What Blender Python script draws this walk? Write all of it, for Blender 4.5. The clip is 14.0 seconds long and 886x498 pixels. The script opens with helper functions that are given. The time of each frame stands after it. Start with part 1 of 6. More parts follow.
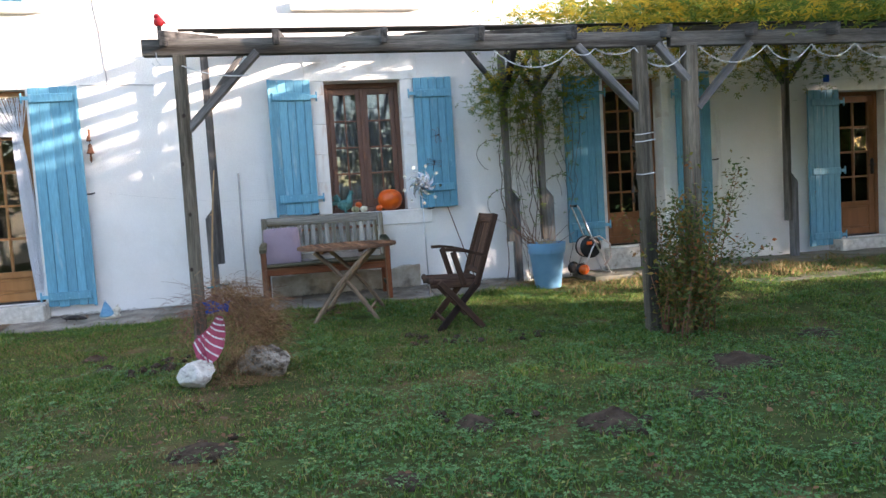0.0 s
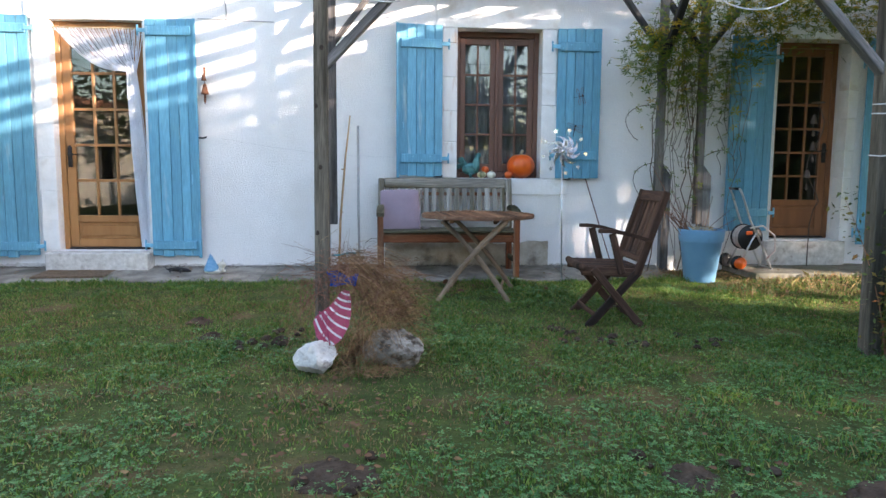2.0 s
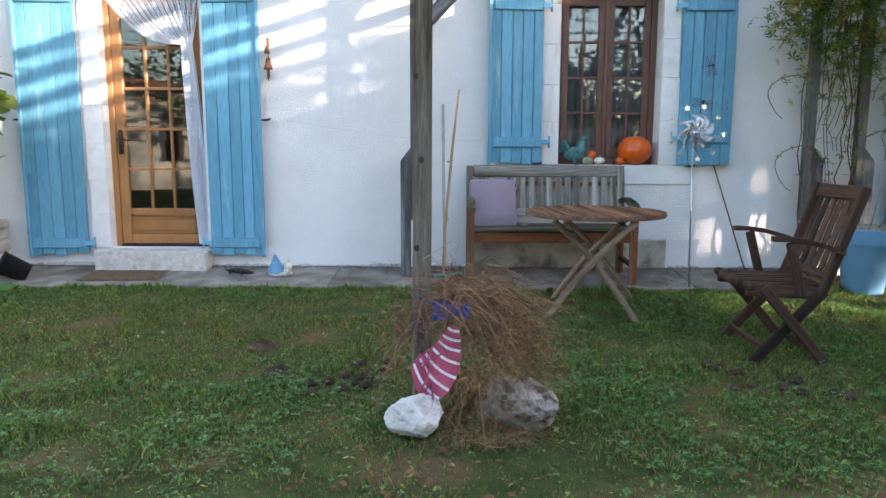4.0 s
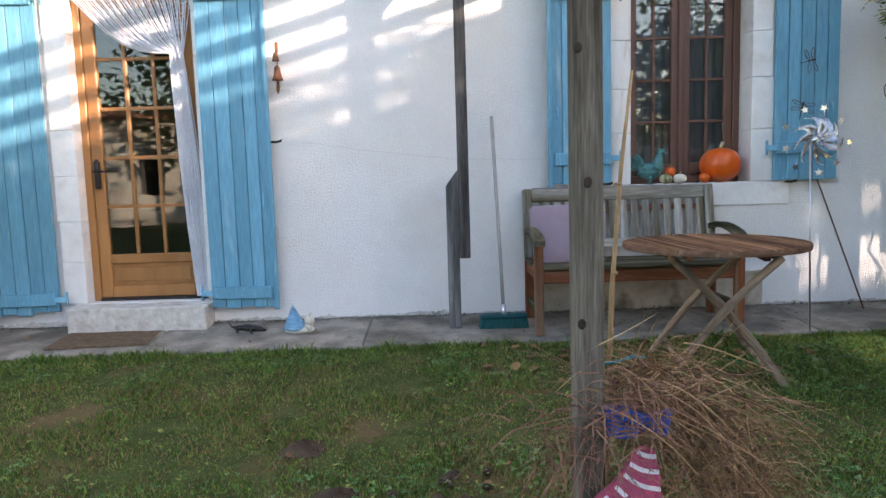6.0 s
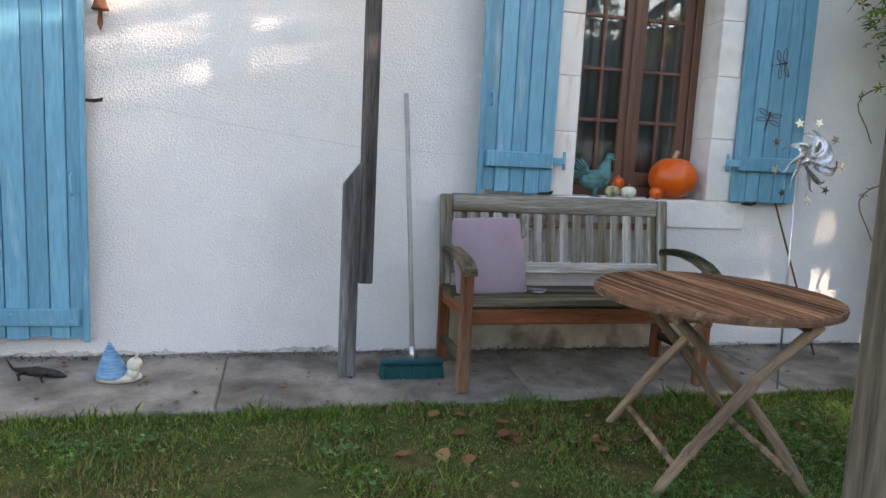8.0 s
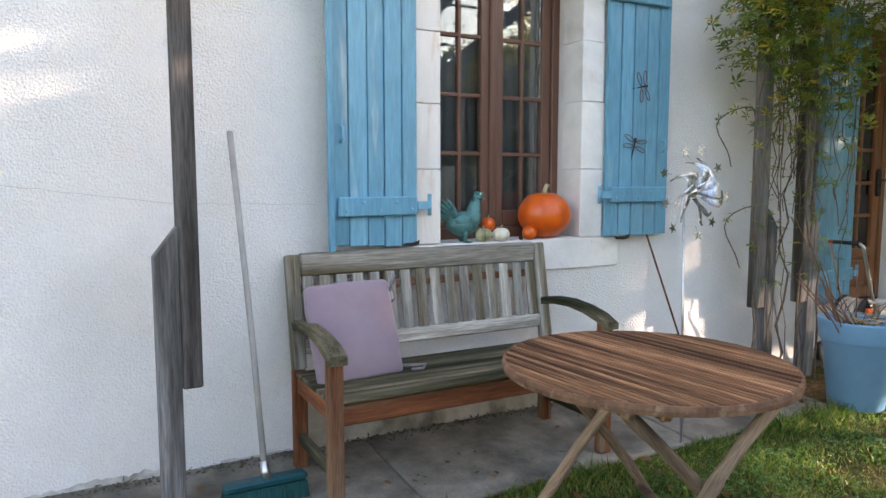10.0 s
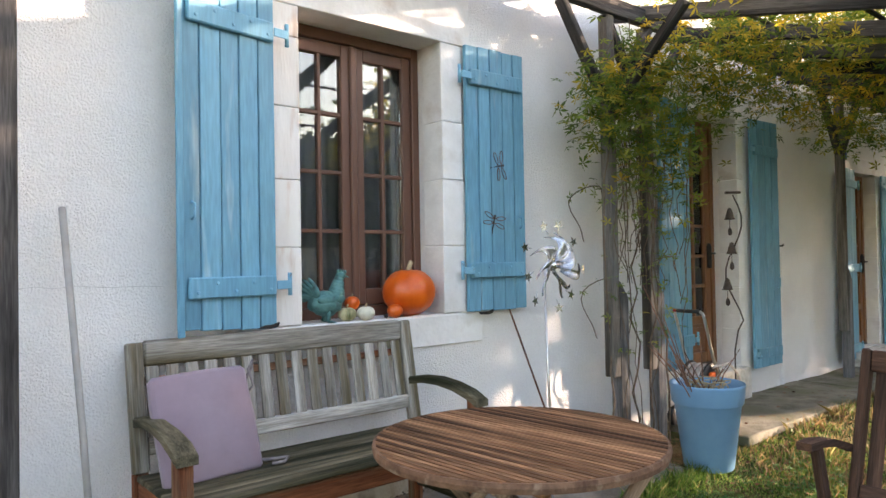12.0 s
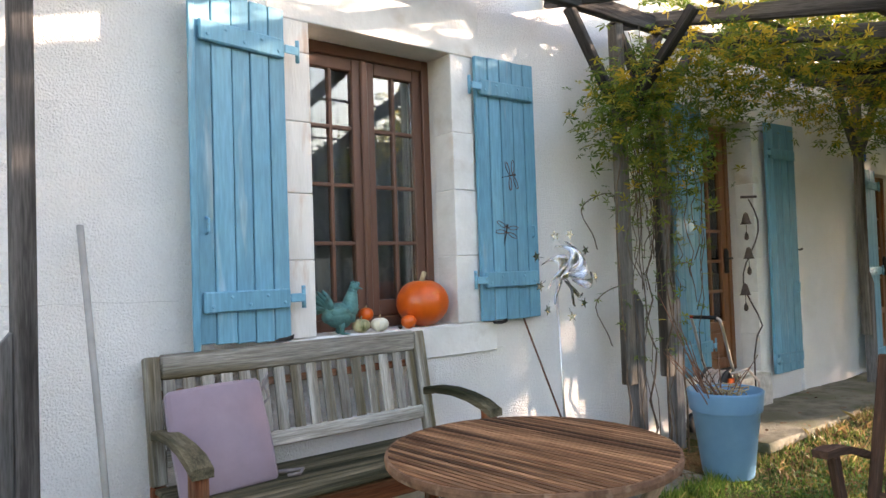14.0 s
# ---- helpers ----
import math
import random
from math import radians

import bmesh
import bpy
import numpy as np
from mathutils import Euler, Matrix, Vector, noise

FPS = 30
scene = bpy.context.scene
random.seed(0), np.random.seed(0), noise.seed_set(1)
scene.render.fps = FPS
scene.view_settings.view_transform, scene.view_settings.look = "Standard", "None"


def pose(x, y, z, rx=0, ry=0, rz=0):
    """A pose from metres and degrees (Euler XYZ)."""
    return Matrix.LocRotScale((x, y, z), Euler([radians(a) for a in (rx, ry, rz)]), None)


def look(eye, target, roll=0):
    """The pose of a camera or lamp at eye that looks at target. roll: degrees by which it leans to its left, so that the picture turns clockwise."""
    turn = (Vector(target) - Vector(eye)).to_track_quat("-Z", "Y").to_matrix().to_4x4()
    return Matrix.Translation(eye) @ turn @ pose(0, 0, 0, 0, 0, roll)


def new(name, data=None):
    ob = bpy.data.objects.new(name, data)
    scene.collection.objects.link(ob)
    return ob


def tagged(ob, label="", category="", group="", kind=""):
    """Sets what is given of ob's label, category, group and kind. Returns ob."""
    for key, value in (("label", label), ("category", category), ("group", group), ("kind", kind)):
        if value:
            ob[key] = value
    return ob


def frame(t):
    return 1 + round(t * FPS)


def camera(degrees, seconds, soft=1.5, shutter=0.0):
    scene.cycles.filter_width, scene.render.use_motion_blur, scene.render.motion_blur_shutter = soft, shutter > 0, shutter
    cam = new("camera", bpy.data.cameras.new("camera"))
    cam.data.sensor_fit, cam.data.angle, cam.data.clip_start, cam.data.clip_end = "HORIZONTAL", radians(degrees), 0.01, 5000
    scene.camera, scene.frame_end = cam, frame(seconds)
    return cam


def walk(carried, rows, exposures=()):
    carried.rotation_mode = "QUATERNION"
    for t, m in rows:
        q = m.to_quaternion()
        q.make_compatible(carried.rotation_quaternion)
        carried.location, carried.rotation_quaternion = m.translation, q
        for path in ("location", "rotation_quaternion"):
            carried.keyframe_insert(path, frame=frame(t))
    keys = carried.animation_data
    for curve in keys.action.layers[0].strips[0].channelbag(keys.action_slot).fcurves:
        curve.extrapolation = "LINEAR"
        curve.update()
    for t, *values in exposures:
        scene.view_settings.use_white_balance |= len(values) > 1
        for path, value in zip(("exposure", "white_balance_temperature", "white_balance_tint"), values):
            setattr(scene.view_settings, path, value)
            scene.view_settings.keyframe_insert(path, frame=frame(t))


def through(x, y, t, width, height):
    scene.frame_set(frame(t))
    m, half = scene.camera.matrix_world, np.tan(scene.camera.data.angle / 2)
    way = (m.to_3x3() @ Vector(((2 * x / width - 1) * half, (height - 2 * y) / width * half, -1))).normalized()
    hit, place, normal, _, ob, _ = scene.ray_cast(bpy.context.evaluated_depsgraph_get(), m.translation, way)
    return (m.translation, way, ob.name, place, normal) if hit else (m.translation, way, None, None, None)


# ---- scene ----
cam = camera(65.6, 14.0)
PATH = [
    (0, (-0.307, -8.212, 1.045), (0.076, -6.254, 0.906), -3.6),
    (0.5, (-0.412, -7.978, 1.085), (0.094, -6.051, 0.91), -5.1),
    (1, (-0.493, -7.805, 1.059), (-0.055, -5.862, 0.879), -4.2),
    (1.5, (-0.517, -7.5, 1.051), (-0.202, -5.53, 0.91), -0.5),
    (2, (-0.657, -7.278, 1.041), (-0.514, -5.296, 0.817), 0.4),
    (2.5, (-0.816, -7.078, 0.995), (-0.642, -5.11, 0.686), 0.2),
    (3, (-0.777, -6.768, 1.079), (-0.851, -4.791, 0.788), 1.4),
    (5.5, (-1.388, -5.435, 1.102), (-1.326, -3.455, 0.825), -2.2),
    (6, (-1.468, -5.114, 1.089), (-1.443, -3.126, 0.875), -1.7),
    (6.5, (-1.516, -4.823, 1.103), (-1.484, -2.852, 0.765), -1.7),
    (7, (-1.644, -4.466, 1.089), (-1.546, -2.495, 0.764), 0.0),
    (7.5, (-1.713, -4.228, 1.091), (-1.517, -2.26, 0.792), 0.7),
    (7.7, (-1.688, -4.068, 1.137), (-1.378, -2.114, 0.847), 1.6),
    (10, (-1.627, -3.065, 1.289), (-0.683, -1.313, 1.094), -0.0),
    (10.5, (-1.592, -3.06, 1.203), (-0.439, -1.438, 0.997), -2.2),
    (11, (-1.573, -3.019, 1.247), (-0.378, -1.43, 1.027), -1.6),
    (11.5, (-1.589, -2.966, 1.28), (-0.332, -1.41, 1.24), -3.2),
    (12, (-1.59, -2.982, 1.268), (-0.308, -1.447, 1.305), -1.0),
    (12.5, (-1.588, -3.008, 1.278), (-0.355, -1.436, 1.342), -1.1),
    (13, (-1.588, -3.017, 1.28), (-0.376, -1.429, 1.367), -1.1),
    (13.5, (-1.587, -3.021, 1.287), (-0.376, -1.43, 1.345), -1.2),
    (14, (-1.576, -3.017, 1.279), (-0.336, -1.449, 1.341), -1.9),
]
walk(cam, [(t, look(eye, target, roll)) for t, eye, target, roll in PATH],
     exposures=((0.0, 2.76, 6400, 21), (0.5, 2.98, 6300, 19), (1.5, 2.96, 6300, 20), (2.5, 2.83, 6250, 20), (3.2, 2.86, 6250, 20), (5.5, 2.76, 6600, 22), (7.0, 2.69, 6900, 24), (10.0, 3.12, 7150, 24), (11.0, 3.18, 7250, 24), (12.5, 3.12, 7450, 25), (14.0, 3.08, 7350, 24)))

# ---- light ----
SUN_WAY = Vector((-2.0, 1.0, -0.36)).normalized()
elev = math.asin(-SUN_WAY.z)
world = bpy.data.worlds.new("sky")
scene.world = world
world.use_nodes = True
wn = world.node_tree.nodes
sky = wn.new("ShaderNodeTexSky")
sky.sky_type = "NISHITA"
sky.sun_disc = False
sky.sun_elevation = elev
sky.sun_rotation = math.atan2(-SUN_WAY.x, -SUN_WAY.y)
sky.altitude = 100
sky.dust_density = 1.0
world.node_tree.links.new(sky.outputs[0], wn["Background"].inputs[0])
wn["Background"].inputs[1].default_value = 0.15
sun = new("sun", bpy.data.lights.new("sun", "SUN"))
sun.data.energy = 3.6
sun.data.angle = radians(0.75)
sun.data.color = (1.0, 0.86, 0.68)
sun.matrix_world = look((20, -10, 6), Vector((20, -10, 6)) + SUN_WAY)

# ---- materials ----
MATS = {}


def material(name, dark, light, scale=6.0, detail=8.0, rough=0.8, bump=0.2, bump_scale=60.0, stretch=(1, 1, 1), metal=0.0,
             spots=None, spot_scale=3.0, spot_at=(0.55, 0.7), per="object", vary=0.12, spec=0.3, bump_dist=0.01, sheen=0.0, grain=0.0, grain_scale=110.0):
    """A surface of two tones at two scales, with stains of its own and fine relief."""
    if name in MATS:
        return MATS[name]
    m = bpy.data.materials.new(name)
    m.use_nodes = True
    t = m.node_tree
    n, k = t.nodes, t.links
    b = n["Principled BSDF"]
    co = n.new("ShaderNodeTexCoord")
    info = n.new("ShaderNodeObjectInfo")
    geo = n.new("ShaderNodeNewGeometry")
    rnd = geo.outputs["Random Per Island"] if per == "island" else info.outputs["Random"]
    off = n.new("ShaderNodeVectorMath")
    off.operation = "SCALE"
    off.inputs[0].default_value = (13.1, 7.7, 5.3)
    k.new(info.outputs["Random"], off.inputs["Scale"])
    add = n.new("ShaderNodeVectorMath")
    k.new(co.outputs["Object"], add.inputs[0])
    k.new(off.outputs[0], add.inputs[1])
    mp = n.new("ShaderNodeMapping")
    mp.inputs["Scale"].default_value = stretch
    k.new(add.outputs[0], mp.inputs["Vector"])
    big = n.new("ShaderNodeTexNoise")
    big.inputs["Scale"].default_value = scale
    big.inputs["Detail"].default_value = detail
    big.inputs["Roughness"].default_value = 0.65
    k.new(mp.outputs[0], big.inputs["Vector"])
    ramp = n.new("ShaderNodeMapRange")
    ramp.inputs["From Min"].default_value, ramp.inputs["From Max"].default_value = 0.32, 0.68
    k.new(big.outputs[0], ramp.inputs["Value"])
    mix = n.new("ShaderNodeMix")
    mix.data_type = "RGBA"
    mix.inputs["A"].default_value, mix.inputs["B"].default_value = (*dark, 1), (*light, 1)
    k.new(ramp.outputs[0], mix.inputs["Factor"])
    out = mix.outputs["Result"]
    if spots:
        sp = n.new("ShaderNodeTexNoise")
        sp.inputs["Scale"].default_value = spot_scale
        sp.inputs["Detail"].default_value = 6
        k.new(mp.outputs[0], sp.inputs["Vector"])
        sr = n.new("ShaderNodeMapRange")
        sr.inputs["From Min"].default_value, sr.inputs["From Max"].default_value = spot_at
        k.new(sp.outputs[0], sr.inputs["Value"])
        sm = n.new("ShaderNodeMix")
        sm.data_type = "RGBA"
        sm.inputs["B"].default_value = (*spots, 1)
        k.new(sr.outputs[0], sm.inputs["Factor"])
        k.new(out, sm.inputs["A"])
        out = sm.outputs["Result"]
    if vary:
        hsv = n.new("ShaderNodeHueSaturation")
        vr = n.new("ShaderNodeMapRange")
        vr.inputs["To Min"].default_value, vr.inputs["To Max"].default_value = 1 - vary, 1 + vary
        k.new(rnd, vr.inputs["Value"])
        k.new(vr.outputs[0], hsv.inputs["Value"])
        k.new(out, hsv.inputs["Color"])
        out = hsv.outputs[0]
    if grain:
        gr = n.new("ShaderNodeTexNoise")
        gr.inputs["Scale"].default_value = grain_scale
        gr.inputs["Detail"].default_value = 3
        k.new(mp.outputs[0], gr.inputs["Vector"])
        gm = n.new("ShaderNodeMapRange")
        gm.inputs["From Min"].default_value, gm.inputs["From Max"].default_value = 0.3, 0.7
        gm.inputs["To Min"].default_value, gm.inputs["To Max"].default_value = 1 - grain, 1 + 0.7 * grain
        k.new(gr.outputs[0], gm.inputs["Value"])
        gs = n.new("ShaderNodeVectorMath")
        gs.operation = "SCALE"
        k.new(out, gs.inputs[0])
        k.new(gm.outputs[0], gs.inputs["Scale"])
        out = gs.outputs[0]
    k.new(out, b.inputs["Base Color"])
    b.inputs["Roughness"].default_value = rough
    b.inputs["Metallic"].default_value = metal
    b.inputs["Specular IOR Level"].default_value = spec
    if sheen:
        b.inputs["Sheen Weight"].default_value = sheen
    if bump:
        fine = n.new("ShaderNodeTexNoise")
        fine.inputs["Scale"].default_value = bump_scale
        fine.inputs["Detail"].default_value = 5
        k.new(mp.outputs[0], fine.inputs["Vector"])
        bp = n.new("ShaderNodeBump")
        bp.inputs["Strength"].default_value = bump
        bp.inputs["Distance"].default_value = bump_dist
        k.new(fine.outputs[0], bp.inputs["Height"])
        k.new(bp.outputs[0], b.inputs["Normal"])
    MATS[name] = m
    return m


def leafy(name, tones, through=0.35, rough=0.55):
    """Leaves whose tone changes from leaf to leaf, with light coming through them."""
    m = bpy.data.materials.new(name)
    m.use_nodes = True
    t = m.node_tree
    n, k = t.nodes, t.links
    b = n["Principled BSDF"]
    geo = n.new("ShaderNodeNewGeometry")
    cr = n.new("ShaderNodeValToRGB")
    cr.color_ramp.elements[0].color = (*tones[0][1], 1)
    cr.color_ramp.elements[0].position = tones[0][0]
    cr.color_ramp.elements[1].color = (*tones[1][1], 1)
    cr.color_ramp.elements[1].position = tones[1][0]
    for p, c in tones[2:]:
        cr.color_ramp.elements.new(p).color = (*c, 1)
    k.new(geo.outputs["Random Per Island"], cr.inputs[0])
    k.new(cr.outputs[0], b.inputs["Base Color"])
    b.inputs["Roughness"].default_value = rough
    b.inputs["Specular IOR Level"].default_value = 0.3
    tr = n.new("ShaderNodeBsdfTranslucent")
    k.new(cr.outputs[0], tr.inputs["Color"])
    mx = n.new("ShaderNodeMixShader")
    mx.inputs[0].default_value = through
    k.new(b.outputs[0], mx.inputs[1])
    k.new(tr.outputs[0], mx.inputs[2])
    k.new(mx.outputs[0], n["Material Output"].inputs[0])
    return m


def glass_material():
    m = bpy.data.materials.new("window_glass")
    m.use_nodes = True
    n, k = m.node_tree.nodes, m.node_tree.links
    n.remove(n["Principled BSDF"])
    tr, gl, mx, fr = (n.new("ShaderNodeBsdf" + "Transparent"), n.new("ShaderNodeBsdfGlossy"), n.new("ShaderNodeMixShader"), n.new("ShaderNodeFresnel"))
    tr.inputs[0].default_value = (0.86, 0.9, 0.88, 1)
    gl.inputs["Roughness"].default_value = 0.0
    fr.inputs[0].default_value = 1.6
    mul = n.new("ShaderNodeMath")
    mul.operation = "MULTIPLY"
    mul.inputs[1].default_value = 1.3
    mul.use_clamp = True
    wave = n.new("ShaderNodeTexNoise")
    wave.inputs["Scale"].default_value = 3.0
    co = n.new("ShaderNodeTexCoord")
    k.new(co.outputs["Object"], wave.inputs["Vector"])
    bp = n.new("ShaderNodeBump")
    bp.inputs["Strength"].default_value, bp.inputs["Distance"].default_value = 0.03, 0.02
    k.new(wave.outputs[0], bp.inputs["Height"])
    k.new(bp.outputs[0], gl.inputs["Normal"])
    k.new(fr.outputs[0], mul.inputs[0])
    k.new(mul.outputs[0], mx.inputs[0])
    k.new(tr.outputs[0], mx.inputs[1])
    k.new(gl.outputs[0], mx.inputs[2])
    k.new(mx.outputs[0], n["Material Output"].inputs[0])
    return m


GLASS = glass_material()
RENDER = material("roughcast_render", (0.80, 0.775, 0.75), (0.88, 0.86, 0.84), scale=1.3, rough=0.95, bump=1.0, bump_scale=120, bump_dist=0.012,
                  spots=(0.66, 0.62, 0.58), spot_scale=0.9, spot_at=(0.60, 0.85), vary=0, grain=0.045, grain_scale=120)
STONE_WHITE = material("limewashed_stone", (0.72, 0.70, 0.67), (0.86, 0.845, 0.82), scale=5, rough=0.85, bump=0.35, bump_scale=40,
                       spots=(0.52, 0.44, 0.36), spot_scale=4, spot_at=(0.62, 0.85), vary=0.04)
STONE_STEP = material("worn_step_stone", (0.42, 0.39, 0.34), (0.70, 0.67, 0.62), scale=14, rough=0.9, bump=0.7, bump_scale=30,
                      spots=(0.28, 0.24, 0.19), spot_scale=9, spot_at=(0.58, 0.75), vary=0.05)
BLUE = material("blue_paint", (0.095, 0.29, 0.41), (0.14, 0.37, 0.50), scale=5, rough=0.55, bump=0.35, bump_scale=26, stretch=(1, 1, 0.12),
                spots=(0.32, 0.47, 0.53), spot_scale=15, spot_at=(0.62, 0.76), vary=0.13, spec=0.4, bump_dist=0.004, grain=0.16, grain_scale=70)
IRON_BLUE = material("blue_painted_iron", (0.13, 0.36, 0.50), (0.19, 0.44, 0.58), scale=20, rough=0.5, bump=0.2, spots=(0.16, 0.10, 0.07), spot_scale=30, spot_at=(0.62, 0.75))
IRON = material("dark_iron", (0.02, 0.02, 0.022), (0.06, 0.05, 0.045), scale=30, rough=0.55, metal=0.6, bump=0.2)
RUST = material("rusty_iron", (0.07, 0.03, 0.02), (0.24, 0.10, 0.05), scale=22, rough=0.85, metal=0.2, bump=0.4)
OAK = material("varnished_oak", (0.27, 0.115, 0.035), (0.40, 0.19, 0.065), scale=6, rough=0.4, bump=0.15, bump_scale=40, stretch=(1, 1, 0.1), vary=0.07, spec=0.45)
OAK_H = material("varnished_oak_rail", (0.27, 0.115, 0.035), (0.40, 0.19, 0.065), scale=6, rough=0.4, bump=0.15, bump_scale=40, stretch=(0.1, 1, 1), vary=0.07, spec=0.45)
OAK_DARK = material("aged_oak", (0.17, 0.065, 0.024), (0.27, 0.11, 0.042), scale=6, rough=0.4, bump=0.15, bump_scale=40, stretch=(1, 1, 0.1), vary=0.07, spec=0.45)
BROWN = material("brown_stained_wood", (0.115, 0.052, 0.034), (0.17, 0.08, 0.052), scale=6, rough=0.45, bump=0.15, bump_scale=40, stretch=(1, 1, 0.1), vary=0.06, spec=0.45)


def greywood(axis, tone="grey"):
    s = [1, 1, 1]
    s["xyz".index(axis)] = 0.06
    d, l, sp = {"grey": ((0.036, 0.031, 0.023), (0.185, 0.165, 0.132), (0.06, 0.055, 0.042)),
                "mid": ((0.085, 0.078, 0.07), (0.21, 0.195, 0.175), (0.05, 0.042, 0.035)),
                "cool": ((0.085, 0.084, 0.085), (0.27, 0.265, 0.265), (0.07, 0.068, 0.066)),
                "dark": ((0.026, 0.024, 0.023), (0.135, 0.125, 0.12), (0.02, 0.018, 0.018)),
                "bench": ((0.15, 0.125, 0.10), (0.50, 0.48, 0.43), (0.13, 0.105, 0.06)),
                "seat": ((0.026, 0.025, 0.014), (0.17, 0.145, 0.095), (0.022, 0.024, 0.012)),
                "teak": ((0.085, 0.027, 0.013), (0.28, 0.10, 0.045), (0.21, 0.15, 0.10)),
                "table": ((0.065, 0.026, 0.013), (0.37, 0.205, 0.115), (0.06, 0.03, 0.018)),
                "chair": ((0.032, 0.018, 0.013), (0.115, 0.066, 0.045), (0.02, 0.014, 0.011)),
                "leg": ((0.15, 0.10, 0.068), (0.33, 0.24, 0.165), (0.10, 0.07, 0.048))}[tone]
    return material("weathered_wood_%s_%s" % (tone, axis), d, l, scale=22, rough=0.88, bump=0.9, bump_scale=80, stretch=s, spots=sp,
                    spot_scale=9, spot_at=(0.50, 0.64), vary=0.42 if tone == "table" else 0.22, spec=0.15, bump_dist=0.005, grain=0.34, grain_scale=210)


CONCRETE = material("path_concrete", (0.125, 0.108, 0.086), (0.34, 0.305, 0.255), scale=4.5, rough=0.92, bump=0.6, bump_scale=70,
                    spots=(0.10, 0.09, 0.072), spot_scale=3.2, spot_at=(0.50, 0.72), vary=0.07, grain=0.15, grain_scale=160)
MOSSY = material("mossy_concrete", (0.10, 0.095, 0.07), (0.25, 0.235, 0.19), scale=6, rough=0.95, bump=0.7, bump_scale=60, spots=(0.07, 0.08, 0.03), spot_scale=3, spot_at=(0.5, 0.7), vary=0.1)
RUSTSTONE = material("rust_streaked_stone", (0.70, 0.66, 0.61), (0.84, 0.81, 0.77), scale=5, rough=0.85, bump=0.35, bump_scale=40, stretch=(1, 1, 0.22), spots=(0.50, 0.27, 0.15), spot_scale=12, spot_at=(0.56, 0.78), vary=0.03)
PLINTH = material("stained_plinth_render", (0.30, 0.25, 0.18), (0.56, 0.50, 0.42), scale=5, rough=0.95, bump=0.8, bump_scale=60, spots=(0.12, 0.10, 0.08), spot_scale=4, vary=0)
SOIL = material("lawn_soil", (0.035, 0.045, 0.014), (0.075, 0.095, 0.026), scale=9, rough=1, bump=0.9, bump_scale=40, spots=(0.13, 0.088, 0.042), spot_scale=2.4,
                spot_at=(0.52, 0.70), vary=0, bump_dist=0.03, spec=0.1)
EARTH = material("molehill_earth", (0.035, 0.023, 0.016), (0.085, 0.06, 0.042), scale=14, rough=1, bump=1, bump_scale=55, vary=0.1, spec=0.1)
ROCK = material("lichened_limestone", (0.36, 0.34, 0.31), (0.66, 0.64, 0.60), scale=9, rough=0.95, bump=0.9, bump_scale=28, spots=(0.16, 0.13, 0.10), spot_scale=10, spot_at=(0.57, 0.7), vary=0.08, bump_dist=0.02)
ROCK_BROWN = material("mossy_limestone", (0.15, 0.125, 0.098), (0.36, 0.325, 0.275), scale=12, rough=0.95, bump=0.9, bump_scale=28, spots=(0.08, 0.06, 0.043), spot_scale=16, spot_at=(0.50, 0.60), vary=0.08, bump_dist=0.02)
# the gloom of the rooms is put into this dark colour
DARK_ROOM = material("shade_coloured_room", (0.10, 0.09, 0.08), (0.16, 0.15, 0.13), scale=2, rough=0.9, bump=0.1, vary=0)
POT_BLUE = material("blue_pot_plastic", (0.125, 0.29, 0.46), (0.17, 0.345, 0.52), scale=4, rough=0.42, bump=0.06, spots=(0.10, 0.20, 0.28), spot_scale=6, spot_at=(0.68, 0.8), vary=0)
ORANGE = material("pumpkin_skin", (0.62, 0.085, 0.006), (0.78, 0.135, 0.012), scale=7, rough=0.3, bump=0.08, spots=(0.70, 0.22, 0.03), spot_scale=9, spot_at=(0.65, 0.8), vary=0.05, spec=0.5)
CREAM = material("white_gourd_skin", (0.66, 0.62, 0.48), (0.80, 0.76, 0.64), scale=9, rough=0.4, bump=0.05, vary=0)
GREEN_GOURD = material("striped_gourd_skin", (0.08, 0.10, 0.03), (0.68, 0.60, 0.36), scale=9, rough=0.4, bump=0.05, stretch=(3, 3, 0.5), vary=0)
STALK = material("dry_stalk", (0.30, 0.22, 0.12), (0.52, 0.42, 0.26), scale=20, rough=0.9, bump=0.4, vary=0.1)
VERDIGRIS = material("verdigris_metal", (0.05, 0.17, 0.17), (0.13, 0.31, 0.30), scale=18, rough=0.65, metal=0.3, bump=0.4, bump_scale=60, spots=(0.05, 0.07, 0.06), spot_scale=14)
LILAC = material("lilac_cushion_cloth", (0.22, 0.165, 0.205), (0.27, 0.21, 0.25), scale=4, rough=0.95, bump=0.25, bump_scale=220, vary=0, sheen=0.2, bump_dist=0.002)
ALU = material("bare_aluminium", (0.55, 0.55, 0.56), (0.72, 0.72, 0.72), scale=14, rough=0.34, metal=1.0, bump=0.1)
SHINY = material("polished_tin", (0.70, 0.70, 0.70), (0.88, 0.88, 0.87), scale=8, rough=0.2, metal=1.0, bump=0.25, bump_scale=12)
GREEN_BRUSH = material("dark_green_bristle", (0.004, 0.05, 0.055), (0.01, 0.11, 0.11), scale=60, rough=0.7, bump=0.8, bump_scale=150, stretch=(1, 1, 0.1))
BLACK = material("black_plastic", (0.008, 0.008, 0.009), (0.018, 0.018, 0.02), scale=8, rough=0.35, bump=0.05)
MAT_BROWN = material("coir_mat", (0.10, 0.065, 0.038), (0.19, 0.13, 0.08), scale=30, rough=1, bump=1, bump_scale=160, vary=0)
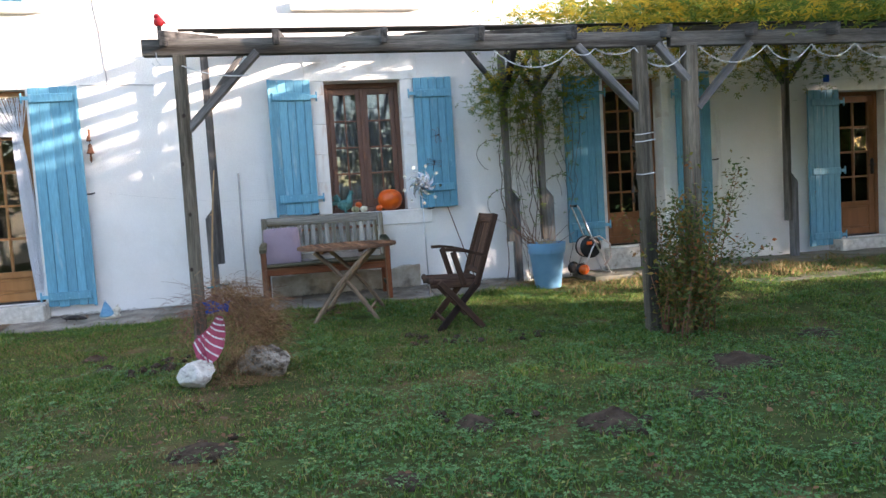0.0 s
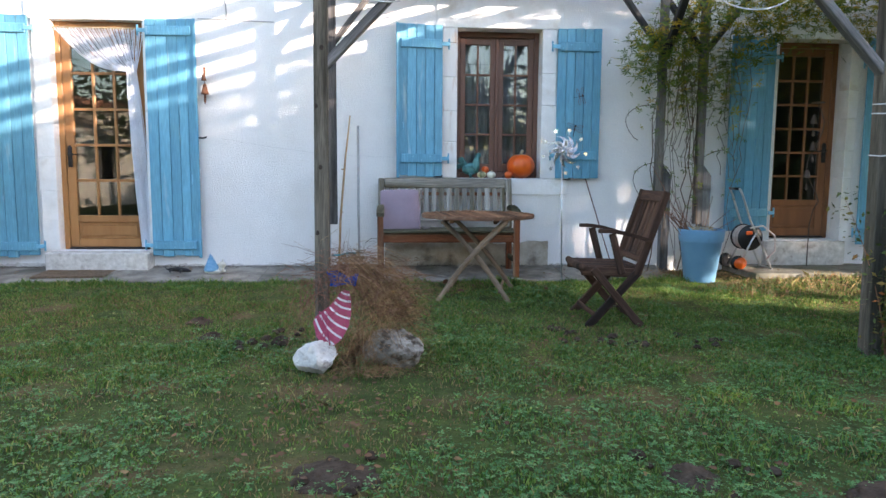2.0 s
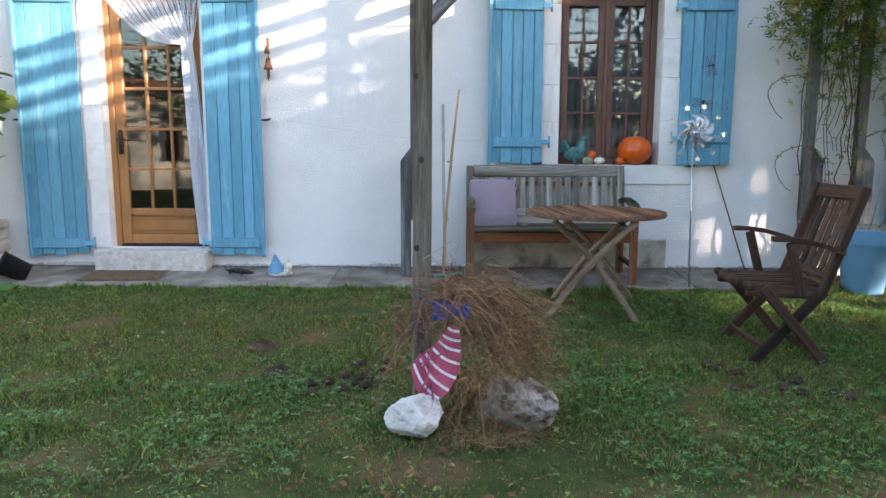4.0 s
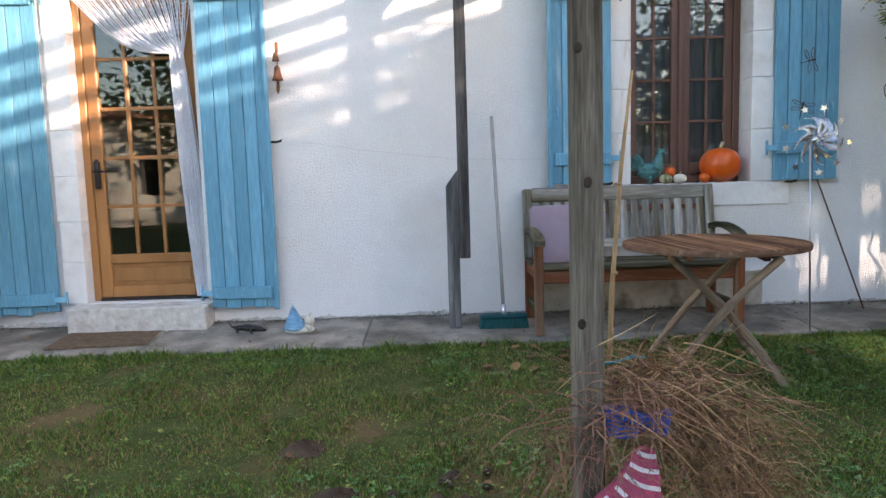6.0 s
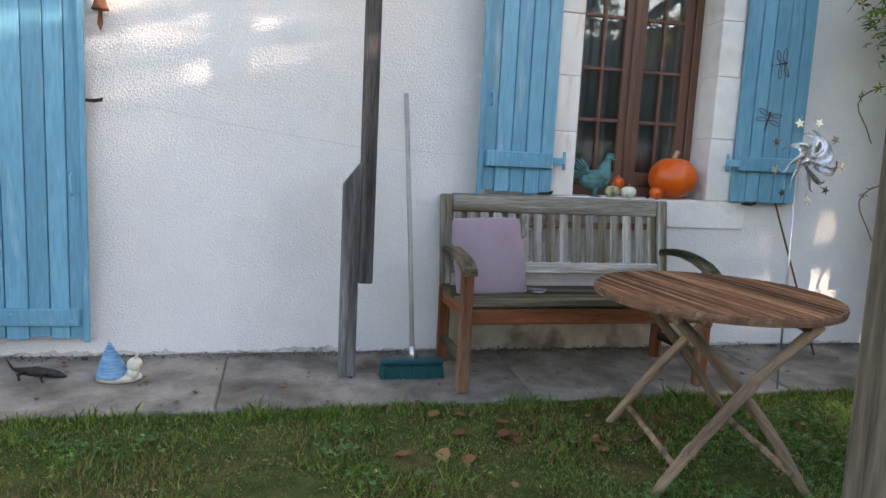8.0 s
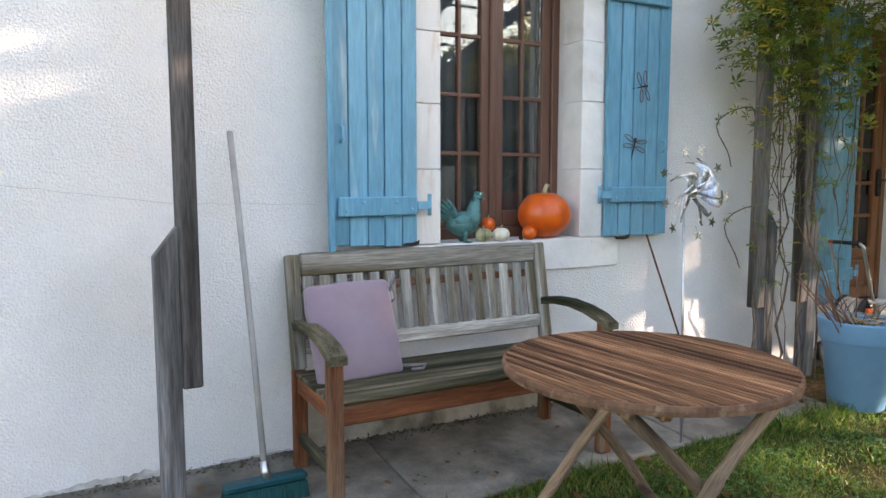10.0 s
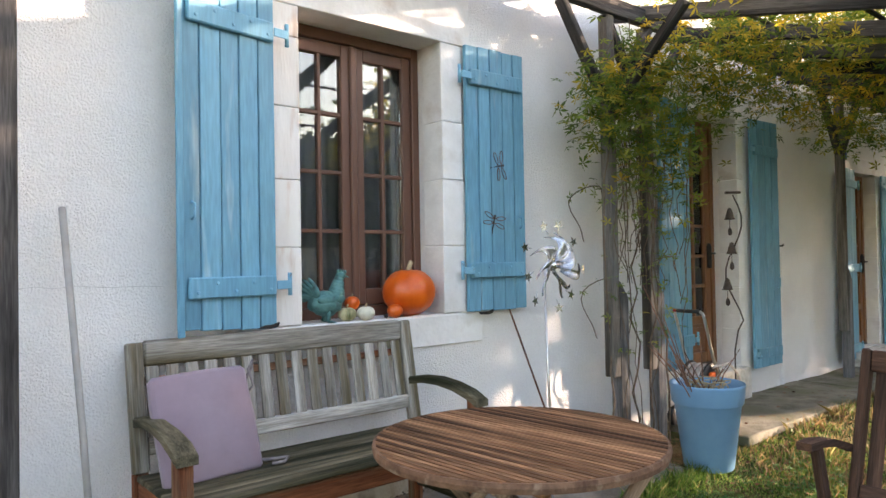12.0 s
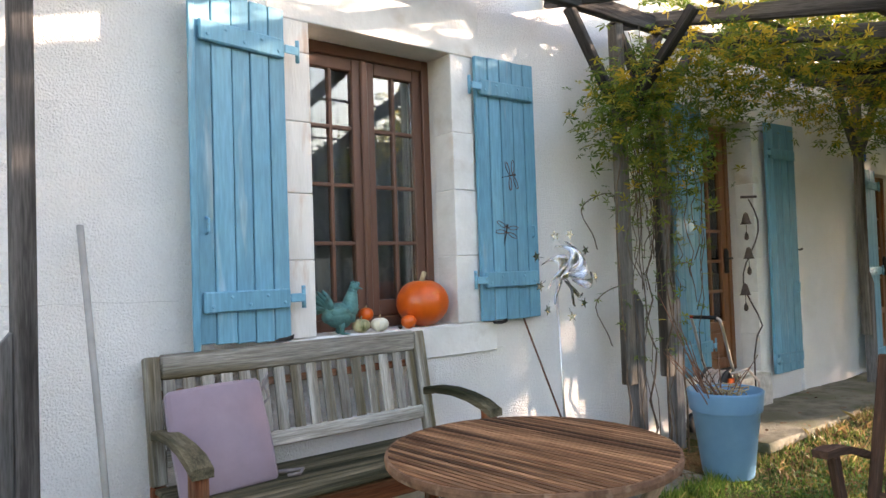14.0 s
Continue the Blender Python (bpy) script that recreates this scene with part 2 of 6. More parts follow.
GNOME_BLUE = material("blue_glazed_clay", (0.06, 0.20, 0.36), (0.20, 0.38, 0.52), scale=16, rough=0.4, bump=0.1, stretch=(1, 1, 5))
GNOME_PALE = material("pale_glazed_clay", (0.52, 0.48, 0.40), (0.70, 0.66, 0.56), scale=10, rough=0.5, bump=0.1)
WHITE_CORD = material("white_cord", (0.50, 0.50, 0.51), (0.70, 0.70, 0.70), scale=30, rough=0.8, bump=0.1)
LACE = material("white_crochet_cord", (0.62, 0.64, 0.70), (0.80, 0.81, 0.85), scale=60, rough=0.9, bump=0.6, bump_scale=200, vary=0.05)
TERRACOTTA = material("terracotta", (0.20, 0.085, 0.05), (0.33, 0.15, 0.09), scale=8, rough=0.85, bump=0.3, spots=(0.38, 0.30, 0.24), spot_scale=8)
RED = material("red_paint", (0.30, 0.01, 0.015), (0.42, 0.02, 0.025), scale=9, rough=0.45, bump=0.1)
PINK = material("pink_paint", (0.34, 0.05, 0.105), (0.46, 0.10, 0.165), scale=12, rough=0.9, bump=0.4, bump_scale=120, vary=0)
WHITE_CLOTH = material("white_cloth_stripe", (0.66, 0.60, 0.62), (0.80, 0.76, 0.77), scale=12, rough=0.9, bump=0.4, bump_scale=120, vary=0)
BLUE_CLOTH = material("royal_blue_cloth", (0.016, 0.06, 0.32), (0.035, 0.11, 0.48), scale=12, rough=0.8, bump=0.4, bump_scale=90, vary=0)
BARK = material("vine_bark", (0.075, 0.05, 0.033), (0.17, 0.125, 0.09), scale=20, rough=0.95, bump=0.6, vary=0.1)
TWIG = material("red_brown_twig", (0.13, 0.055, 0.035), (0.26, 0.14, 0.09), scale=20, rough=0.8, bump=0.2, vary=0.15)
STRAW = material("dry_straw", (0.12, 0.062, 0.03), (0.36, 0.225, 0.115), scale=5, rough=0.9, bump=0, per="island", vary=0.6, spec=0.15)
BAMBOO = material("dry_bamboo", (0.25, 0.15, 0.07), (0.40, 0.27, 0.14), scale=10, rough=0.6, bump=0.2, vary=0.1)
GARDEN_WALL = material("garden_wall_render", (0.60, 0.53, 0.43), (0.74, 0.67, 0.56), scale=2, rough=0.95, bump=0.5, spots=(0.25, 0.21, 0.17), spot_scale=1.4, vary=0)
DRYSTONE = material("drystone_limestone", (0.34, 0.30, 0.24), (0.58, 0.53, 0.45), scale=9, rough=0.95, bump=0.7, bump_scale=30, vary=0.18)
ROOF_TILE = material("canal_tile_clay", (0.26, 0.12, 0.07), (0.42, 0.22, 0.14), scale=3, rough=0.9, bump=0.4, vary=0)

VINE_GREEN = leafy("vine_leaf_green", ((0.0, (0.07, 0.13, 0.025)), (0.45, (0.13, 0.21, 0.035)), (0.8, (0.22, 0.27, 0.045)), (1.0, (0.42, 0.36, 0.05))), through=0.55)
VINE_YELLOW = leafy("vine_leaf_autumn", ((0.0, (0.10, 0.15, 0.025)), (0.35, (0.26, 0.25, 0.03)), (0.7, (0.58, 0.43, 0.04)), (1.0, (0.50, 0.33, 0.05))), through=0.6)
BUSH_LEAF = leafy("bush_leaf", ((0.0, (0.05, 0.08, 0.02)), (0.5, (0.10, 0.14, 0.035)), (0.82, (0.24, 0.19, 0.04)), (1.0, (0.30, 0.10, 0.035))))
TREE_LEAF = leafy("tree_leaf", ((0.0, (0.02, 0.04, 0.012)), (0.6, (0.05, 0.085, 0.02)), (1.0, (0.13, 0.13, 0.03))))
BROAD_LEAF = leafy("broad_potted_leaf", ((0.0, (0.04, 0.085, 0.02)), (0.5, (0.09, 0.16, 0.03)), (1.0, (0.22, 0.25, 0.05))))
GRASS = leafy("grass_blade", ((0.0, (0.04, 0.095, 0.016)), (0.45, (0.105, 0.205, 0.032)), (0.82, (0.20, 0.29, 0.055)), (1.0, (0.38, 0.30, 0.12))), through=0.3)
CLOVER = leafy("clover_leaf", ((0.0, (0.03, 0.10, 0.025)), (0.6, (0.075, 0.19, 0.05)), (1.0, (0.15, 0.28, 0.10))), through=0.25)
DRYBLADE = leafy("dry_grass_blade", ((0.0, (0.13, 0.075, 0.035)), (0.55, (0.30, 0.20, 0.095)), (1.0, (0.20, 0.19, 0.06))), through=0.25)
DEAD_LEAF = leafy("fallen_leaf", ((0.0, (0.08, 0.032, 0.016)), (0.6, (0.16, 0.072, 0.032)), (1.0, (0.23, 0.135, 0.05))), through=0.1)
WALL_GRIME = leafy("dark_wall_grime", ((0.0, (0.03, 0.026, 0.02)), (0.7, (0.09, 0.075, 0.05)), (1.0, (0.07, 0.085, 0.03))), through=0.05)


# ---- builders ----
def thing(name, at=(0, 0, 0), rz=0.0, label="", category="", group="", kind=""):
    ob = new(name)
    ob.empty_display_size = 0.1
    ob.matrix_basis = pose(*at, 0, 0, rz)
    return tagged(ob, label, category, group, kind)


def part(name, bm, mat, parent=None, label="", smooth=False, kind=""):
    me = bpy.data.meshes.new(name)
    if smooth:
        for f in bm.faces:
            f.smooth = True
    bm.to_mesh(me)
    bm.free()
    me.materials.append(mat)
    ob = new(name, me)
    ob.parent = parent
    return tagged(ob, label, kind=kind)


def raw_part(name, verts, faces, mat, parent=None, label="", kind="", smooth=False):
    me = bpy.data.meshes.new(name)
    verts = np.asarray(verts, dtype=np.float32)
    faces = np.asarray(faces, dtype=np.int32)
    me.vertices.add(len(verts))
    me.vertices.foreach_set("co", verts.ravel())
    me.loops.add(faces.size)
    me.loops.foreach_set("vertex_index", faces.ravel())
    me.polygons.add(len(faces))
    me.polygons.foreach_set("loop_start", np.arange(0, faces.size, faces.shape[1], dtype=np.int32))
    if smooth:
        me.polygons.foreach_set("use_smooth", np.ones(len(faces), dtype=bool))
    me.update(calc_edges=True)
    me.validate()
    me.materials.append(mat)
    ob = new(name, me)
    ob.parent = parent
    return tagged(ob, label, kind=kind)


def add_box(bm, x0, x1, y0, y1, z0, z1, bevel=0.0, m=None):
    r = bmesh.ops.create_cube(bm, size=1.0)
    vs = r["verts"]
    mat = Matrix.Translation(((x0 + x1) / 2, (y0 + y1) / 2, (z0 + z1) / 2)) @ Matrix.Diagonal((x1 - x0, y1 - y0, z1 - z0, 1))
    bmesh.ops.transform(bm, matrix=(m @ mat) if m else mat, verts=vs)
    if bevel:
        es = {e for v in vs for e in v.link_edges}
        bmesh.ops.bevel(bm, geom=list(es), offset=bevel, segments=1, affect="EDGES")


def box(name, parent, mat, x0, x1, y0, y1, z0, z1, bevel=0.004, label="", m=None):
    bm = bmesh.new()
    add_box(bm, x0, x1, y0, y1, z0, z1, bevel, m)
    return part(name, bm, mat, parent, label)


def beam_matrix(p, q, up=(0, 0, 1)):
    p, q = Vector(p), Vector(q)
    d = (q - p).normalized()
    u = Vector(up)
    s = u.cross(d)
    if s.length < 1e-4:
        s = Vector((1, 0, 0)).cross(d)
    s.normalize()
    u = d.cross(s)
    m = Matrix((s, u, d)).transposed().to_4x4()
    m.translation = p
    return m, (q - p).length


def add_beam(bm, p, q, w, h, bevel=0.005, up=(0, 0, 1), taper=1.0):
    """A squared timber from p to q: w across, h along up."""
    m, l = beam_matrix(p, q, up)
    r = bmesh.ops.create_cube(bm, size=1.0)
    for v in r["verts"]:
        k = taper if v.co.z > 0 else 1.0
        v.co = Vector((v.co.x * w * k, v.co.y * h * k, (v.co.z + 0.5) * l))
    es = {e for v in r["verts"] for e in v.link_edges}
    vs = r["verts"]
    if bevel:
        r2 = bmesh.ops.bevel(bm, geom=list(es), offset=bevel, segments=1, affect="EDGES")
        vs = list({v for f in r2["faces"] for v in f.verts})
    bmesh.ops.transform(bm, matrix=m, verts=vs)


def timber(name, parent, mat, p, q, w, h, bevel=0.006, up=(0, 0, 1), label="", taper=1.0):
    """A beam whose mesh runs along its own z, so that the grain follows it."""
    m, l = beam_matrix(p, q, up)
    bm = bmesh.new()
    add_beam(bm, (0, 0, 0), (0, 0, l), w, h, bevel, up=(0, 1, 0), taper=taper)
    ob = part(name, bm, mat, parent, label)
    ob.matrix_basis = m
    return ob


def add_tube(bm, pts, rad, sides=8, cap=True):
    pts = [Vector(p) for p in pts]
    if not isinstance(rad, (list, tuple)):
        rad = [rad] * len(pts)
    rings = []
    ref = Vector((0.13, 0.21, 0.97))
    for i, p in enumerate(pts):
        d = (pts[min(i + 1, len(pts) - 1)] - pts[max(i - 1, 0)]).normalized()
        if abs(d.dot(ref)) > 0.95:
            ref = Vector((0.97, 0.1, 0.05))
        s = d.cross(ref).normalized()
        u = s.cross(d)
        ref = u
        rings.append([bm.verts.new(p + rad[i] * (s * math.cos(2 * math.pi * j / sides) + u * math.sin(2 * math.pi * j / sides))) for j in range(sides)])
    for a, b in zip(rings, rings[1:]):
        for j in range(sides):
            bm.faces.new((a[j], a[(j + 1) % sides], b[(j + 1) % sides], b[j]))
    if cap:
        bm.faces.new(rings[0][::-1])
        bm.faces.new(rings[-1])


def tube(name, parent, mat, pts, rad, sides=8, label=""):
    bm = bmesh.new()
    add_tube(bm, pts, rad, sides)
    return part(name, bm, mat, parent, label, smooth=True)


def add_lathe(bm, profile, sides=28, at=(0, 0, 0), lobes=0, depth=0.0, m=None):
    """A turned shape from (radius, height) pairs; lobes give it ribs."""
    rings = []
    for r, z in profile:
        ring = []
        for j in range(sides):
            a = 2 * math.pi * j / sides
            k = r * (1 - depth * (1 - abs(math.sin(a * lobes / 2)))) if lobes else r
            co = Vector((at[0] + k * math.cos(a), at[1] + k * math.sin(a), at[2] + z))
            ring.append(bm.verts.new(m @ co if m else co))
        rings.append(ring)
    for a, b in zip(rings, rings[1:]):
        for j in range(sides):
            bm.faces.new((a[j], a[(j + 1) % sides], b[(j + 1) % sides], b[j]))
    bm.faces.new(rings[0][::-1])
    bm.faces.new(rings[-1])


def lathe(name, parent, mat, profile, sides=28, label="", at=(0, 0, 0), lobes=0, depth=0.0, m=None):
    bm = bmesh.new()
    add_lathe(bm, profile, sides, at, lobes, depth, m)
    return part(name, bm, mat, parent, label, smooth=True)


def add_outline(bm, outline, y0, y1, m=None):
    """A flat shape given by (x, z) points, as thick as y0 to y1."""
    a = [bm.verts.new((m @ Vector((x, y0, z))) if m else (x, y0, z)) for x, z in outline]
    b = [bm.verts.new((m @ Vector((x, y1, z))) if m else (x, y1, z)) for x, z in outline]
    bm.faces.new(a)
    bm.faces.new(b[::-1])
    for i in range(len(a)):
        j = (i + 1) % len(a)
        bm.faces.new((a[j], a[i], b[i], b[j]))


def add_ball(bm, c, r, sub=2, squash=(1, 1, 1), rough=0.0, freq=2.0):
    res = bmesh.ops.create_icosphere(bm, subdivisions=sub, radius=1.0)
    for v in res["verts"]:
        k = 1 + rough * noise.noise(v.co * freq + Vector(c))
        v.co = Vector(c) + Vector((v.co.x * r * squash[0], v.co.y * r * squash[1], v.co.z * r * squash[2])) * k


def ground_z(x, y):
    """The lawn falls a little away from the house."""
    s = min(1.0, max(0.0, (-0.7 - y) / 3.0))
    z = -0.02 - 0.065 * s
    if x > 2.6:
        z += 0.05 * min(1.0, (x - 2.6) / 2.0) * (1 - s)
    return z + 0.012 * noise.noise(Vector((x * 0.9, y * 0.9, 3.1))) * min(1, s * 3)


# ---- the house and the ground ----
OPENINGS = {"left_door": (-4.07, -3.16, 0.21, 2.52), "window": (0.0, 0.90, 0.975, 2.52), "right_door": (3.46, 4.27, 0.32, 2.48),
            "far_door": (6.87, 7.62, 0.20, 2.20), "up_left": (-4.05, -3.10, 3.42, 4.75), "up_mid": (-0.05, 0.95, 3.42, 4.75), "up_right": (3.30, 4.25, 3.42, 4.75)}
WALL_T = 0.45


def wall_with_openings(name, x0, x1, z0, z1, y0, y1, holes, mat):
    xs = sorted({x0, x1, *[h[0] for h in holes], *[h[1] for h in holes]})
    zs = sorted({z0, z1, *[h[2] for h in holes], *[h[3] for h in holes]})
    def solid(i, j):
        if i < 0 or j < 0 or i >= len(xs) - 1 or j >= len(zs) - 1:
            return False
        cx, cz = (xs[i] + xs[i + 1]) / 2, (zs[j] + zs[j + 1]) / 2
        return not any(h[0] < cx < h[1] and h[2] < cz < h[3] for h in holes)
    bm = bmesh.new()
    def quad(*c):
        bm.faces.new([bm.verts.new(p) for p in c])
    for i in range(len(xs) - 1):
        for j in range(len(zs) - 1):
            if not solid(i, j):
                continue
            a, b, c, d = xs[i], xs[i + 1], zs[j], zs[j + 1]
            quad((a, y0, c), (b, y0, c), (b, y0, d), (a, y0, d))
            quad((b, y1, c), (a, y1, c), (a, y1, d), (b, y1, d))
            if not solid(i - 1, j):
                quad((a, y1, c), (a, y0, c), (a, y0, d), (a, y1, d))
            if not solid(i + 1, j):
                quad((b, y0, c), (b, y1, c), (b, y1, d), (b, y0, d))
            if not solid(i, j - 1):
                quad((a, y1, c), (b, y1, c), (b, y0, c), (a, y0, c))
            if not solid(i, j + 1):
                quad((a, y0, d), (b, y0, d), (b, y1, d), (a, y1, d))
    bmesh.ops.remove_doubles(bm, verts=bm.verts, dist=1e-5)
    return tagged(part(name, bm, mat), "white roughcast house wall with dressed stone openings", "wall", kind="structure")


HOUSE = wall_with_openings("wall_south", -9.5, 13.0, -0.4, 5.6, 0.0, WALL_T, list(OPENINGS.values()), RENDER)

# the closed house behind the wall
bm = bmesh.new()
add_box(bm, -9.5, 13.0, 8.0, 8.3, -0.4, 5.6)
add_box(bm, -9.5, -9.2, 0.45, 8.0, -0.4, 5.6)
add_box(bm, 12.7, 13.0, 0.45, 8.0, -0.4, 5.6)
tagged(part("wall_north", bm, RENDER), "plain rendered back and end walls of the house", "wall", kind="structure")
bm = bmesh.new()
add_outline(bm, [(-0.5, 5.45), (4.2, 7.3), (8.8, 5.45), (8.8, 5.6), (4.2, 7.5), (-0.5, 5.62)], -9.8, 13.3, Matrix.Rotation(radians(90), 4, "Z") @ Matrix.Scale(-1, 4, (0, 1, 0)))
tagged(part("roof", bm, ROOF_TILE), "low pitched clay tile roof over the house", "roof", kind="structure")
# simple room surfaces, coloured dark so that the openings look unlit
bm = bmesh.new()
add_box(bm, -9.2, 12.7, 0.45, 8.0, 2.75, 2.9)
tagged(part("ceiling", bm, DARK_ROOM), "plain ceiling of the ground floor rooms, coloured dark as if unlit", "ceiling", kind="structure")
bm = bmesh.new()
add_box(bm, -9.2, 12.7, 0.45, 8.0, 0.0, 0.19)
tagged(part("floor", bm, DARK_ROOM), "interior floor behind the doors, coloured dark as if unlit", "floor", kind="structure")
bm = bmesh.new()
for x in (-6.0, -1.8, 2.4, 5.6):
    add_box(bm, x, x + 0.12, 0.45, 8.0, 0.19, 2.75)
tagged(part("wall_partition", bm, DARK_ROOM), "partition walls between the rooms, coloured dark as if unlit", "wall", kind="structure")


def surround(name, o, jamb, label, lintel=0.22, step=0.33, proud=0.012):
    """Dressed stones round an opening, each block a piece of its own."""
    x0, x1, z0, z1 = o
    t = thing(name, (0, 0, 0), label=label, category="stone trim", kind="structure")
    rnd = random.Random(name)
    for a, b in ((x0 - jamb, x0), (x1, x1 + jamb)):
        z = z0
        while z < z1 - 0.02:
            h = min(step * rnd.uniform(0.9, 1.2), z1 - z)
            if z1 - z - h < 0.12:
                h = z1 - 0.004 - z
            k = rnd.uniform(-0.012, 0.012)
            box("stone", t, RUSTSTONE if name == "trim_window" and a < x0 else STONE_WHITE, a + (k if a < x0 else -0.004), b + (0.004 if a < x0 else k), -proud - rnd.uniform(0, 0.004), 0.16, z + 0.0015, z + h - 0.0015, 0.004)
            z += h
    box("lintel", t, STONE_WHITE, x0 - jamb - 0.06, x1 + jamb + 0.06, -proud - 0.003, 0.16, z1 - 0.003, z1 + lintel, 0.004)
    return t


surround("trim_left_door", OPENINGS["left_door"], 0.16, "limewashed dressed stone surround of the glazed door")
surround("trim_window", OPENINGS["window"], 0.155, "limewashed dressed stone surround with rust streaks", lintel=0.34)
surround("trim_right_door", OPENINGS["right_door"], 0.10, "limewashed dressed stone surround of the garden door")
surround("trim_far_door", OPENINGS["far_door"], 0.10, "pale stone surround of the far door", lintel=0.16)


def ragged_slab(name, x0, x1, y0, y1, z0, z1, mat, label, category, nx=8, amp=0.01, kind="structure", zback=None):
    bm = bmesh.new()
    add_box(bm, x0, x1, y0, y1, z0, z1, 0.008)
    es = [e for e in bm.edges if abs(e.verts[0].co.x - e.verts[1].co.x) > 0.05]
    bmesh.ops.subdivide_edges(bm, edges=es, cuts=nx, use_grid_fill=True)
    for v in bm.verts:
        n3 = noise.noise_vector(v.co * 5.0)
        v.co += n3 * amp
        if zback is not None and v.co.z > (z0 + z1) / 2:
            v.co.z += (zback - z1) * (v.co.y - y0) / (y1 - y0)
    return tagged(part(name, bm, mat), label, category, kind=kind)


ragged_slab("window_sill", -0.22, 1.19, -0.014, 0.30, 0.80, 0.972, STONE_WHITE, "thick limewashed stone sill under the window", "window sill", 10, 0.004)
ragged_slab("doorstep", -4.13, -3.13, -0.21, 0.30, 0.0, 0.205, STONE_STEP, "worn whitewashed stone doorstep with peeling paint", "doorstep", 14, 0.008)
ragged_slab("doorstep", 3.40, 4.30, -0.09, 0.30, 0.03, 0.31, STONE_STEP, "worn pale stone doorstep at the garden door", "doorstep", 10, 0.008)
ragged_slab("doorstep", 6.7, 7.8, -0.25, 0.30, 0.0, 0.19, STONE_STEP, "low grey stone step at the far door", "doorstep", 10, 0.01)
for o, w in (("up_left", 0.19), ("up_mid", 0.25), ("up_right", 0.19)):
    x0, x1, z0, z1 = OPENINGS[o]
    ragged_slab("window_sill", x0 - w, x1 + w, -0.09, 0.3, 3.32, 3.42, STONE_WHITE, "pale stone sill of an upstairs window", "window sill", 6, 0.003)
    t = thing("window", (x0, 0.12, z0), label="upstairs window closed by pale blue wooden shutters", category="window", kind="structure")
    n = 8
    for i in range(n):
        box("board", t, BLUE, i * (x1 - x0) / n + 0.003, (i + 1) * (x1 - x0) / n - 0.003, 0, 0.03, 0.005, z1 - z0 - 0.005, 0.003)
    for z in (0.18, 1.1):
        box("batten", t, BLUE, 0.01, x1 - x0 - 0.01, -0.025, -0.001, z, z + 0.09, 0.004)

# the paved strip along the wall, in slabs
edges = [-7.2, -5.1, -3.42, -1.95, -0.42, 1.05, 2.2]
for a, b in zip(edges, edges[1:]):
    ragged_slab("pavement", a + 0.002, b - 0.002, -0.73, -0.002, -0.12, 0.0, CONCRETE, "stained grey concrete paving strip along the wall", "pavement", 12, 0.006, zback=0.045)
ragged_slab("pavement", 2.95, 5.35, -0.72, -0.002, -0.1, 0.05, MOSSY, "cracked concrete slab in front of the garden door", "pavement", 12, 0.012)
ragged_slab("pavement", 5.4, 9.5, -0.9, -0.002, -0.1, 0.045, MOSSY, "cracked mossy concrete slab below the wall", "pavement", 16, 0.014)
ragged_slab("pavement", 4.3, 6.6, -1.9, -1.25, -0.14, -0.005, MOSSY, "sunken paving slab among the grass", "pavement", 12, 0.012)
bm = bmesh.new()
add_box(bm, -0.75, 1.0, -0.025, 0.02, 0.0, 0.30, 0.006)
bmesh.ops.subdivide_edges(bm, edges=[e for e in bm.edges if abs(e.verts[0].co.x - e.verts[1].co.x) > 0.2], cuts=24)
for v in bm.verts:
    if v.co.z > 0.15:
        v.co.z += 0.07 * noise.noise(v.co * 4)
    v.co.y += 0.008 * noise.noise(v.co * 9)
tagged(part("plinth", bm, PLINTH), "stained ochre patch of bare plinth at the wall foot", "plinth", kind="structure")

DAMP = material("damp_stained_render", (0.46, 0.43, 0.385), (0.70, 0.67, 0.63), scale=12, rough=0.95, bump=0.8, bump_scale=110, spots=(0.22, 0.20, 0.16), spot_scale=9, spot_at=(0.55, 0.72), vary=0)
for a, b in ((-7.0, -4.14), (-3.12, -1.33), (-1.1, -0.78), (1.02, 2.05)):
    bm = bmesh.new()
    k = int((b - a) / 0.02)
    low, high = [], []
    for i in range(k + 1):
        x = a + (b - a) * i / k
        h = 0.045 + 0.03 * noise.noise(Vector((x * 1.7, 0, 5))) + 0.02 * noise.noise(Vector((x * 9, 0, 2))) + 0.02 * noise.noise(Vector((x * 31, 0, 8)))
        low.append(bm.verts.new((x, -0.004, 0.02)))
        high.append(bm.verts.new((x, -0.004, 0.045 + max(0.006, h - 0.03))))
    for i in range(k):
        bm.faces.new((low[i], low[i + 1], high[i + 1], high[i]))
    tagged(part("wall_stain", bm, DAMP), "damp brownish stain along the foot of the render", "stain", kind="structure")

# lawn ground out to the horizon
xs = np.concatenate([[-400, -120, -50, -25, -14], np.linspace(-9, 11, 121), [16, 28, 60, 140, 400]])
ys = np.concatenate([[-400, -120, -50, -25, -15], np.linspace(-11, -0.4, 71), [9, 40, 400]])
gv = [(x, y, ground_z(x, y) + (0.014 * noise.noise(Vector((x * 3, y * 3, 0))) if -9 < x < 11 and -11 < y < -0.8 else 0)) for y in ys for x in xs]
nxs = len(xs)
gf = [(j * nxs + i, j * nxs + i + 1, (j + 1) * nxs + i + 1, (j + 1) * nxs + i) for j in range(len(ys) - 1) for i in range(nxs - 1)]
tagged(raw_part("ground", gv, gf, SOIL, smooth=True), "uneven lawn earth with bare brown patches", "lawn", kind="structure")


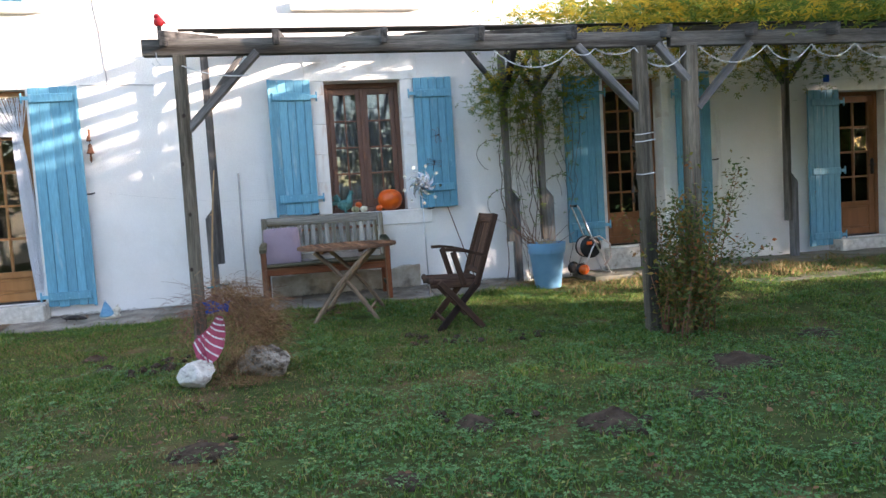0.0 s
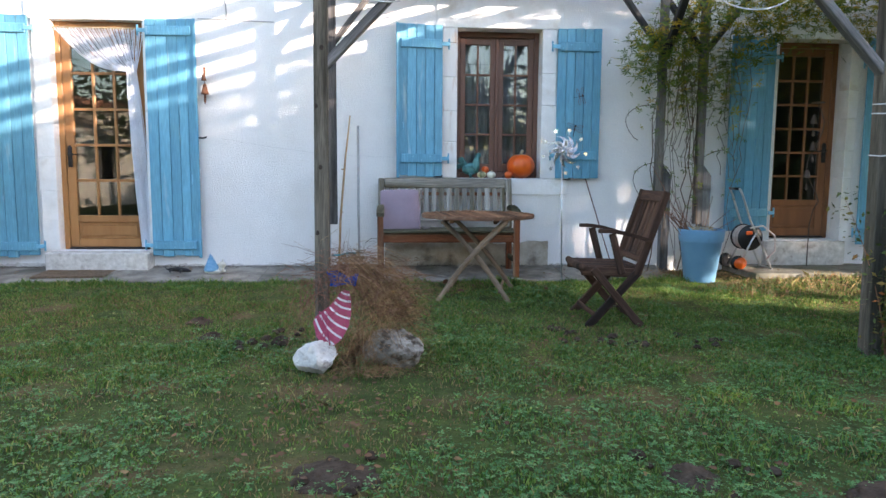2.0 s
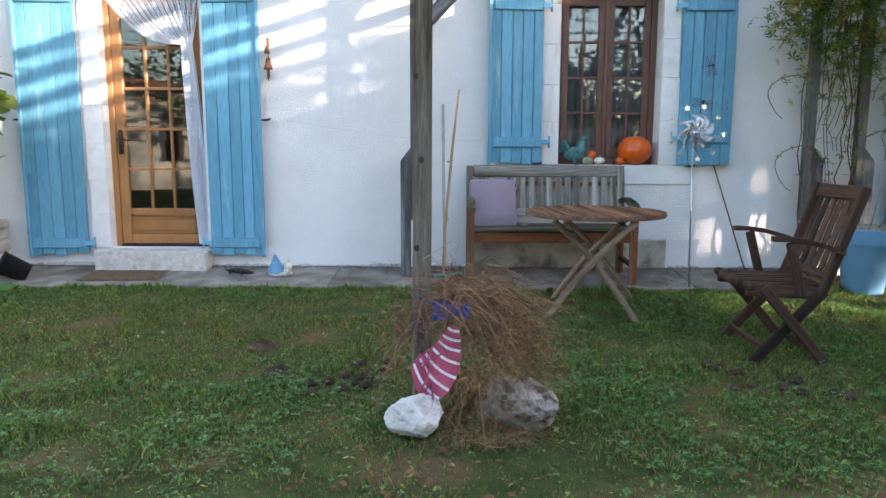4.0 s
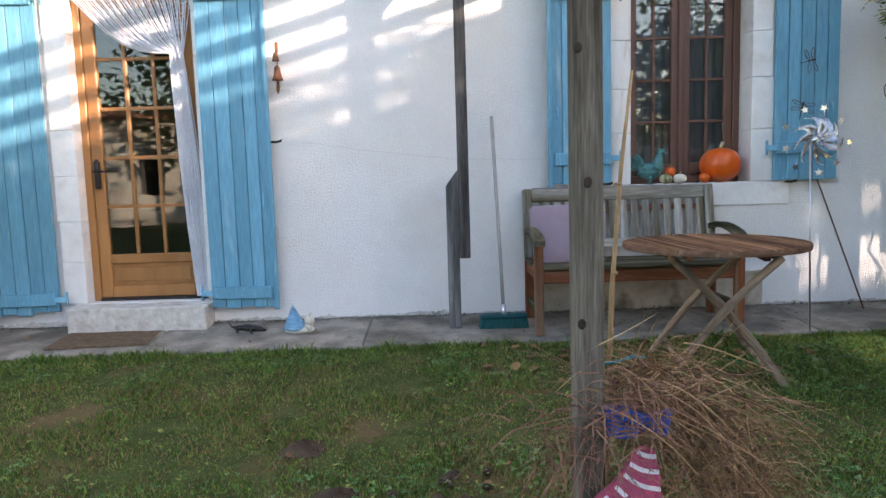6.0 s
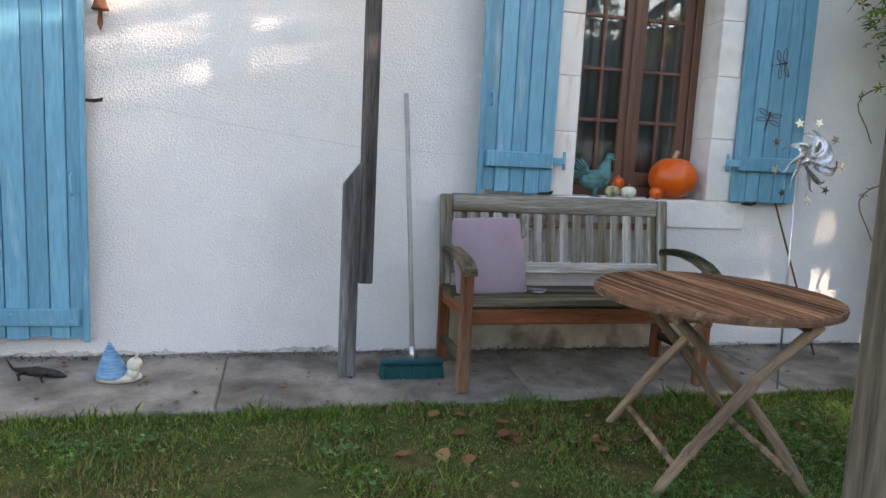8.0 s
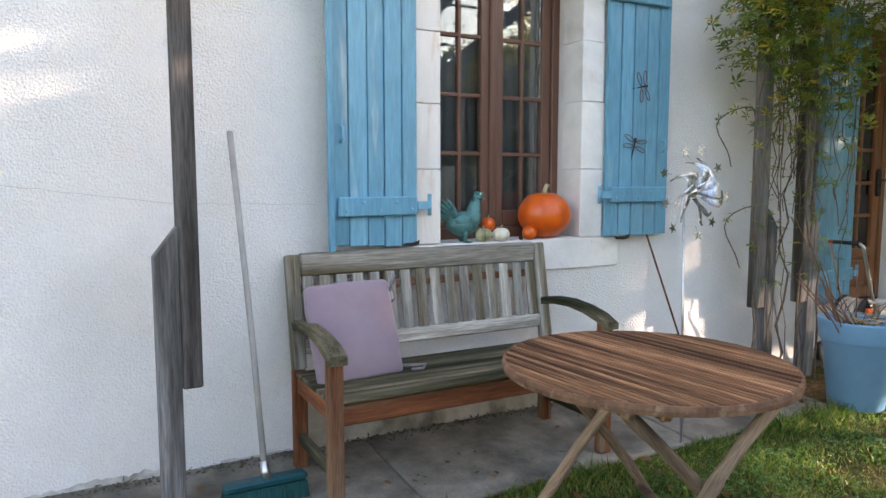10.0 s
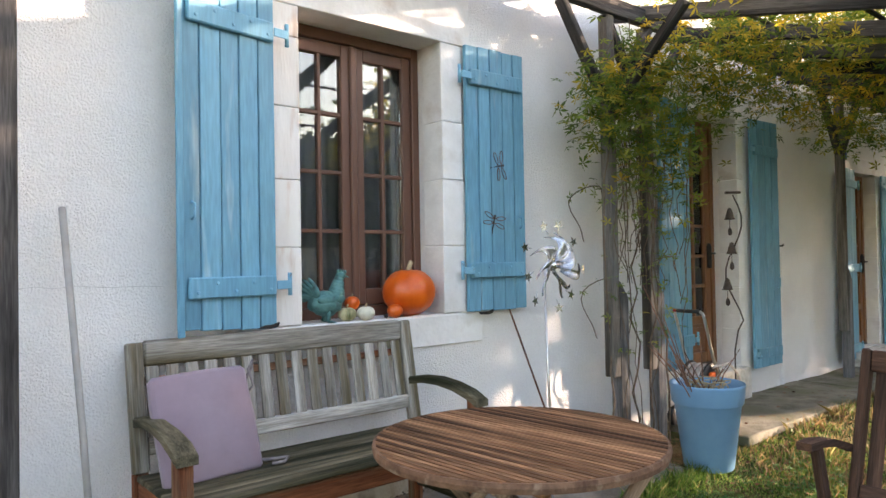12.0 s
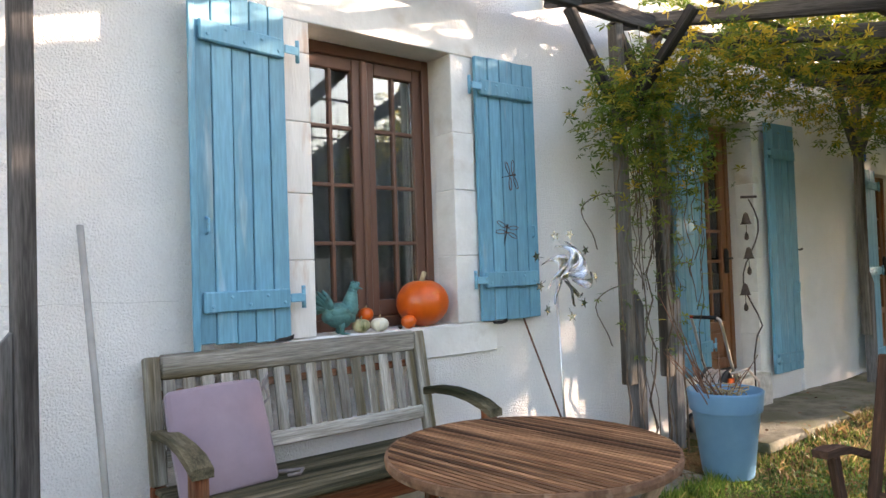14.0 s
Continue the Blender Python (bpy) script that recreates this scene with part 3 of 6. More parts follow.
# ---- doors and windows ----
def glazed_leaf(parent, x0, x1, z0, z1, y, cols, rows, panel, mat, stile=0.085, bar=0.026, thick=0.05, rail_top=0.085):
    """One glazed leaf: stiles, rails, bars, panes, and a wooden panel below."""
    box("stile", parent, mat, x0, x0 + stile, y, y + thick, z0, z1, 0.005)
    box("stile", parent, mat, x1 - stile, x1, y, y + thick, z0, z1, 0.005)
    box("rail", parent, mat, x0 + stile, x1 - stile, y + 0.002, y + thick - 0.002, z1 - rail_top, z1, 0.005)
    box("rail", parent, mat, x0 + stile, x1 - stile, y + 0.002, y + thick - 0.002, z0, z0 + 0.09, 0.005)
    a, b, c, d = x0 + stile, x1 - stile, z0 + 0.09, z1 - rail_top
    if panel:
        box("panel", parent, mat, a, b, y + 0.016, y + thick - 0.012, c, c + panel, 0.006)
        box("moulding", parent, mat, a + 0.03, b - 0.03, y + 0.008, y + 0.016, c + 0.03, c + panel - 0.03, 0.006)
        box("rail", parent, mat, a, b, y - 0.004, y + thick - 0.002, c + panel, c + panel + 0.07, 0.006)
        c += panel + 0.07
    for i in range(1, cols):
        x = a + (b - a) * i / cols
        box("glazing_bar", parent, mat, x - bar / 2, x + bar / 2, y + 0.006, y + 0.04, c, d, 0.004)
    for j in range(1, rows):
        z = c + (d - c) * j / rows
        box("glazing_bar", parent, mat, a, b, y + 0.008, y + 0.038, z - bar / 2, z + bar / 2, 0.004)
    for i in range(cols):
        for j in range(rows):
            p = box("pane", parent, GLASS, a + (b - a) * i / cols, a + (b - a) * (i + 1) / cols, y + 0.022, y + 0.026, c + (d - c) * j / rows, c + (d - c) * (j + 1) / rows, 0)
            p.visible_shadow = False


def handle(parent, x, z, y, way):
    h = lathe("handle_plate", parent, IRON, [(0.018, -0.1), (0.022, -0.09), (0.022, 0.09), (0.012, 0.12)], 10, "black iron handle plate", at=(x, y, z))
    tube("lever", parent, IRON, [(x, y - 0.02, z + 0.03), (x, y - 0.055, z + 0.03), (x + way * 0.05, y - 0.06, z + 0.03), (x + way * 0.11, y - 0.055, z + 0.022)], [0.009, 0.009, 0.008, 0.006], 8)


def door(name, o, mat, cols, rows, panel, label, handle_side, depth=0.12, frame_w=0.055):
    x0, x1, z0, z1 = o
    t = thing(name, (0, 0, 0), label=label, category="door", kind="structure")
    box("frame", t, mat, x0, x0 + frame_w, depth, depth + 0.07, z0, z1, 0.005)
    box("frame", t, mat, x1 - frame_w, x1, depth, depth + 0.07, z0, z1, 0.005)
    box("frame", t, mat, x0 + frame_w, x1 - frame_w, depth, depth + 0.07, z1 - 0.06, z1, 0.005)
    box("threshold", t, IRON, x0 + frame_w, x1 - frame_w, depth - 0.02, depth + 0.07, z0, z0 + 0.02, 0.003)
    glazed_leaf(t, x0 + frame_w + 0.003, x1 - frame_w - 0.003, z0 + 0.022, z1 - 0.063, depth + 0.012, cols, rows, panel, mat)
    hx = x0 + frame_w + 0.045 if handle_side < 0 else x1 - frame_w - 0.045
    handle(t, hx, z0 + 0.95, depth - 0.002, -handle_side)
    return t


door("door_1", OPENINGS["left_door"], OAK, 3, 5, 0.17, "varnished oak door with small glass panes", -1, depth=0.10)
door("door_2", OPENINGS["right_door"], OAK_DARK, 3, 6, 0.25, "brown varnished garden door with small glass panes", 1, depth=0.21)
door("door_3", OPENINGS["far_door"], OAK_DARK, 2, 4, 0.3, "brown glazed door at the end of the house", 1, depth=0.12)

x0, x1, z0, z1 = OPENINGS["window"]
win = thing("window_1", (0, 0, 0), label="brown wooden casement window of sixteen small panes", category="window", kind="structure")
D = 0.20
for a, b, c, d in ((x0, x0 + 0.05, z0, z1), (x1 - 0.05, x1, z0, z1), (x0 + 0.05, x1 - 0.05, z1 - 0.06, z1), (x0 + 0.05, x1 - 0.05, z0, z0 + 0.06)):
    box("window_frame", win, BROWN, a, b, D, D + 0.08, c, d, 0.005)
mid = (x0 + x1) / 2
for a, b in ((x0 + 0.052, mid - 0.012), (mid + 0.012, x1 - 0.052)):
    glazed_leaf(win, a, b, z0 + 0.062, z1 - 0.062, D + 0.015, 2, 4, 0, BROWN, stile=0.06, bar=0.022, rail_top=0.07)
box("meeting_stile", win, BROWN, mid - 0.022, mid + 0.022, D - 0.004, D + 0.02, z0 + 0.062, z1 - 0.062, 0.008)


# ---- shutters ----
def shutter(at, w, h, way, swing, label, battens, planks=5, ragged=True, seed=1, holder=True):
    """A board shutter hung at its hinge edge (local x = 0) and laid back towards way (-1 or 1)."""
    t = thing("shutter", at, label=label, category="shutter", group="blue shutters")
    t.matrix_basis = pose(*at, 0, 0, swing)
    rnd = random.Random(seed)
    e = 0.0
    ws = [rnd.uniform(0.85, 1.15) for _ in range(planks)]
    tot = sum(ws)
    for i, pw in enumerate(ws):
        a, b = e * w / tot, (e + pw) * w / tot
        e += pw
        lo = rnd.uniform(0.0, 0.03) if ragged else rnd.uniform(0, 0.006)
        xa, xb = sorted((way * (a + 0.0028), way * (b - 0.0028)))
        k = rnd.uniform(-0.0022, 0.0022)
        box("board", t, BLUE, xa, xb, -0.032 + k, -0.004 + k, lo, h - rnd.uniform(0, 0.005), 0.003)
    e = 0.0
    for pw in ws[:-1]:
        e += pw
        xj = way * e * w / tot
        box("tongue", t, BLUE, xj - 0.006, xj + 0.006, -0.016, -0.005, 0.035, h - 0.02, 0)
    xa, xb = sorted((way * (w - 0.018), way * (w + 0.012)))
    box("edge_strip", t, BLUE, xa, xb, -0.05, -0.034, 0.0, h, 0.004) if ragged else None
    for z in battens:
        xa, xb = sorted((way * 0.015, way * (w - 0.035)))
        bt = box("batten", t, BLUE, xa, xb, -0.058, -0.034, z - 0.045, z + 0.045, 0.006)
        for i in range(5):
            bm = bmesh.new()
            add_ball(bm, (way * (0.05 + (w - 0.12) * i / 4), -0.06, z + (0.018 if i % 2 else -0.018)), 0.009, 1, (1, 0.6, 1))
            part("bolt", bm, IRON_BLUE, bt)
        xa, xb = sorted((-way * 0.055, way * 0.02))
        box("hinge_strap", t, IRON_BLUE, xa, xb, -0.066, -0.058, z - 0.02, z + 0.02, 0.003)
        bm = bmesh.new()
        add_tube(bm, [(-way * 0.06, -0.05, z - 0.05), (-way * 0.06, -0.05, z + 0.055)], 0.010, 8)
        part("hinge_pin", bm, IRON_BLUE, t, smooth=True)
    bm = bmesh.new()
    add_tube(bm, [(way * (w * 0.88), -0.035, h * 0.36), (way * (w * 0.88), -0.06, h * 0.355), (way * (w * 0.88), -0.058, h * 0.32), (way * (w * 0.88), -0.036, h * 0.315)], 0.006, 6)
    part("pull", bm, IRON_BLUE, t, smooth=True)
    return t


def holder(x, z, way):
    t = thing("shutter_holder", (x, 0, z), label="black iron shutter holder fixed in the wall", category="shutter holder", group="shutter holders")
    tube("stem", t, IRON, [(0, 0.02, 0), (0, -0.07, 0)], 0.006, 6)
    bm = bmesh.new()
    add_outline(bm, [(-0.05, -0.004), (-0.02, 0.010), (0.02, 0.010), (0.055, 0.02), (0.05, 0.0), (0.01, -0.008)], -0.078, -0.068)
    part("catch", bm, IRON, t)


shutter((-0.155, -0.03, 0.975), 0.475, 1.555, -1, 9, "tall blue board shutter with worn lower edge", (0.20, 1.36), seed=3)
shutter((1.05, -0.02, 0.975), 0.462, 1.55, 1, -2, "blue board shutter with two iron dragonflies", (0.24, 1.36), ragged=False, seed=4)
shutter((-4.245, -0.03, 0.14), 0.52, 2.40, -1, 3, "tall blue board shutter striped by sunlight", (0.12, 2.27), planks=5, seed=5)
shutter((-3.125, -0.03, 0.14), 0.495, 2.39, 1, -3, "tall blue board shutter with broken lower boards", (0.13, 2.27), planks=5, seed=6)
shutter((3.40, -0.03, 0.42), 0.52, 2.06, -1, 8, "blue board shutter half hidden by the vine", (0.2, 1.85), planks=5, seed=7, ragged=False)
shutter((4.44, -0.03, 0.27), 0.48, 2.23, 1, -2, "narrow dark blue board shutter beside the garden door", (0.13, 1.95), planks=4, seed=8, ragged=False)
shutter((6.85, -0.03, 0.12), 0.53, 2.09, -1, 6, "dark blue board shutter in deep shade", (0.13, 1.0, 1.92), planks=5, seed=9, ragged=False)
shutter((7.70, -0.03, 0.15), 0.53, 2.05, 1, -4, "dark blue board shutter at the far door", (0.13, 1.92), planks=5, seed=10, ragged=False)
holder(-2.60, 1.36, 1)
holder(-4.80, 1.36, -1)
holder(1.16, 0.965, 1)
holder(-0.2, 0.985, -1)
holder(4.96, 1.36, 1)


# ---- the pergola ----
FRONT_Y, BACK_Y = -3.27, -0.30
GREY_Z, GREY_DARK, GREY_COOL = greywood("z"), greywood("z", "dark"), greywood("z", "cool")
pergola = thing("pergola", (0.6, -1.7, 0), label="weathered grey timber pergola with sloping rafters over the lawn", category="pergola")


def pt(name, p, q, w, h, mat=GREY_Z, up=(0, 0, 1), bevel=0.006, label="", taper=1.0):
    o = Vector((0.6, -1.7, 0))
    return timber(name, pergola, mat, Vector(p) - o, Vector(q) - o, w, h, bevel, up, label, taper)


BEAM_Z = 2.178
pt("front_beam", (-1.29, FRONT_Y, BEAM_Z), (2.47, FRONT_Y, BEAM_Z), 0.06, 0.112, greywood("z", "mid"))
pt("front_beam", (2.53, FRONT_Y, BEAM_Z), (9.2, FRONT_Y, BEAM_Z), 0.06, 0.112, greywood("z", "mid"))
pt("front_post", (-1.07, FRONT_Y - 0.06, ground_z(-1.07, -3.3) - 0.02), (-1.06, FRONT_Y - 0.01, 2.125), 0.078, 0.074, GREY_Z, (0, 1, 0), label="grey front post with dark knots")
pt("front_post", (2.29, FRONT_Y - 0.03, ground_z(2.3, -3.3) - 0.02), (2.28, FRONT_Y, 2.125), 0.095, 0.095, GREY_Z, (0, 1, 0))
pt("front_post", (2.70, FRONT_Y + 0.03, ground_z(2.7, -3.2) - 0.02), (2.70, FRONT_Y, 2.125), 0.10, 0.10, GREY_Z, (0, 1, 0))
pt("front_post", (6.3, FRONT_Y, ground_z(6.3, -3.3) - 0.02), (6.3, FRONT_Y, 2.125), 0.10, 0.10, GREY_Z, (0, 1, 0))
# braces in a cooler grey than the posts, colouring in the sky's bluish light
for a, b in (((-1.04, 1.63), (-0.55, 2.14)), ((2.26, 1.64), (1.77, 2.14)), ((2.74, 1.64), (3.22, 2.14)), ((6.25, 1.64), (5.75, 2.14)), ((2.68, 1.86), (2.42, 2.14))):
    pt("brace", (a[0], FRONT_Y - 0.01, a[1]), (b[0], FRONT_Y - 0.01, b[1]), 0.05, 0.075, GREY_COOL, (0, 1, 0))
BB = 2.85
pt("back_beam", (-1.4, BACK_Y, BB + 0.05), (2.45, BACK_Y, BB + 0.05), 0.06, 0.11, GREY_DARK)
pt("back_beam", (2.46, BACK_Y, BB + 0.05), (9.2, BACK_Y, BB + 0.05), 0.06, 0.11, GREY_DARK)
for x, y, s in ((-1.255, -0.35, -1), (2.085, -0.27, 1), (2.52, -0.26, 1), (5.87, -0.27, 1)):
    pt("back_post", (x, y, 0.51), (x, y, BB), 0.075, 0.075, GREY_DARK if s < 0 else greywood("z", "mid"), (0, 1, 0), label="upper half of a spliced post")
    bm = bmesh.new()
    add_outline(bm, [(-0.042, 0), (0.042, 0), (0.042, 1.11), (-0.042, 1.0)] if s < 0 else [(-0.042, 0), (0.042, 0), (0.042, 1.0), (-0.042, 1.11)], -0.04, 0.04)
    st = part("post_foot", bm, GREY_COOL, pergola, "grey lower half of a spliced post")
    st.matrix_basis = Matrix.Translation((x + s * 0.08 - 0.6, y + 1.7, 0.012))
    pt("brace", (x + 0.02, y, 2.28), (x + 0.46, y - 0.01, BB), 0.05, 0.07, GREY_DARK, (0, 1, 0))
    if 2.0 < x < 2.2:
        pt("brace", (x + 0.01, y - 0.03, 2.22), (x + 0.01, y - 0.56, 2.78), 0.05, 0.075, GREY_DARK, (1, 0, 0))
    if x > 0:
        pt("brace", (x - 0.02, y, 2.28), (x - 0.46, y - 0.01, BB), 0.05, 0.07, GREY_DARK, (0, 1, 0))
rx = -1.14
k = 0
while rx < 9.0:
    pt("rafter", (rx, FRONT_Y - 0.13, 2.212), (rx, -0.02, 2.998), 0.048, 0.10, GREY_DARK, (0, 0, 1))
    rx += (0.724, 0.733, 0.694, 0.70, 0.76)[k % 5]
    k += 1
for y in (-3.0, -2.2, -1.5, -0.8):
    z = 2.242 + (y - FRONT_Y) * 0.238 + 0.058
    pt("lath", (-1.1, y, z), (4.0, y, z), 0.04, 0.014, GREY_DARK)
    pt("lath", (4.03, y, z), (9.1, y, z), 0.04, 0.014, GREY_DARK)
# knots of the near post
for z, sx in ((1.06, 0.002), (0.69, -0.018), (1.72, 0.015), (1.40, -0.02)):
    bm = bmesh.new()
    add_ball(bm, (0, 0, 0), 0.0115, 2, (1, 0.16, 1.25))
    kn = part("knot", bm, material("dark_knot", (0.012, 0.008, 0.006), (0.04, 0.028, 0.02), scale=40), pergola, "dark resin knot", smooth=True)
    kn.matrix_basis = Matrix.Translation((-1.07 + sx - 0.6, FRONT_Y - 0.06 + 0.023 * z - 0.0375 + 1.7, z))


# ---- bench ----
def garden_bench(at):
    t = thing("garden_bench", at, label="weathered teak garden bench with slatted back by the wall", category="bench")
    W, Hh = 1.40, 0.955
    by = greywood("y", "seat")
    bz, teak_z = greywood("z", "bench"), greywood("z", "teak")
    lean = 0.09
    for s in (0, 1):
        x = 0.035 if s == 0 else W - 0.035
        timber("back_leg", t, teak_z, (x, -0.12, 0), (x, -0.12, 0.46), 0.058, 0.055, up=(0, 1, 0))
        timber("back_post", t, bz, (x, -0.12, 0.46), (x, -0.12 + lean, Hh), 0.06, 0.05, up=(0, 1, 0), label="silvered back post")
        timber("front_leg", t, teak_z, (x, -0.58, 0.0), (x, -0.58, 0.625), 0.058, 0.058, up=(0, 1, 0))
        timber("side_rail", t, teak_z, (x, -0.55, 0.40), (x, -0.15, 0.40), 0.04, 0.07)
        timber("stretcher", t, greywood("z", "seat"), (x, -0.55, 0.16), (x, -0.15, 0.16), 0.035, 0.045)
        bm = bmesh.new()
        prof = [(-0.10, 0.655, 0.05), (-0.22, 0.675, 0.055), (-0.34, 0.68, 0.062), (-0.46, 0.668, 0.07), (-0.56, 0.645, 0.078), (-0.63, 0.615, 0.075)]
        rows = []
        for y, z, w in prof:
            rows.append([bm.verts.new((x + a * w / 2, y, z + b)) for a, b in ((-1, -0.018), (1, -0.018), (1, 0.012), (0.7, 0.02), (-0.7, 0.02), (-1, 0.012))])
        for p, q in zip(rows, rows[1:]):
            for i in range(6):
                bm.faces.new((p[i], p[(i + 1) % 6], q[(i + 1) % 6], q[i]))
        bm.faces.new(rows[0][::-1])
        bm.faces.new(rows[-1])
        part("armrest", bm, by, t, "curved armrest dark with moss")
    timber("front_rail", t, greywood("z", "teak"), (0.06, -0.565, 0.385), (W - 0.06, -0.565, 0.385), 0.03, 0.085)
    timber("back_rail", t, greywood("z", "teak"), (0.06, -0.12, 0.40), (W - 0.06, -0.12, 0.40), 0.03, 0.07)
    ys = [-0.60, -0.505, -0.41, -0.315, -0.22]
    for y in ys:
        timber("seat_slat", t, greywood("z", "seat"), (0.012, y + 0.04, 0.447 - 0.0), (W - 0.012, y + 0.04, 0.447), 0.085, 0.022, bevel=0.005)
    zt, zb = Hh - 0.045, 0.555
    def yb(z):
        return -0.12 + lean * (z - 0.46) / (Hh - 0.46)
    timber("top_rail", t, greywood("z", "bench"), (0.065, yb(zt), zt), (W - 0.065, yb(zt), zt), 0.045, 0.105, bevel=0.012)
    timber("lower_rail", t, greywood("z", "bench"), (0.065, yb(zb), zb), (W - 0.065, yb(zb), zb), 0.035, 0.065)
    n = 16
    for i in range(n):
        x = 0.10 + (W - 0.20) * i / (n - 1)
        timber("back_slat", t, bz, (x, yb(zb + 0.03), zb + 0.03), (x, yb(zt - 0.05), zt - 0.05), 0.052, 0.014, up=(0, 1, 0), bevel=0.003)
    timber("middle_rail", t, greywood("z", "teak"), (0.065, yb(0.80) + 0.022, 0.80), (W - 0.065, yb(0.80) + 0.022, 0.80), 0.02, 0.035)
    return t


garden_bench((-0.82, -0.055, 0.01))

cu = thing("cushion", (-0.475, -0.335, 0.478), label="flat lilac seat cushion leaning on the bench back", category="cushion")
cu.matrix_basis = pose(-0.582, -0.405, 0.455, -19, -1.5, 3)
bm = bmesh.new()
add_box(bm, -0.195, 0.195, -0.03, 0.03, 0, 0.42, 0.016)
bmesh.ops.subdivide_edges(bm, edges=bm.edges[:], cuts=3, use_grid_fill=True)
for v in bm.verts:
    v.co.y *= 0.8 + 0.4 * math.cos(v.co.x / 0.21 * 1.2) * math.cos((v.co.z - 0.215) / 0.215 * 1.2)
    v.co += noise.noise_vector(v.co * 6) * 0.006
part("cover", bm, LILAC, cu, smooth=True)
bm = bmesh.new()
add_tube(bm, [(0.20, 0.02, 0.36), (0.235, 0.01, 0.40), (0.24, 0.0, 0.43), (0.22, 0.01, 0.40), (0.235, 0.02, 0.33), (0.205, 0.03, 0.31)], 0.007, 6)
part("tie", bm, material("grey_cloth_tie", (0.16, 0.14, 0.14), (0.26, 0.23, 0.23), scale=30, rough=0.9), cu, "dark grey cloth tie", smooth=True)
bm = bmesh.new()
add_tube(bm, [(0.20, 0.0, 0.03), (0.26, -0.01, 0.02), (0.30, -0.03, 0.015), (0.27, -0.05, 0.0), (0.22, -0.04, 0.005)], 0.007, 6)
part("tie", bm, material("grey_cloth_tie", (0.16, 0.14, 0.14), (0.26, 0.23, 0.23), scale=30, rough=0.9), cu, "dark grey cloth tie", smooth=True)


# ---- round slatted table ----
def round_table(at, rz):
    t = thing("round_table", at, rz, "round folding garden table of brown slatted wood", "table")
    R, H = 0.484, 0.745
    bm = bmesh.new()
    sides = 48
    rings = []
    for r, z in ((R - 0.03, H - 0.032), (R, H - 0.032), (R + 0.003, H - 0.016), (R, H - 0.003), (R - 0.012, H - 0.003)):
        rings.append([bm.verts.new((r * math.cos(2 * math.pi * j / sides), r * math.sin(2 * math.pi * j / sides), z)) for j in range(sides)])
    for a, b in zip(rings, rings[1:] + rings[:1]):
        for j in range(sides):
            bm.faces.new((a[j], a[(j + 1) % sides], b[(j + 1) % sides], b[j]))
    part("rim", bm, material("worn_table_rim", (0.07, 0.034, 0.02), (0.21, 0.118, 0.072), scale=14, rough=0.85, bump=0.5, bump_scale=60, spots=(0.26, 0.18, 0.12), spot_scale=22, spot_at=(0.6, 0.75), vary=0), t)
    n, ri = 40, R - 0.010
    tw = Matrix.Rotation(radians(-74), 4, "Z") @ Matrix(((0, 0, 1, 0), (1, 0, 0, 0), (0, 1, 0, H - 0.027), (0, 0, 0, 1)))
    for i in range(n):
        y = -ri + (i + 0.5) * 2 * ri / n
        hw = ri / n - 0.0046
        ends = [(y + hw * q, math.sqrt(max(0.0004, ri * ri - (y + hw * q) ** 2))) for q in (-1, -0.5, 0, 0.5, 1)]
        bm = bmesh.new()
        add_outline(bm, [(x, -l) for x, l in ends] + [(x, l) for x, l in reversed(ends)], 0.0, 0.027)
        slat = part("slat", bm, greywood("z", "table"), t)
        slat.matrix_basis = tw
    for x in (-0.18, 0.18):
        timber("bearer", t, greywood("z", "table"), (x, -0.40, H - 0.045), (x, 0.40, H - 0.045), 0.035, 0.035)
    leg = greywood("z", "leg")
    for y in (-0.345, 0.345):
        for s in (-1, 1):
            o = 0.022 * s
            bm = bmesh.new()
            m, l = beam_matrix((-0.265 * s, y * 0.9 + o, H - 0.05), (0.315 * s, y + o, 0.0))
            qs = (0, 0.06, 0.2, 0.34, 0.38, 0.42, 0.56, 0.7, 0.74, 0.78, 0.9, 1.0)
            pts = [(0.006 * math.sin(9 * q + y * 7 + s), 0.035 * math.sin(math.pi * q), l * q) for q in qs]
            add_tube(bm, pts, [0.020, 0.022, 0.0205, 0.021, 0.0245, 0.0215, 0.021, 0.021, 0.024, 0.0205, 0.020, 0.019], 12)
            ob = part("leg", bm, leg, t, smooth=True)
            ob.matrix_basis = m
    for s in (-1, 1):
        tube("stretcher", t, leg, [(0.215 * s, -0.345, 0.12), (0.215 * s, 0.345, 0.12)], 0.013, 8)
        tube("stretcher", t, leg, [(-0.26 * s, -0.33, H - 0.06), (-0.26 * s, 0.33, H - 0.06)], 0.016, 8)
    return t


round_table((0.068, -1.372, -0.062), -12)


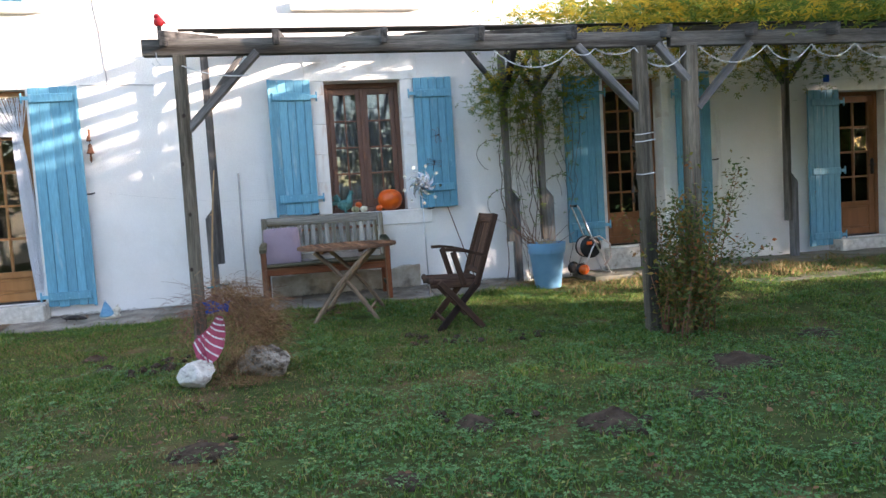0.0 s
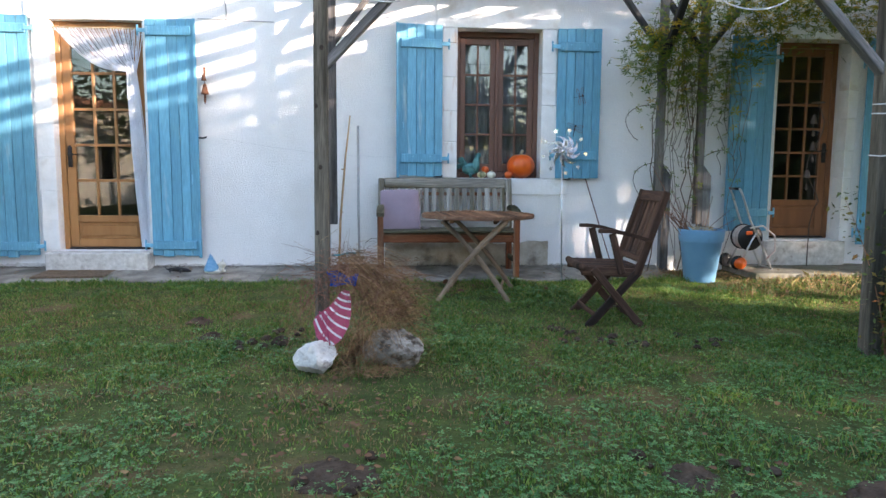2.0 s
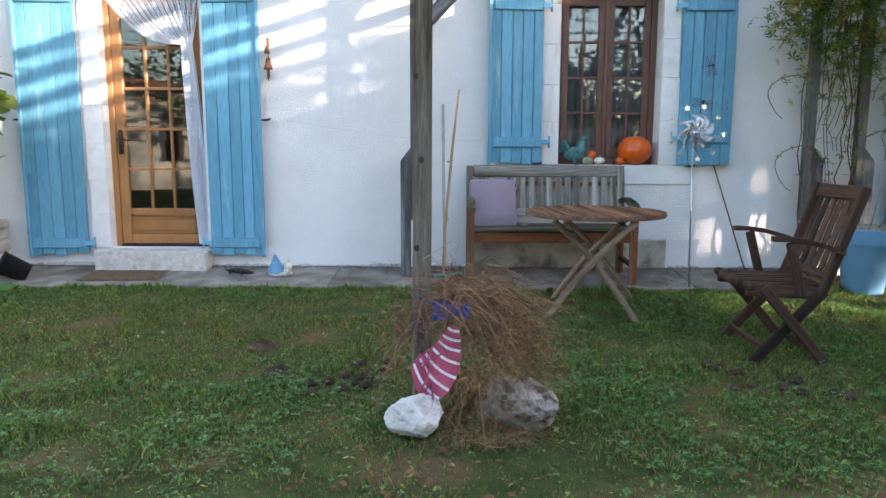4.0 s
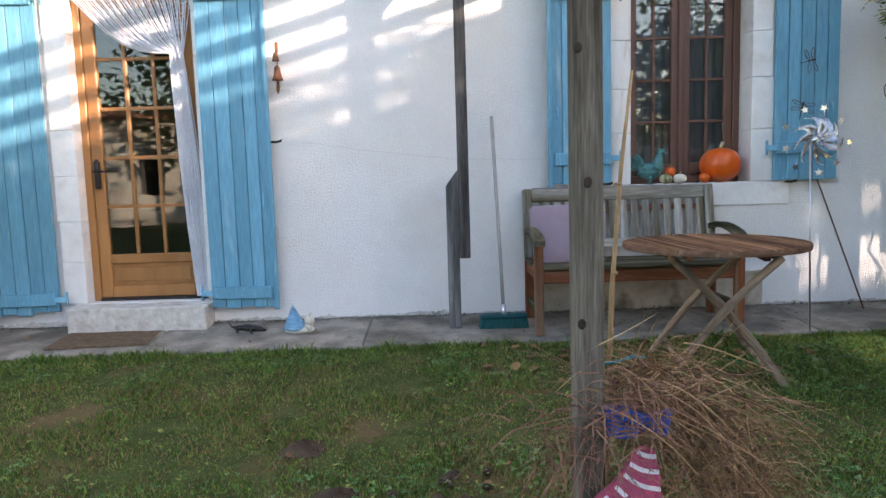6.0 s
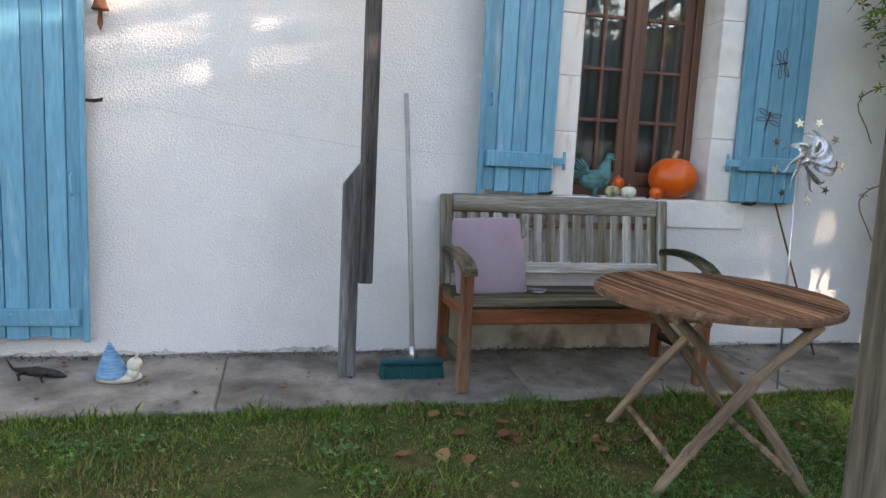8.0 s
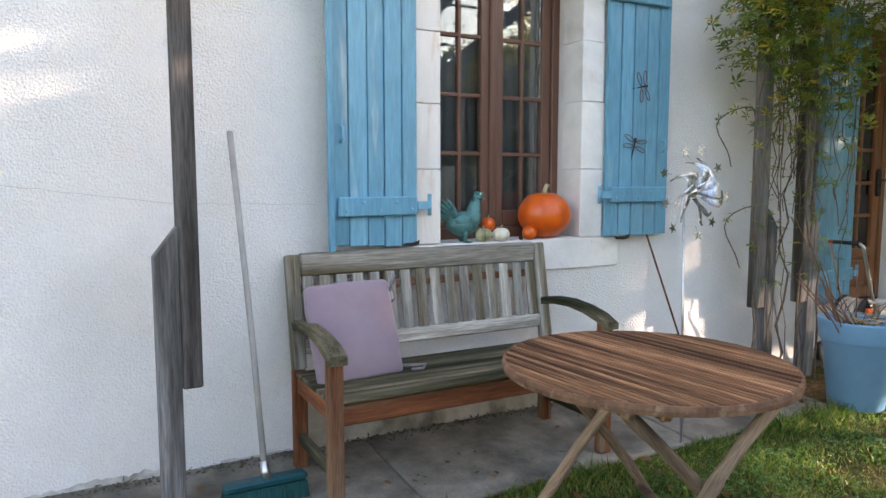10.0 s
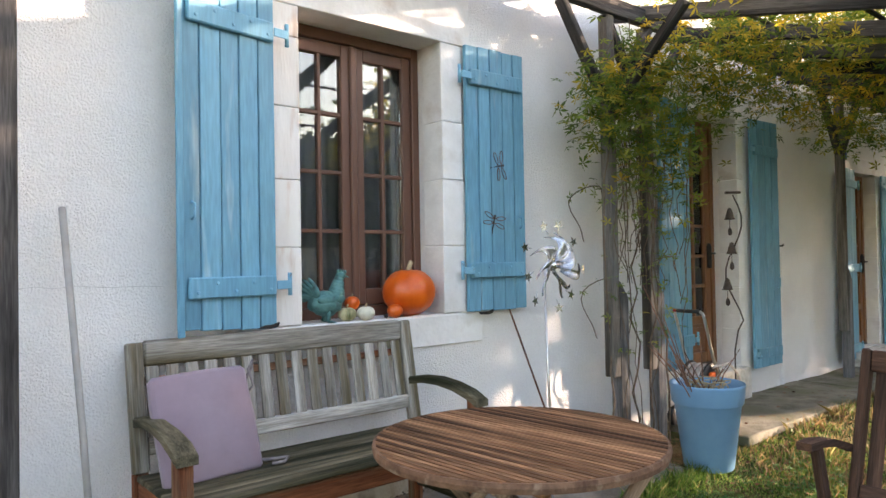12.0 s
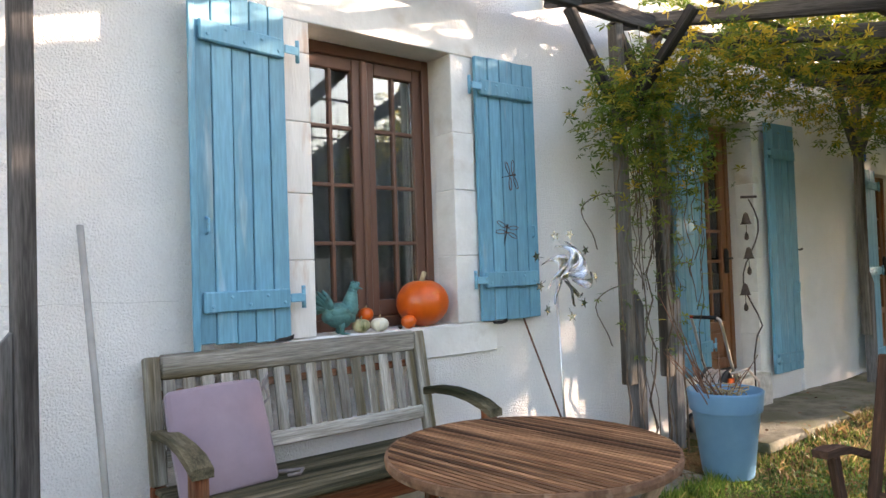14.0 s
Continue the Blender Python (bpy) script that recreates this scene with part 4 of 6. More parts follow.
# ---- folding armchair ----
def folding_chair(at, rz):
    """Local +x is the way that the sitter faces."""
    t = thing("folding_armchair", at, rz, "dark weathered folding wooden armchair facing the table", "chair")
    w = 0.24
    tk, dk = greywood("z", "chair"), greywood("z", "chair")
    for s in (-1, 1):
        y = s * w
        timber("lower_post", t, tk, (0.30, y, 0.0), (-0.075, y, 0.42), 0.03, 0.058, up=(1, 0, 0))
        timber("back_post", t, tk, (-0.055, y, 0.385), (-0.255, y, 0.99), 0.03, 0.056, up=(1, 0, 0))
        timber("leg", t, dk, (-0.11, y + s * 0.032, 0.0), (0.27, y + s * 0.032, 0.44), 0.028, 0.055, up=(1, 0, 0))
        timber("arm_post", t, dk, (0.06, y + s * 0.03, 0.40), (0.14, y + s * 0.03, 0.69), 0.028, 0.05, up=(1, 0, 0))
        bm = bmesh.new()
        rows = []
        for x, z, ww in ((-0.15, 0.635, 0.038), (-0.06, 0.665, 0.042), (0.05, 0.695, 0.05), (0.16, 0.71, 0.054), (0.235, 0.71, 0.05)):
            rows.append([bm.verts.new((x, y + s * 0.03 + a * ww / 2, z + b)) for a, b in ((-1, -0.014), (1, -0.014), (1, 0.012), (-1, 0.012))])
        for p, q in zip(rows, rows[1:]):
            for i in range(4):
                bm.faces.new((p[i], p[(i + 1) % 4], q[(i + 1) % 4], q[i]))
        bm.faces.new(rows[0][::-1])
        bm.faces.new(rows[-1])
        bmesh.ops.recalc_face_normals(bm, faces=bm.faces)
        part("armrest", bm, greywood("x", "chair"), t)
        timber("seat_rail", t, dk, (-0.09, s * (w - 0.03), 0.40), (0.34, s * (w - 0.03), 0.42), 0.026, 0.07)
    for i in range(7):
        y = -w + 0.052 + i * (2 * w - 0.104) / 6
        timber("seat_slat", t, dk, (-0.07, y, 0.442), (0.335, y, 0.452), 0.045, 0.018, up=(0, 0, 1))
    tube("front_rail", t, dk, [(0.345 - 0.02 * q * q, q * (w + 0.012), 0.444) for q in (-1, -0.6, 0, 0.6, 1)], [0.024, 0.028, 0.028, 0.028, 0.024], 12)
    timber("rear_rail", t, dk, (-0.08, -w + 0.02, 0.43), (-0.08, w - 0.02, 0.43), 0.03, 0.04)
    def bp(z):
        return -0.055 - 0.33 * (z - 0.385)
    for i in range(6):
        y = -w + 0.055 + i * (2 * w - 0.11) / 5
        timber("back_slat", t, dk, (bp(0.48) - 0.01, y, 0.48), (bp(0.93) - 0.01, y, 0.93), 0.05, 0.014, up=(1, 0, 0))
    timber("top_rail", t, tk, (bp(0.95), -w + 0.016, 0.95), (bp(0.95), w - 0.016, 0.95), 0.03, 0.08, up=(-0.3, 0, 0.95))
    timber("lower_rail", t, tk, (bp(0.5), -w + 0.016, 0.5), (bp(0.5), w - 0.016, 0.5), 0.026, 0.05, up=(-0.5, 0, 0.85))
    timber("stretcher", t, dk, (0.24, -w, 0.1), (0.24, w, 0.1), 0.02, 0.04)
    timber("stretcher", t, dk, (-0.08, -w, 0.06), (-0.08, w, 0.06), 0.02, 0.04)
    return t


folding_chair((1.035, -2.25, -0.08), 179)


# ---- big blue pot ----
pot = thing("plant_pot", (2.35, -0.765, -0.015), label="large light blue plastic pot with bare pruned stems", category="plant pot")
lathe("body", pot, POT_BLUE, [(0.138, 0.0), (0.146, 0.008), (0.194, 0.385), (0.200, 0.39), (0.209, 0.402), (0.219, 0.500), (0.222, 0.510), (0.219, 0.517), (0.206, 0.515), (0.190, 0.39), (0.176, 0.27)], 40)
lathe("soil", pot, EARTH, [(0.165, 0.25), (0.178, 0.29), (0.12, 0.305), (0.02, 0.31)], 20)


# ---- plants ----
def random_turns(rs, n, flat=0.0):
    """n random 3 x 3 turns; flat near 1 keeps the local z upwards."""
    a = rs.uniform(0, 2 * np.pi, n)
    tilt = rs.normal(0, 1, n) * (1 - flat) * 0.9 + rs.normal(0, 0.15, n)
    b = rs.uniform(0, 2 * np.pi, n)
    ca, sa, ct, st, cb, sb = np.cos(a), np.sin(a), np.cos(tilt), np.sin(tilt), np.cos(b), np.sin(b)
    z = np.zeros(n)
    o = np.ones(n)
    def stack(*r):
        return np.stack([np.stack(q, -1) for q in r], -2)
    ra = stack((ca, -sa, z), (sa, ca, z), (z, z, o))
    rt = stack((o, z, z), (z, ct, -st), (z, st, ct))
    rb = stack((cb, -sb, z), (sb, cb, z), (z, z, o))
    return ra @ rt @ rb


def leaf_shape(kind):
    """Vertices and quads of one leaf of unit size."""
    if kind == "palmate":
        v, f = [(0, 0, 0)], []
        for i, (ang, l) in enumerate(((-110, 0.6), (-55, 0.85), (0, 1.0), (55, 0.85), (110, 0.6))):
            c, s = math.cos(radians(ang)), math.sin(radians(ang))
            for u, w, z in ((0.55, -0.145, -0.02), (1.0, 0.0, -0.14), (0.55, 0.145, -0.02)):
                v.append(((u * c - w * s) * l, (u * s + w * c) * l, z * l))
            b = 1 + 3 * i
            f.append((0, b, b + 1, b + 2))
        return v, f
    if kind == "broad":
        v = [(0, 0, 0), (0.25, -0.45, -0.05), (0.7, -0.36, -0.1), (1.0, 0, -0.22), (0.7, 0.36, -0.1), (0.25, 0.45, -0.05)]
        return v, [(0, 1, 2, 3), (0, 3, 4, 5)]
    if kind == "trefoil":
        v, f = [(0, 0, 0)], []
        for i, ang in enumerate((0, 120, 240)):
            c, s = math.cos(radians(ang)), math.sin(radians(ang))
            for u, w in ((0.6, -0.42), (1.0, 0.0), (0.6, 0.42)):
                v.append((u * c - w * s, u * s + w * c, 0.08))
            b = 1 + 3 * i
            f.append((0, b, b + 1, b + 2))
        return v, f
    v = [(0, 0, 0), (0.45, -0.24, -0.03), (1.0, 0, -0.1), (0.45, 0.24, -0.03)]
    return v, [(0, 1, 2, 3)]


def leaves(name, places, sizes, kind, mat, parent=None, seed=1, flat=0.3, label="", tags=""):
    rs = np.random.RandomState(seed)
    v, f = leaf_shape(kind)
    v, f = np.array(v), np.array(f)
    n = len(places)
    if n == 0:
        return None
    r = random_turns(rs, n, flat)
    sizes = np.asarray(sizes).reshape(-1, 1, 1)
    vv = np.einsum("nij,kj->nki", r, v) * sizes + np.asarray(places)[:, None, :]
    ff = f[None] + (np.arange(n) * len(v))[:, None, None]
    return raw_part(name, vv.reshape(-1, 3), ff.reshape(-1, 4), mat, parent, label, kind=tags)


rs = np.random.RandomState(11)

# the climbing vine on the pergola
vine = thing("climbing_vine", (2.3, -0.35, 0.0), label="creeper with green and yellow autumn leaves on the pergola", category="vine")
VO = np.array((2.3, -0.35, 0.0))


def roof_z(y):
    return 2.242 + (y - FRONT_Y) * 0.238 + 0.075


def clumps(n, centres, spread):
    c = np.asarray(centres)[rs.randint(0, len(centres), n)]
    return c + rs.normal(0, 1, (n, 3)) * np.asarray(spread)


top = []
for i in range(300):
    x = 2.05 + 7.0 * rs.rand() ** 0.75
    y = rs.uniform(FRONT_Y - 0.1, -0.25)
    if x < 3.0 and rs.rand() < 0.4 and y > -1.6:
        continue
    top.append((x, y, roof_z(y) + rs.uniform(0.0, 0.16 if x < 2.7 else 0.36)))
p = clumps(15500, top, (0.20, 0.20, 0.07))
shade = [(x, y, roof_z(y) + 0.06) for x in np.arange(3.9, 9.0, 0.3) for y in np.arange(FRONT_Y, -0.3, 0.3)]
p = np.concatenate([p, clumps(4500, shade, (0.16, 0.16, 0.10))])
p[:, 2] = np.maximum(p[:, 2], 2.2)
yellow = rs.rand(len(p)) < np.clip(0.5 + 0.5 * np.sin(p[:, 0] * 1.7 + p[:, 1]), 0.1, 0.9)
leaves("foliage", p[yellow] - VO, rs.uniform(0.06, 0.11, yellow.sum()), "palmate", VINE_YELLOW, vine, 3, 0.45, "yellowing leaves in the sun", "stuff")
leaves("foliage", p[~yellow] - VO, rs.uniform(0.06, 0.11, (~yellow).sum()), "palmate", VINE_GREEN, vine, 4, 0.45, "green leaves", "stuff")
hang = [(1.84, -0.42, 2.22), (1.84, -0.38, 2.1), (1.9, -0.40, 2.35), (1.95, -0.42, 2.15), (2.05, -0.45, 2.38), (2.2, -0.42, 2.5), (2.1, -0.4, 2.05), (2.3, -0.42, 2.25), (2.45, -0.45, 2.05),
        (2.5, -0.5, 2.42), (2.65, -0.5, 2.6), (2.35, -0.5, 2.62), (2.8, -0.5, 2.45), (2.9, -0.55, 2.65), (3.05, -0.6, 2.6), (3.2, -0.6, 2.75), (2.6, -0.42, 1.85), (2.15, -0.4, 1.8),
        (2.75, -0.42, 2.1), (3.4, -0.7, 2.7), (3.7, -0.8, 2.68), (2.5, -0.9, 2.7), (2.9, -1.1, 2.72), (4.0, -0.9, 2.62), (4.4, -0.8, 2.62), (4.9, -0.9, 2.55), (5.4, -0.8, 2.55), (5.8, -0.9, 2.5), (6.2, -0.9, 2.5), (3.3, -0.55, 2.55), (3.6, -0.6, 2.5), (3.9, -0.6, 2.52), (4.2, -0.55, 2.5), (4.5, -0.6, 2.45), (4.8, -0.6, 2.42), (5.2, -0.7, 2.4), (5.5, -0.6, 2.42), (6.0, -0.7, 2.35), (6.6, -0.8, 2.4), (2.9, -0.5, 2.3), (3.1, -0.5, 2.42)]
p = clumps(3000, hang, (0.13, 0.11, 0.12))
# autumn yellow, with far more above 2.35 m to colour in sunlight there
yellow = rs.rand(len(p)) < np.where(p[:, 2] > 2.35, 0.5, 0.10)
leaves("foliage", p[yellow] - VO, rs.uniform(0.042, 0.085, yellow.sum()), "palmate", VINE_YELLOW, vine, 5, 0.2, "yellowing hanging leaves, more of them high up to look sunlit", "stuff")
leaves("foliage", p[~yellow] - VO, rs.uniform(0.042, 0.085, (~yellow).sum()), "palmate", VINE_GREEN, vine, 6, 0.2, "green hanging leaves", "stuff")
sparse = []
for i in range(26):
    r = random.Random(40 + i)
    x = r.uniform(1.98, 2.85)
    pts = []
    z, y, dx = 0.02 if i < 9 else r.uniform(0.9, 1.6), r.uniform(-0.42, -0.22), 0
    n = 14
    ztop = r.uniform(2.2, 2.9)
    for j in range(n):
        q = j / (n - 1)
        dx += r.uniform(-0.05, 0.05)
        pts.append((x + dx - 2.3, y + r.uniform(-0.03, 0.03) + 0.35, z + (ztop - z) * q))
        if 0.25 < q < 0.95:
            for _ in range(2):
                sparse.append((pts[-1][0] + r.uniform(-0.06, 0.06), pts[-1][1] + r.uniform(-0.08, 0.04), pts[-1][2] + r.uniform(-0.05, 0.05)))
    tube("stem", vine, BARK, pts, [0.0075 * (1 - 0.6 * j / n) for j in range(n)] if i < 4 else [0.003] * n, 5)
for cx, cz, rr in ((1.93, 1.55, 0.2), (2.05, 0.95, 0.22), (2.75, 1.1, 0.2)):
    pts = [(cx + rr * math.cos(a) - 2.3, 0.10 + 0.04 * math.sin(3 * a), cz + rr * 0.9 * math.sin(a)) for a in np.linspace(0.4, 4.4, 16)]
    tube("stem", vine, BARK, pts, 0.0035, 5)
    sparse += [(q[0], q[1], q[2]) for q in pts[2:9]]
leaves("foliage", np.array(sparse), rs.uniform(0.03, 0.065, len(sparse)), "palmate", VINE_GREEN, vine, 7, 0.1, "sparse leaves on the stems", "stuff")
dang = []
for i in range(46):
    x, y = rs.uniform(2.6, 8.0), rs.choice([-0.5, -0.9, -1.4, -2.4])
    l = rs.uniform(0.1, 0.35)
    dang += [(x + rs.normal(0, 0.03), y + rs.normal(0, 0.03), roof_z(y) - 0.12 - l * k / 5) for k in range(6)]
leaves("foliage", np.array(dang) - VO, rs.uniform(0.05, 0.09, len(dang)), "palmate", VINE_YELLOW, vine, 8, 0.1, "trailing leaf tips", "stuff")


# bush round the two middle posts
bush = thing("shrub", (2.48, -3.45, ground_z(2.48, -3.45)), label="straggly shrub with small green and rusty leaves", category="shrub")
places, sizes = [], []
for i in range(58):
    r = random.Random(100 + i)
    a, lean = r.uniform(0, 2 * math.pi), r.uniform(0.05, 0.38)
    h = r.uniform(0.45, 1.05) if i > 6 else r.uniform(1.0, 1.35)
    bx, by = r.uniform(-0.16, 0.2), r.uniform(-0.22, 0.2)
    if i % 9 == 0:
        lean, a = r.uniform(0.5, 0.8), r.uniform(-0.7, 0.7)
    pts = [(bx + math.cos(a) * lean * h * q ** 1.5, by + math.sin(a) * lean * h * q ** 1.5, h * (q - 0.12 * lean * q * q * 2)) for q in np.linspace(0, 1, 7)]
    tube("stem", bush, TWIG, pts, [0.006 * (1 - 0.7 * k / 6) for k in range(7)], 4)
    for q in range(2 if i % 3 else 1, 7):
        for _ in range(26):
            c = pts[q]
            places.append((c[0] + r.gauss(0, 0.045), c[1] + r.gauss(0, 0.045), max(0.02, c[2] + r.gauss(0, 0.05))))
            sizes.append(r.uniform(0.025, 0.055))
leaves("foliage", np.array(places), sizes, "plain", BUSH_LEAF, bush, 9, 0.1, "small green and rusty leaves", "stuff")

# dry clump round the near post
clump = thing("dry_grass_clump", (-0.92, -3.30, ground_z(-0.92, -3.3)), label="heap of dry straw and dead stems round the post", category="dry grass")


def straws(name, n, seed, origin, spread, length, droop, width, parent, mat, up=0.8, label="", lean=(0, 0, 0)):
    r = np.random.RandomState(seed)
    o = np.asarray(origin) + r.normal(0, 1, (n, 3)) * np.asarray(spread)
    o[:, 2] = np.maximum(o[:, 2], 0.0)
    a = r.uniform(0, 2 * np.pi, n)
    l = r.uniform(*length, n)
    d = np.stack([np.cos(a), np.sin(a), r.normal(up, 0.5, n)], -1) + np.asarray(lean)
    d /= np.linalg.norm(d, axis=1)[:, None]
    side = np.cross(d, r.normal(0, 1, (n, 3)))
    side /= np.linalg.norm(side, axis=1)[:, None]
    vs = []
    segs = 4
    bend = r.normal(0, 0.38, (n, 3))
    for k in range(segs + 1):
        q = k / segs
        c = o + d * (l * q)[:, None] + np.array((0, 0, -1)) * (droop * l * q * q)[:, None] + bend * (l * q * q)[:, None]
        c[:, 2] = np.maximum(c[:, 2], 0.005)
        w = width * (1 - 0.6 * q)
        vs += [c - side * w, c + side * w]
    vv = np.stack(vs, 1)
    f = np.array([(2 * k, 2 * k + 1, 2 * k + 3, 2 * k + 2) for k in range(segs)])
    ff = f[None] + (np.arange(n) * (2 * segs + 2))[:, None, None]
    return raw_part(name, vv.reshape(-1, 3), ff.reshape(-1, 4), mat, parent, label, "stuff")


for i, (o, sp, n) in enumerate((((0.0, 0.05, 0.60), (0.06, 0.05, 0.03), 260), ((0.09, 0.06, 0.55), (0.08, 0.07, 0.06), 620), ((0.19, 0.05, 0.45), (0.09, 0.08, 0.07), 820), ((0.27, 0.03, 0.36), (0.08, 0.08, 0.07), 760), ((0.33, 0.02, 0.26), (0.07, 0.07, 0.06), 480))):
    straws("straw", n, 2 + i, o, sp, (0.04, 0.15), 0.5, 0.0013, clump, STRAW, 0.15, "matted straw")
straws("straw", 230, 12, (-0.08, -0.07, 0.54), (0.07, 0.05, 0.06), (0.07, 0.22), 0.45, 0.0019, clump, TWIG, 0.25, "reddish dead vine stems")
straws("straw", 130, 13, (-0.22, -0.03, 0.44), (0.06, 0.05, 0.06), (0.08, 0.24), 0.9, 0.0020, clump, TWIG, -0.1, "reddish dead vine stems")
straws("straw", 240, 16, (0.20, 0.0, 0.40), (0.12, 0.08, 0.09), (0.06, 0.20), 0.5, 0.0018, clump, TWIG, 0.25, "loose dead twigs")
straws("straw", 300, 14, (0.09, 0.02, 0.02), (0.06, 0.06, 0.03), (0.16, 0.42), 0.25, 0.0014, clump, STRAW, 1.9, "upright dead stems")
straws("straw", 520, 15, (0.16, -0.05, 0.0), (0.11, 0.07, 0.02), (0.08, 0.24), 0.5, 0.0014, clump, STRAW, 0.9, "straw at the foot")
straws("straw", 420, 18, (0.13, -0.12, 0.20), (0.06, 0.05, 0.09), (0.06, 0.20), 0.8, 0.0013, clump, STRAW, -0.3, "straw falling over the stones")
straws("straw", 260, 19, (0.16, -0.24, 0.0), (0.10, 0.05, 0.02), (0.08, 0.18), 0.5, 0.0013, clump, STRAW, 0.7, "straw over the grass")
straws("straw", 120, 23, (0.05, 0.0, 0.56), (0.09, 0.07, 0.06), (0.14, 0.36), 0.75, 0.0017, clump, STRAW, -0.1, "long stems draped to one side", (1.3, -0.3, 0.0))
straws("straw", 60, 24, (0.03, -0.03, 0.56), (0.08, 0.06, 0.05), (0.14, 0.36), 0.7, 0.0019, clump, TWIG, -0.1, "dark stems draped to one side", (1.3, -0.4, 0.1))
straws("straw", 14, 17, (0.02, -0.06, 0.56), (0.08, 0.06, 0.05), (0.16, 0.32), 0.45, 0.0024, clump, BAMBOO, 0.3, "long bent canes")

# lawn
def patch(x, y, s, o):
    return np.array([noise.noise(Vector((a * s, b * s, o))) for a, b in zip(x, y)])


xs_, ys_ = np.meshgrid(np.linspace(-7, 8.5, 160), np.linspace(-8.5, -0.3, 90))
DRY = patch(xs_.ravel(), ys_.ravel(), 0.75, 2.0).reshape(90, 160) + 0.45 * patch(xs_.ravel(), ys_.ravel(), 2.6, 5.0).reshape(90, 160)


def dryness(x, y):
    i = np.clip(((x + 7) / 15.5 * 159).astype(int), 0, 159)
    j = np.clip(((y + 8.5) / 8.2 * 89).astype(int), 0, 89)
    near = np.exp(-((x + 0.9) ** 2 + (y + 4.1) ** 2) / 0.5) * 1.1 + np.exp(-((x + 1.9) ** 2 / 3 + (y + 1.2) ** 2 / 0.15)) * 0.35 + np.exp(-((x + 2.9) ** 2 + (y + 2.6) ** 2) / 1.6) * 0.35
    return DRY[j, i] + near


TUFT = patch(xs_.ravel(), ys_.ravel(), 3.1, 9.0).reshape(90, 160) + 0.6 * patch(xs_.ravel(), ys_.ravel(), 6.5, 4.0).reshape(90, 160)


def tuft(x, y):
    i = np.clip((x + 7) / 15.5 * 159, 0, 158.99)
    j = np.clip((y + 8.5) / 8.2 * 89, 0, 88.99)
    a, b = i.astype(int), j.astype(int)
    u, v = i - a, j - b
    return (TUFT[b, a] * (1 - u) + TUFT[b, a + 1] * u) * (1 - v) + (TUFT[b + 1, a] * (1 - u) + TUFT[b + 1, a + 1] * u) * v


def blades(name, n, seed, mat, keep, height, width, label, region=(-6.2, 7.5, -7.6, -0.74)):
    r = np.random.RandomState(seed)
    x, y = r.uniform(region[0], region[1], n), r.uniform(region[2], region[3], n)
    k = keep(x, y, r.rand(n))
    x, y = x[k], y[k]
    n = len(x)
    z = np.array([ground_z(a, b) for a, b in zip(x, y)]) - 0.004
    a = r.uniform(0, 2 * np.pi, n)
    h = r.uniform(*height, n) * (0.75 + 0.5 * r.rand(n)) * np.clip(1.0 + 1.6 * tuft(x, y), 0.5, 2.3)
    ln = r.normal(0, 0.45, (n, 2)) * h[:, None]
    w = r.uniform(*width, n)
    sx, sy = np.cos(a) * w, np.sin(a) * w
    base = np.stack([x, y, z], -1)
    s3 = np.stack([sx, sy, np.zeros(n)], -1)
    midp = base + np.stack([ln[:, 0] * 0.35, ln[:, 1] * 0.35, h * 0.6], -1)
    tip = base + np.stack([ln[:, 0], ln[:, 1], h], -1)
    vv = np.stack([base - s3, base + s3, midp + s3 * 0.75, tip, midp - s3 * 0.75], 1)
    ff = (np.array([0, 1, 2, 3, 4])[None] + (np.arange(n) * 5)[:, None])
    return tagged(raw_part(name, vv.reshape(-1, 3), ff, mat, None), label, "grass", kind="stuff")


NEAR = (-4.6, 3.4, -3.6, -0.74)
blades("lawn_grass", 150000, 5, GRASS, lambda x, y, q: q > np.clip(dryness(x, y) * 1.6 - 0.3 * tuft(x, y) + 0.03, 0.03, 0.6), (0.011, 0.027), (0.0016, 0.0034), "dense short lawn grass near the house", region=NEAR)
blades("lawn_grass", 120000, 6, DRYBLADE, lambda x, y, q: q < np.clip(dryness(x, y) * 1.6 + 0.38, 0.12, 0.9), (0.006, 0.018), (0.0016, 0.0032), "brown thatch between the lawn grass", region=NEAR)
blades("lawn_grass", 250000, 1, GRASS, lambda x, y, q: q > np.clip(dryness(x, y) * 1.6 - 0.3 * tuft(x, y) - 0.02, 0.03, 0.62), (0.012, 0.034), (0.0020, 0.0042), "short green lawn grass")
blades("lawn_grass", 120000, 2, DRYBLADE, lambda x, y, q: q < np.clip(dryness(x, y) * 1.6 + 0.20, 0.05, 0.85), (0.010, 0.028), (0.002, 0.004), "dry yellowed lawn grass")
blades("edge_grass", 6500, 3, GRASS, lambda x, y, q: q > 0.2 + 0.3 * dryness(x, y), (0.025, 0.055), (0.002, 0.0035), "longer grass along the paving", region=(-6.2, 2.6, -0.86, -0.735))
blades("edge_grass", 5200, 4, DRYBLADE, lambda x, y, q: q > 0.2, (0.03, 0.07), (0.002, 0.004), "yellow sunlit grass by the slab", region=(2.3, 6.5, -1.6, -0.73))
n = 170000
cx, cy = rs.uniform(-6, 7, n), rs.uniform(-7.6, -1.0, n)
kk = (dryness(cx, cy) * -1.0 + 0.45 * np.clip((-2.6 - cy) / 2.0, -0.15, 1.0) + 0.85 * tuft(cx, cy) + rs.normal(0, 0.22, n)) > 0.03
cx, cy = cx[kk], cy[kk]
cz = np.array([ground_z(a, b) for a, b in zip(cx, cy)]) + rs.uniform(0.008, 0.042, len(cx)) * np.clip(1.0 + 1.8 * tuft(cx, cy), 0.35, 2.3)
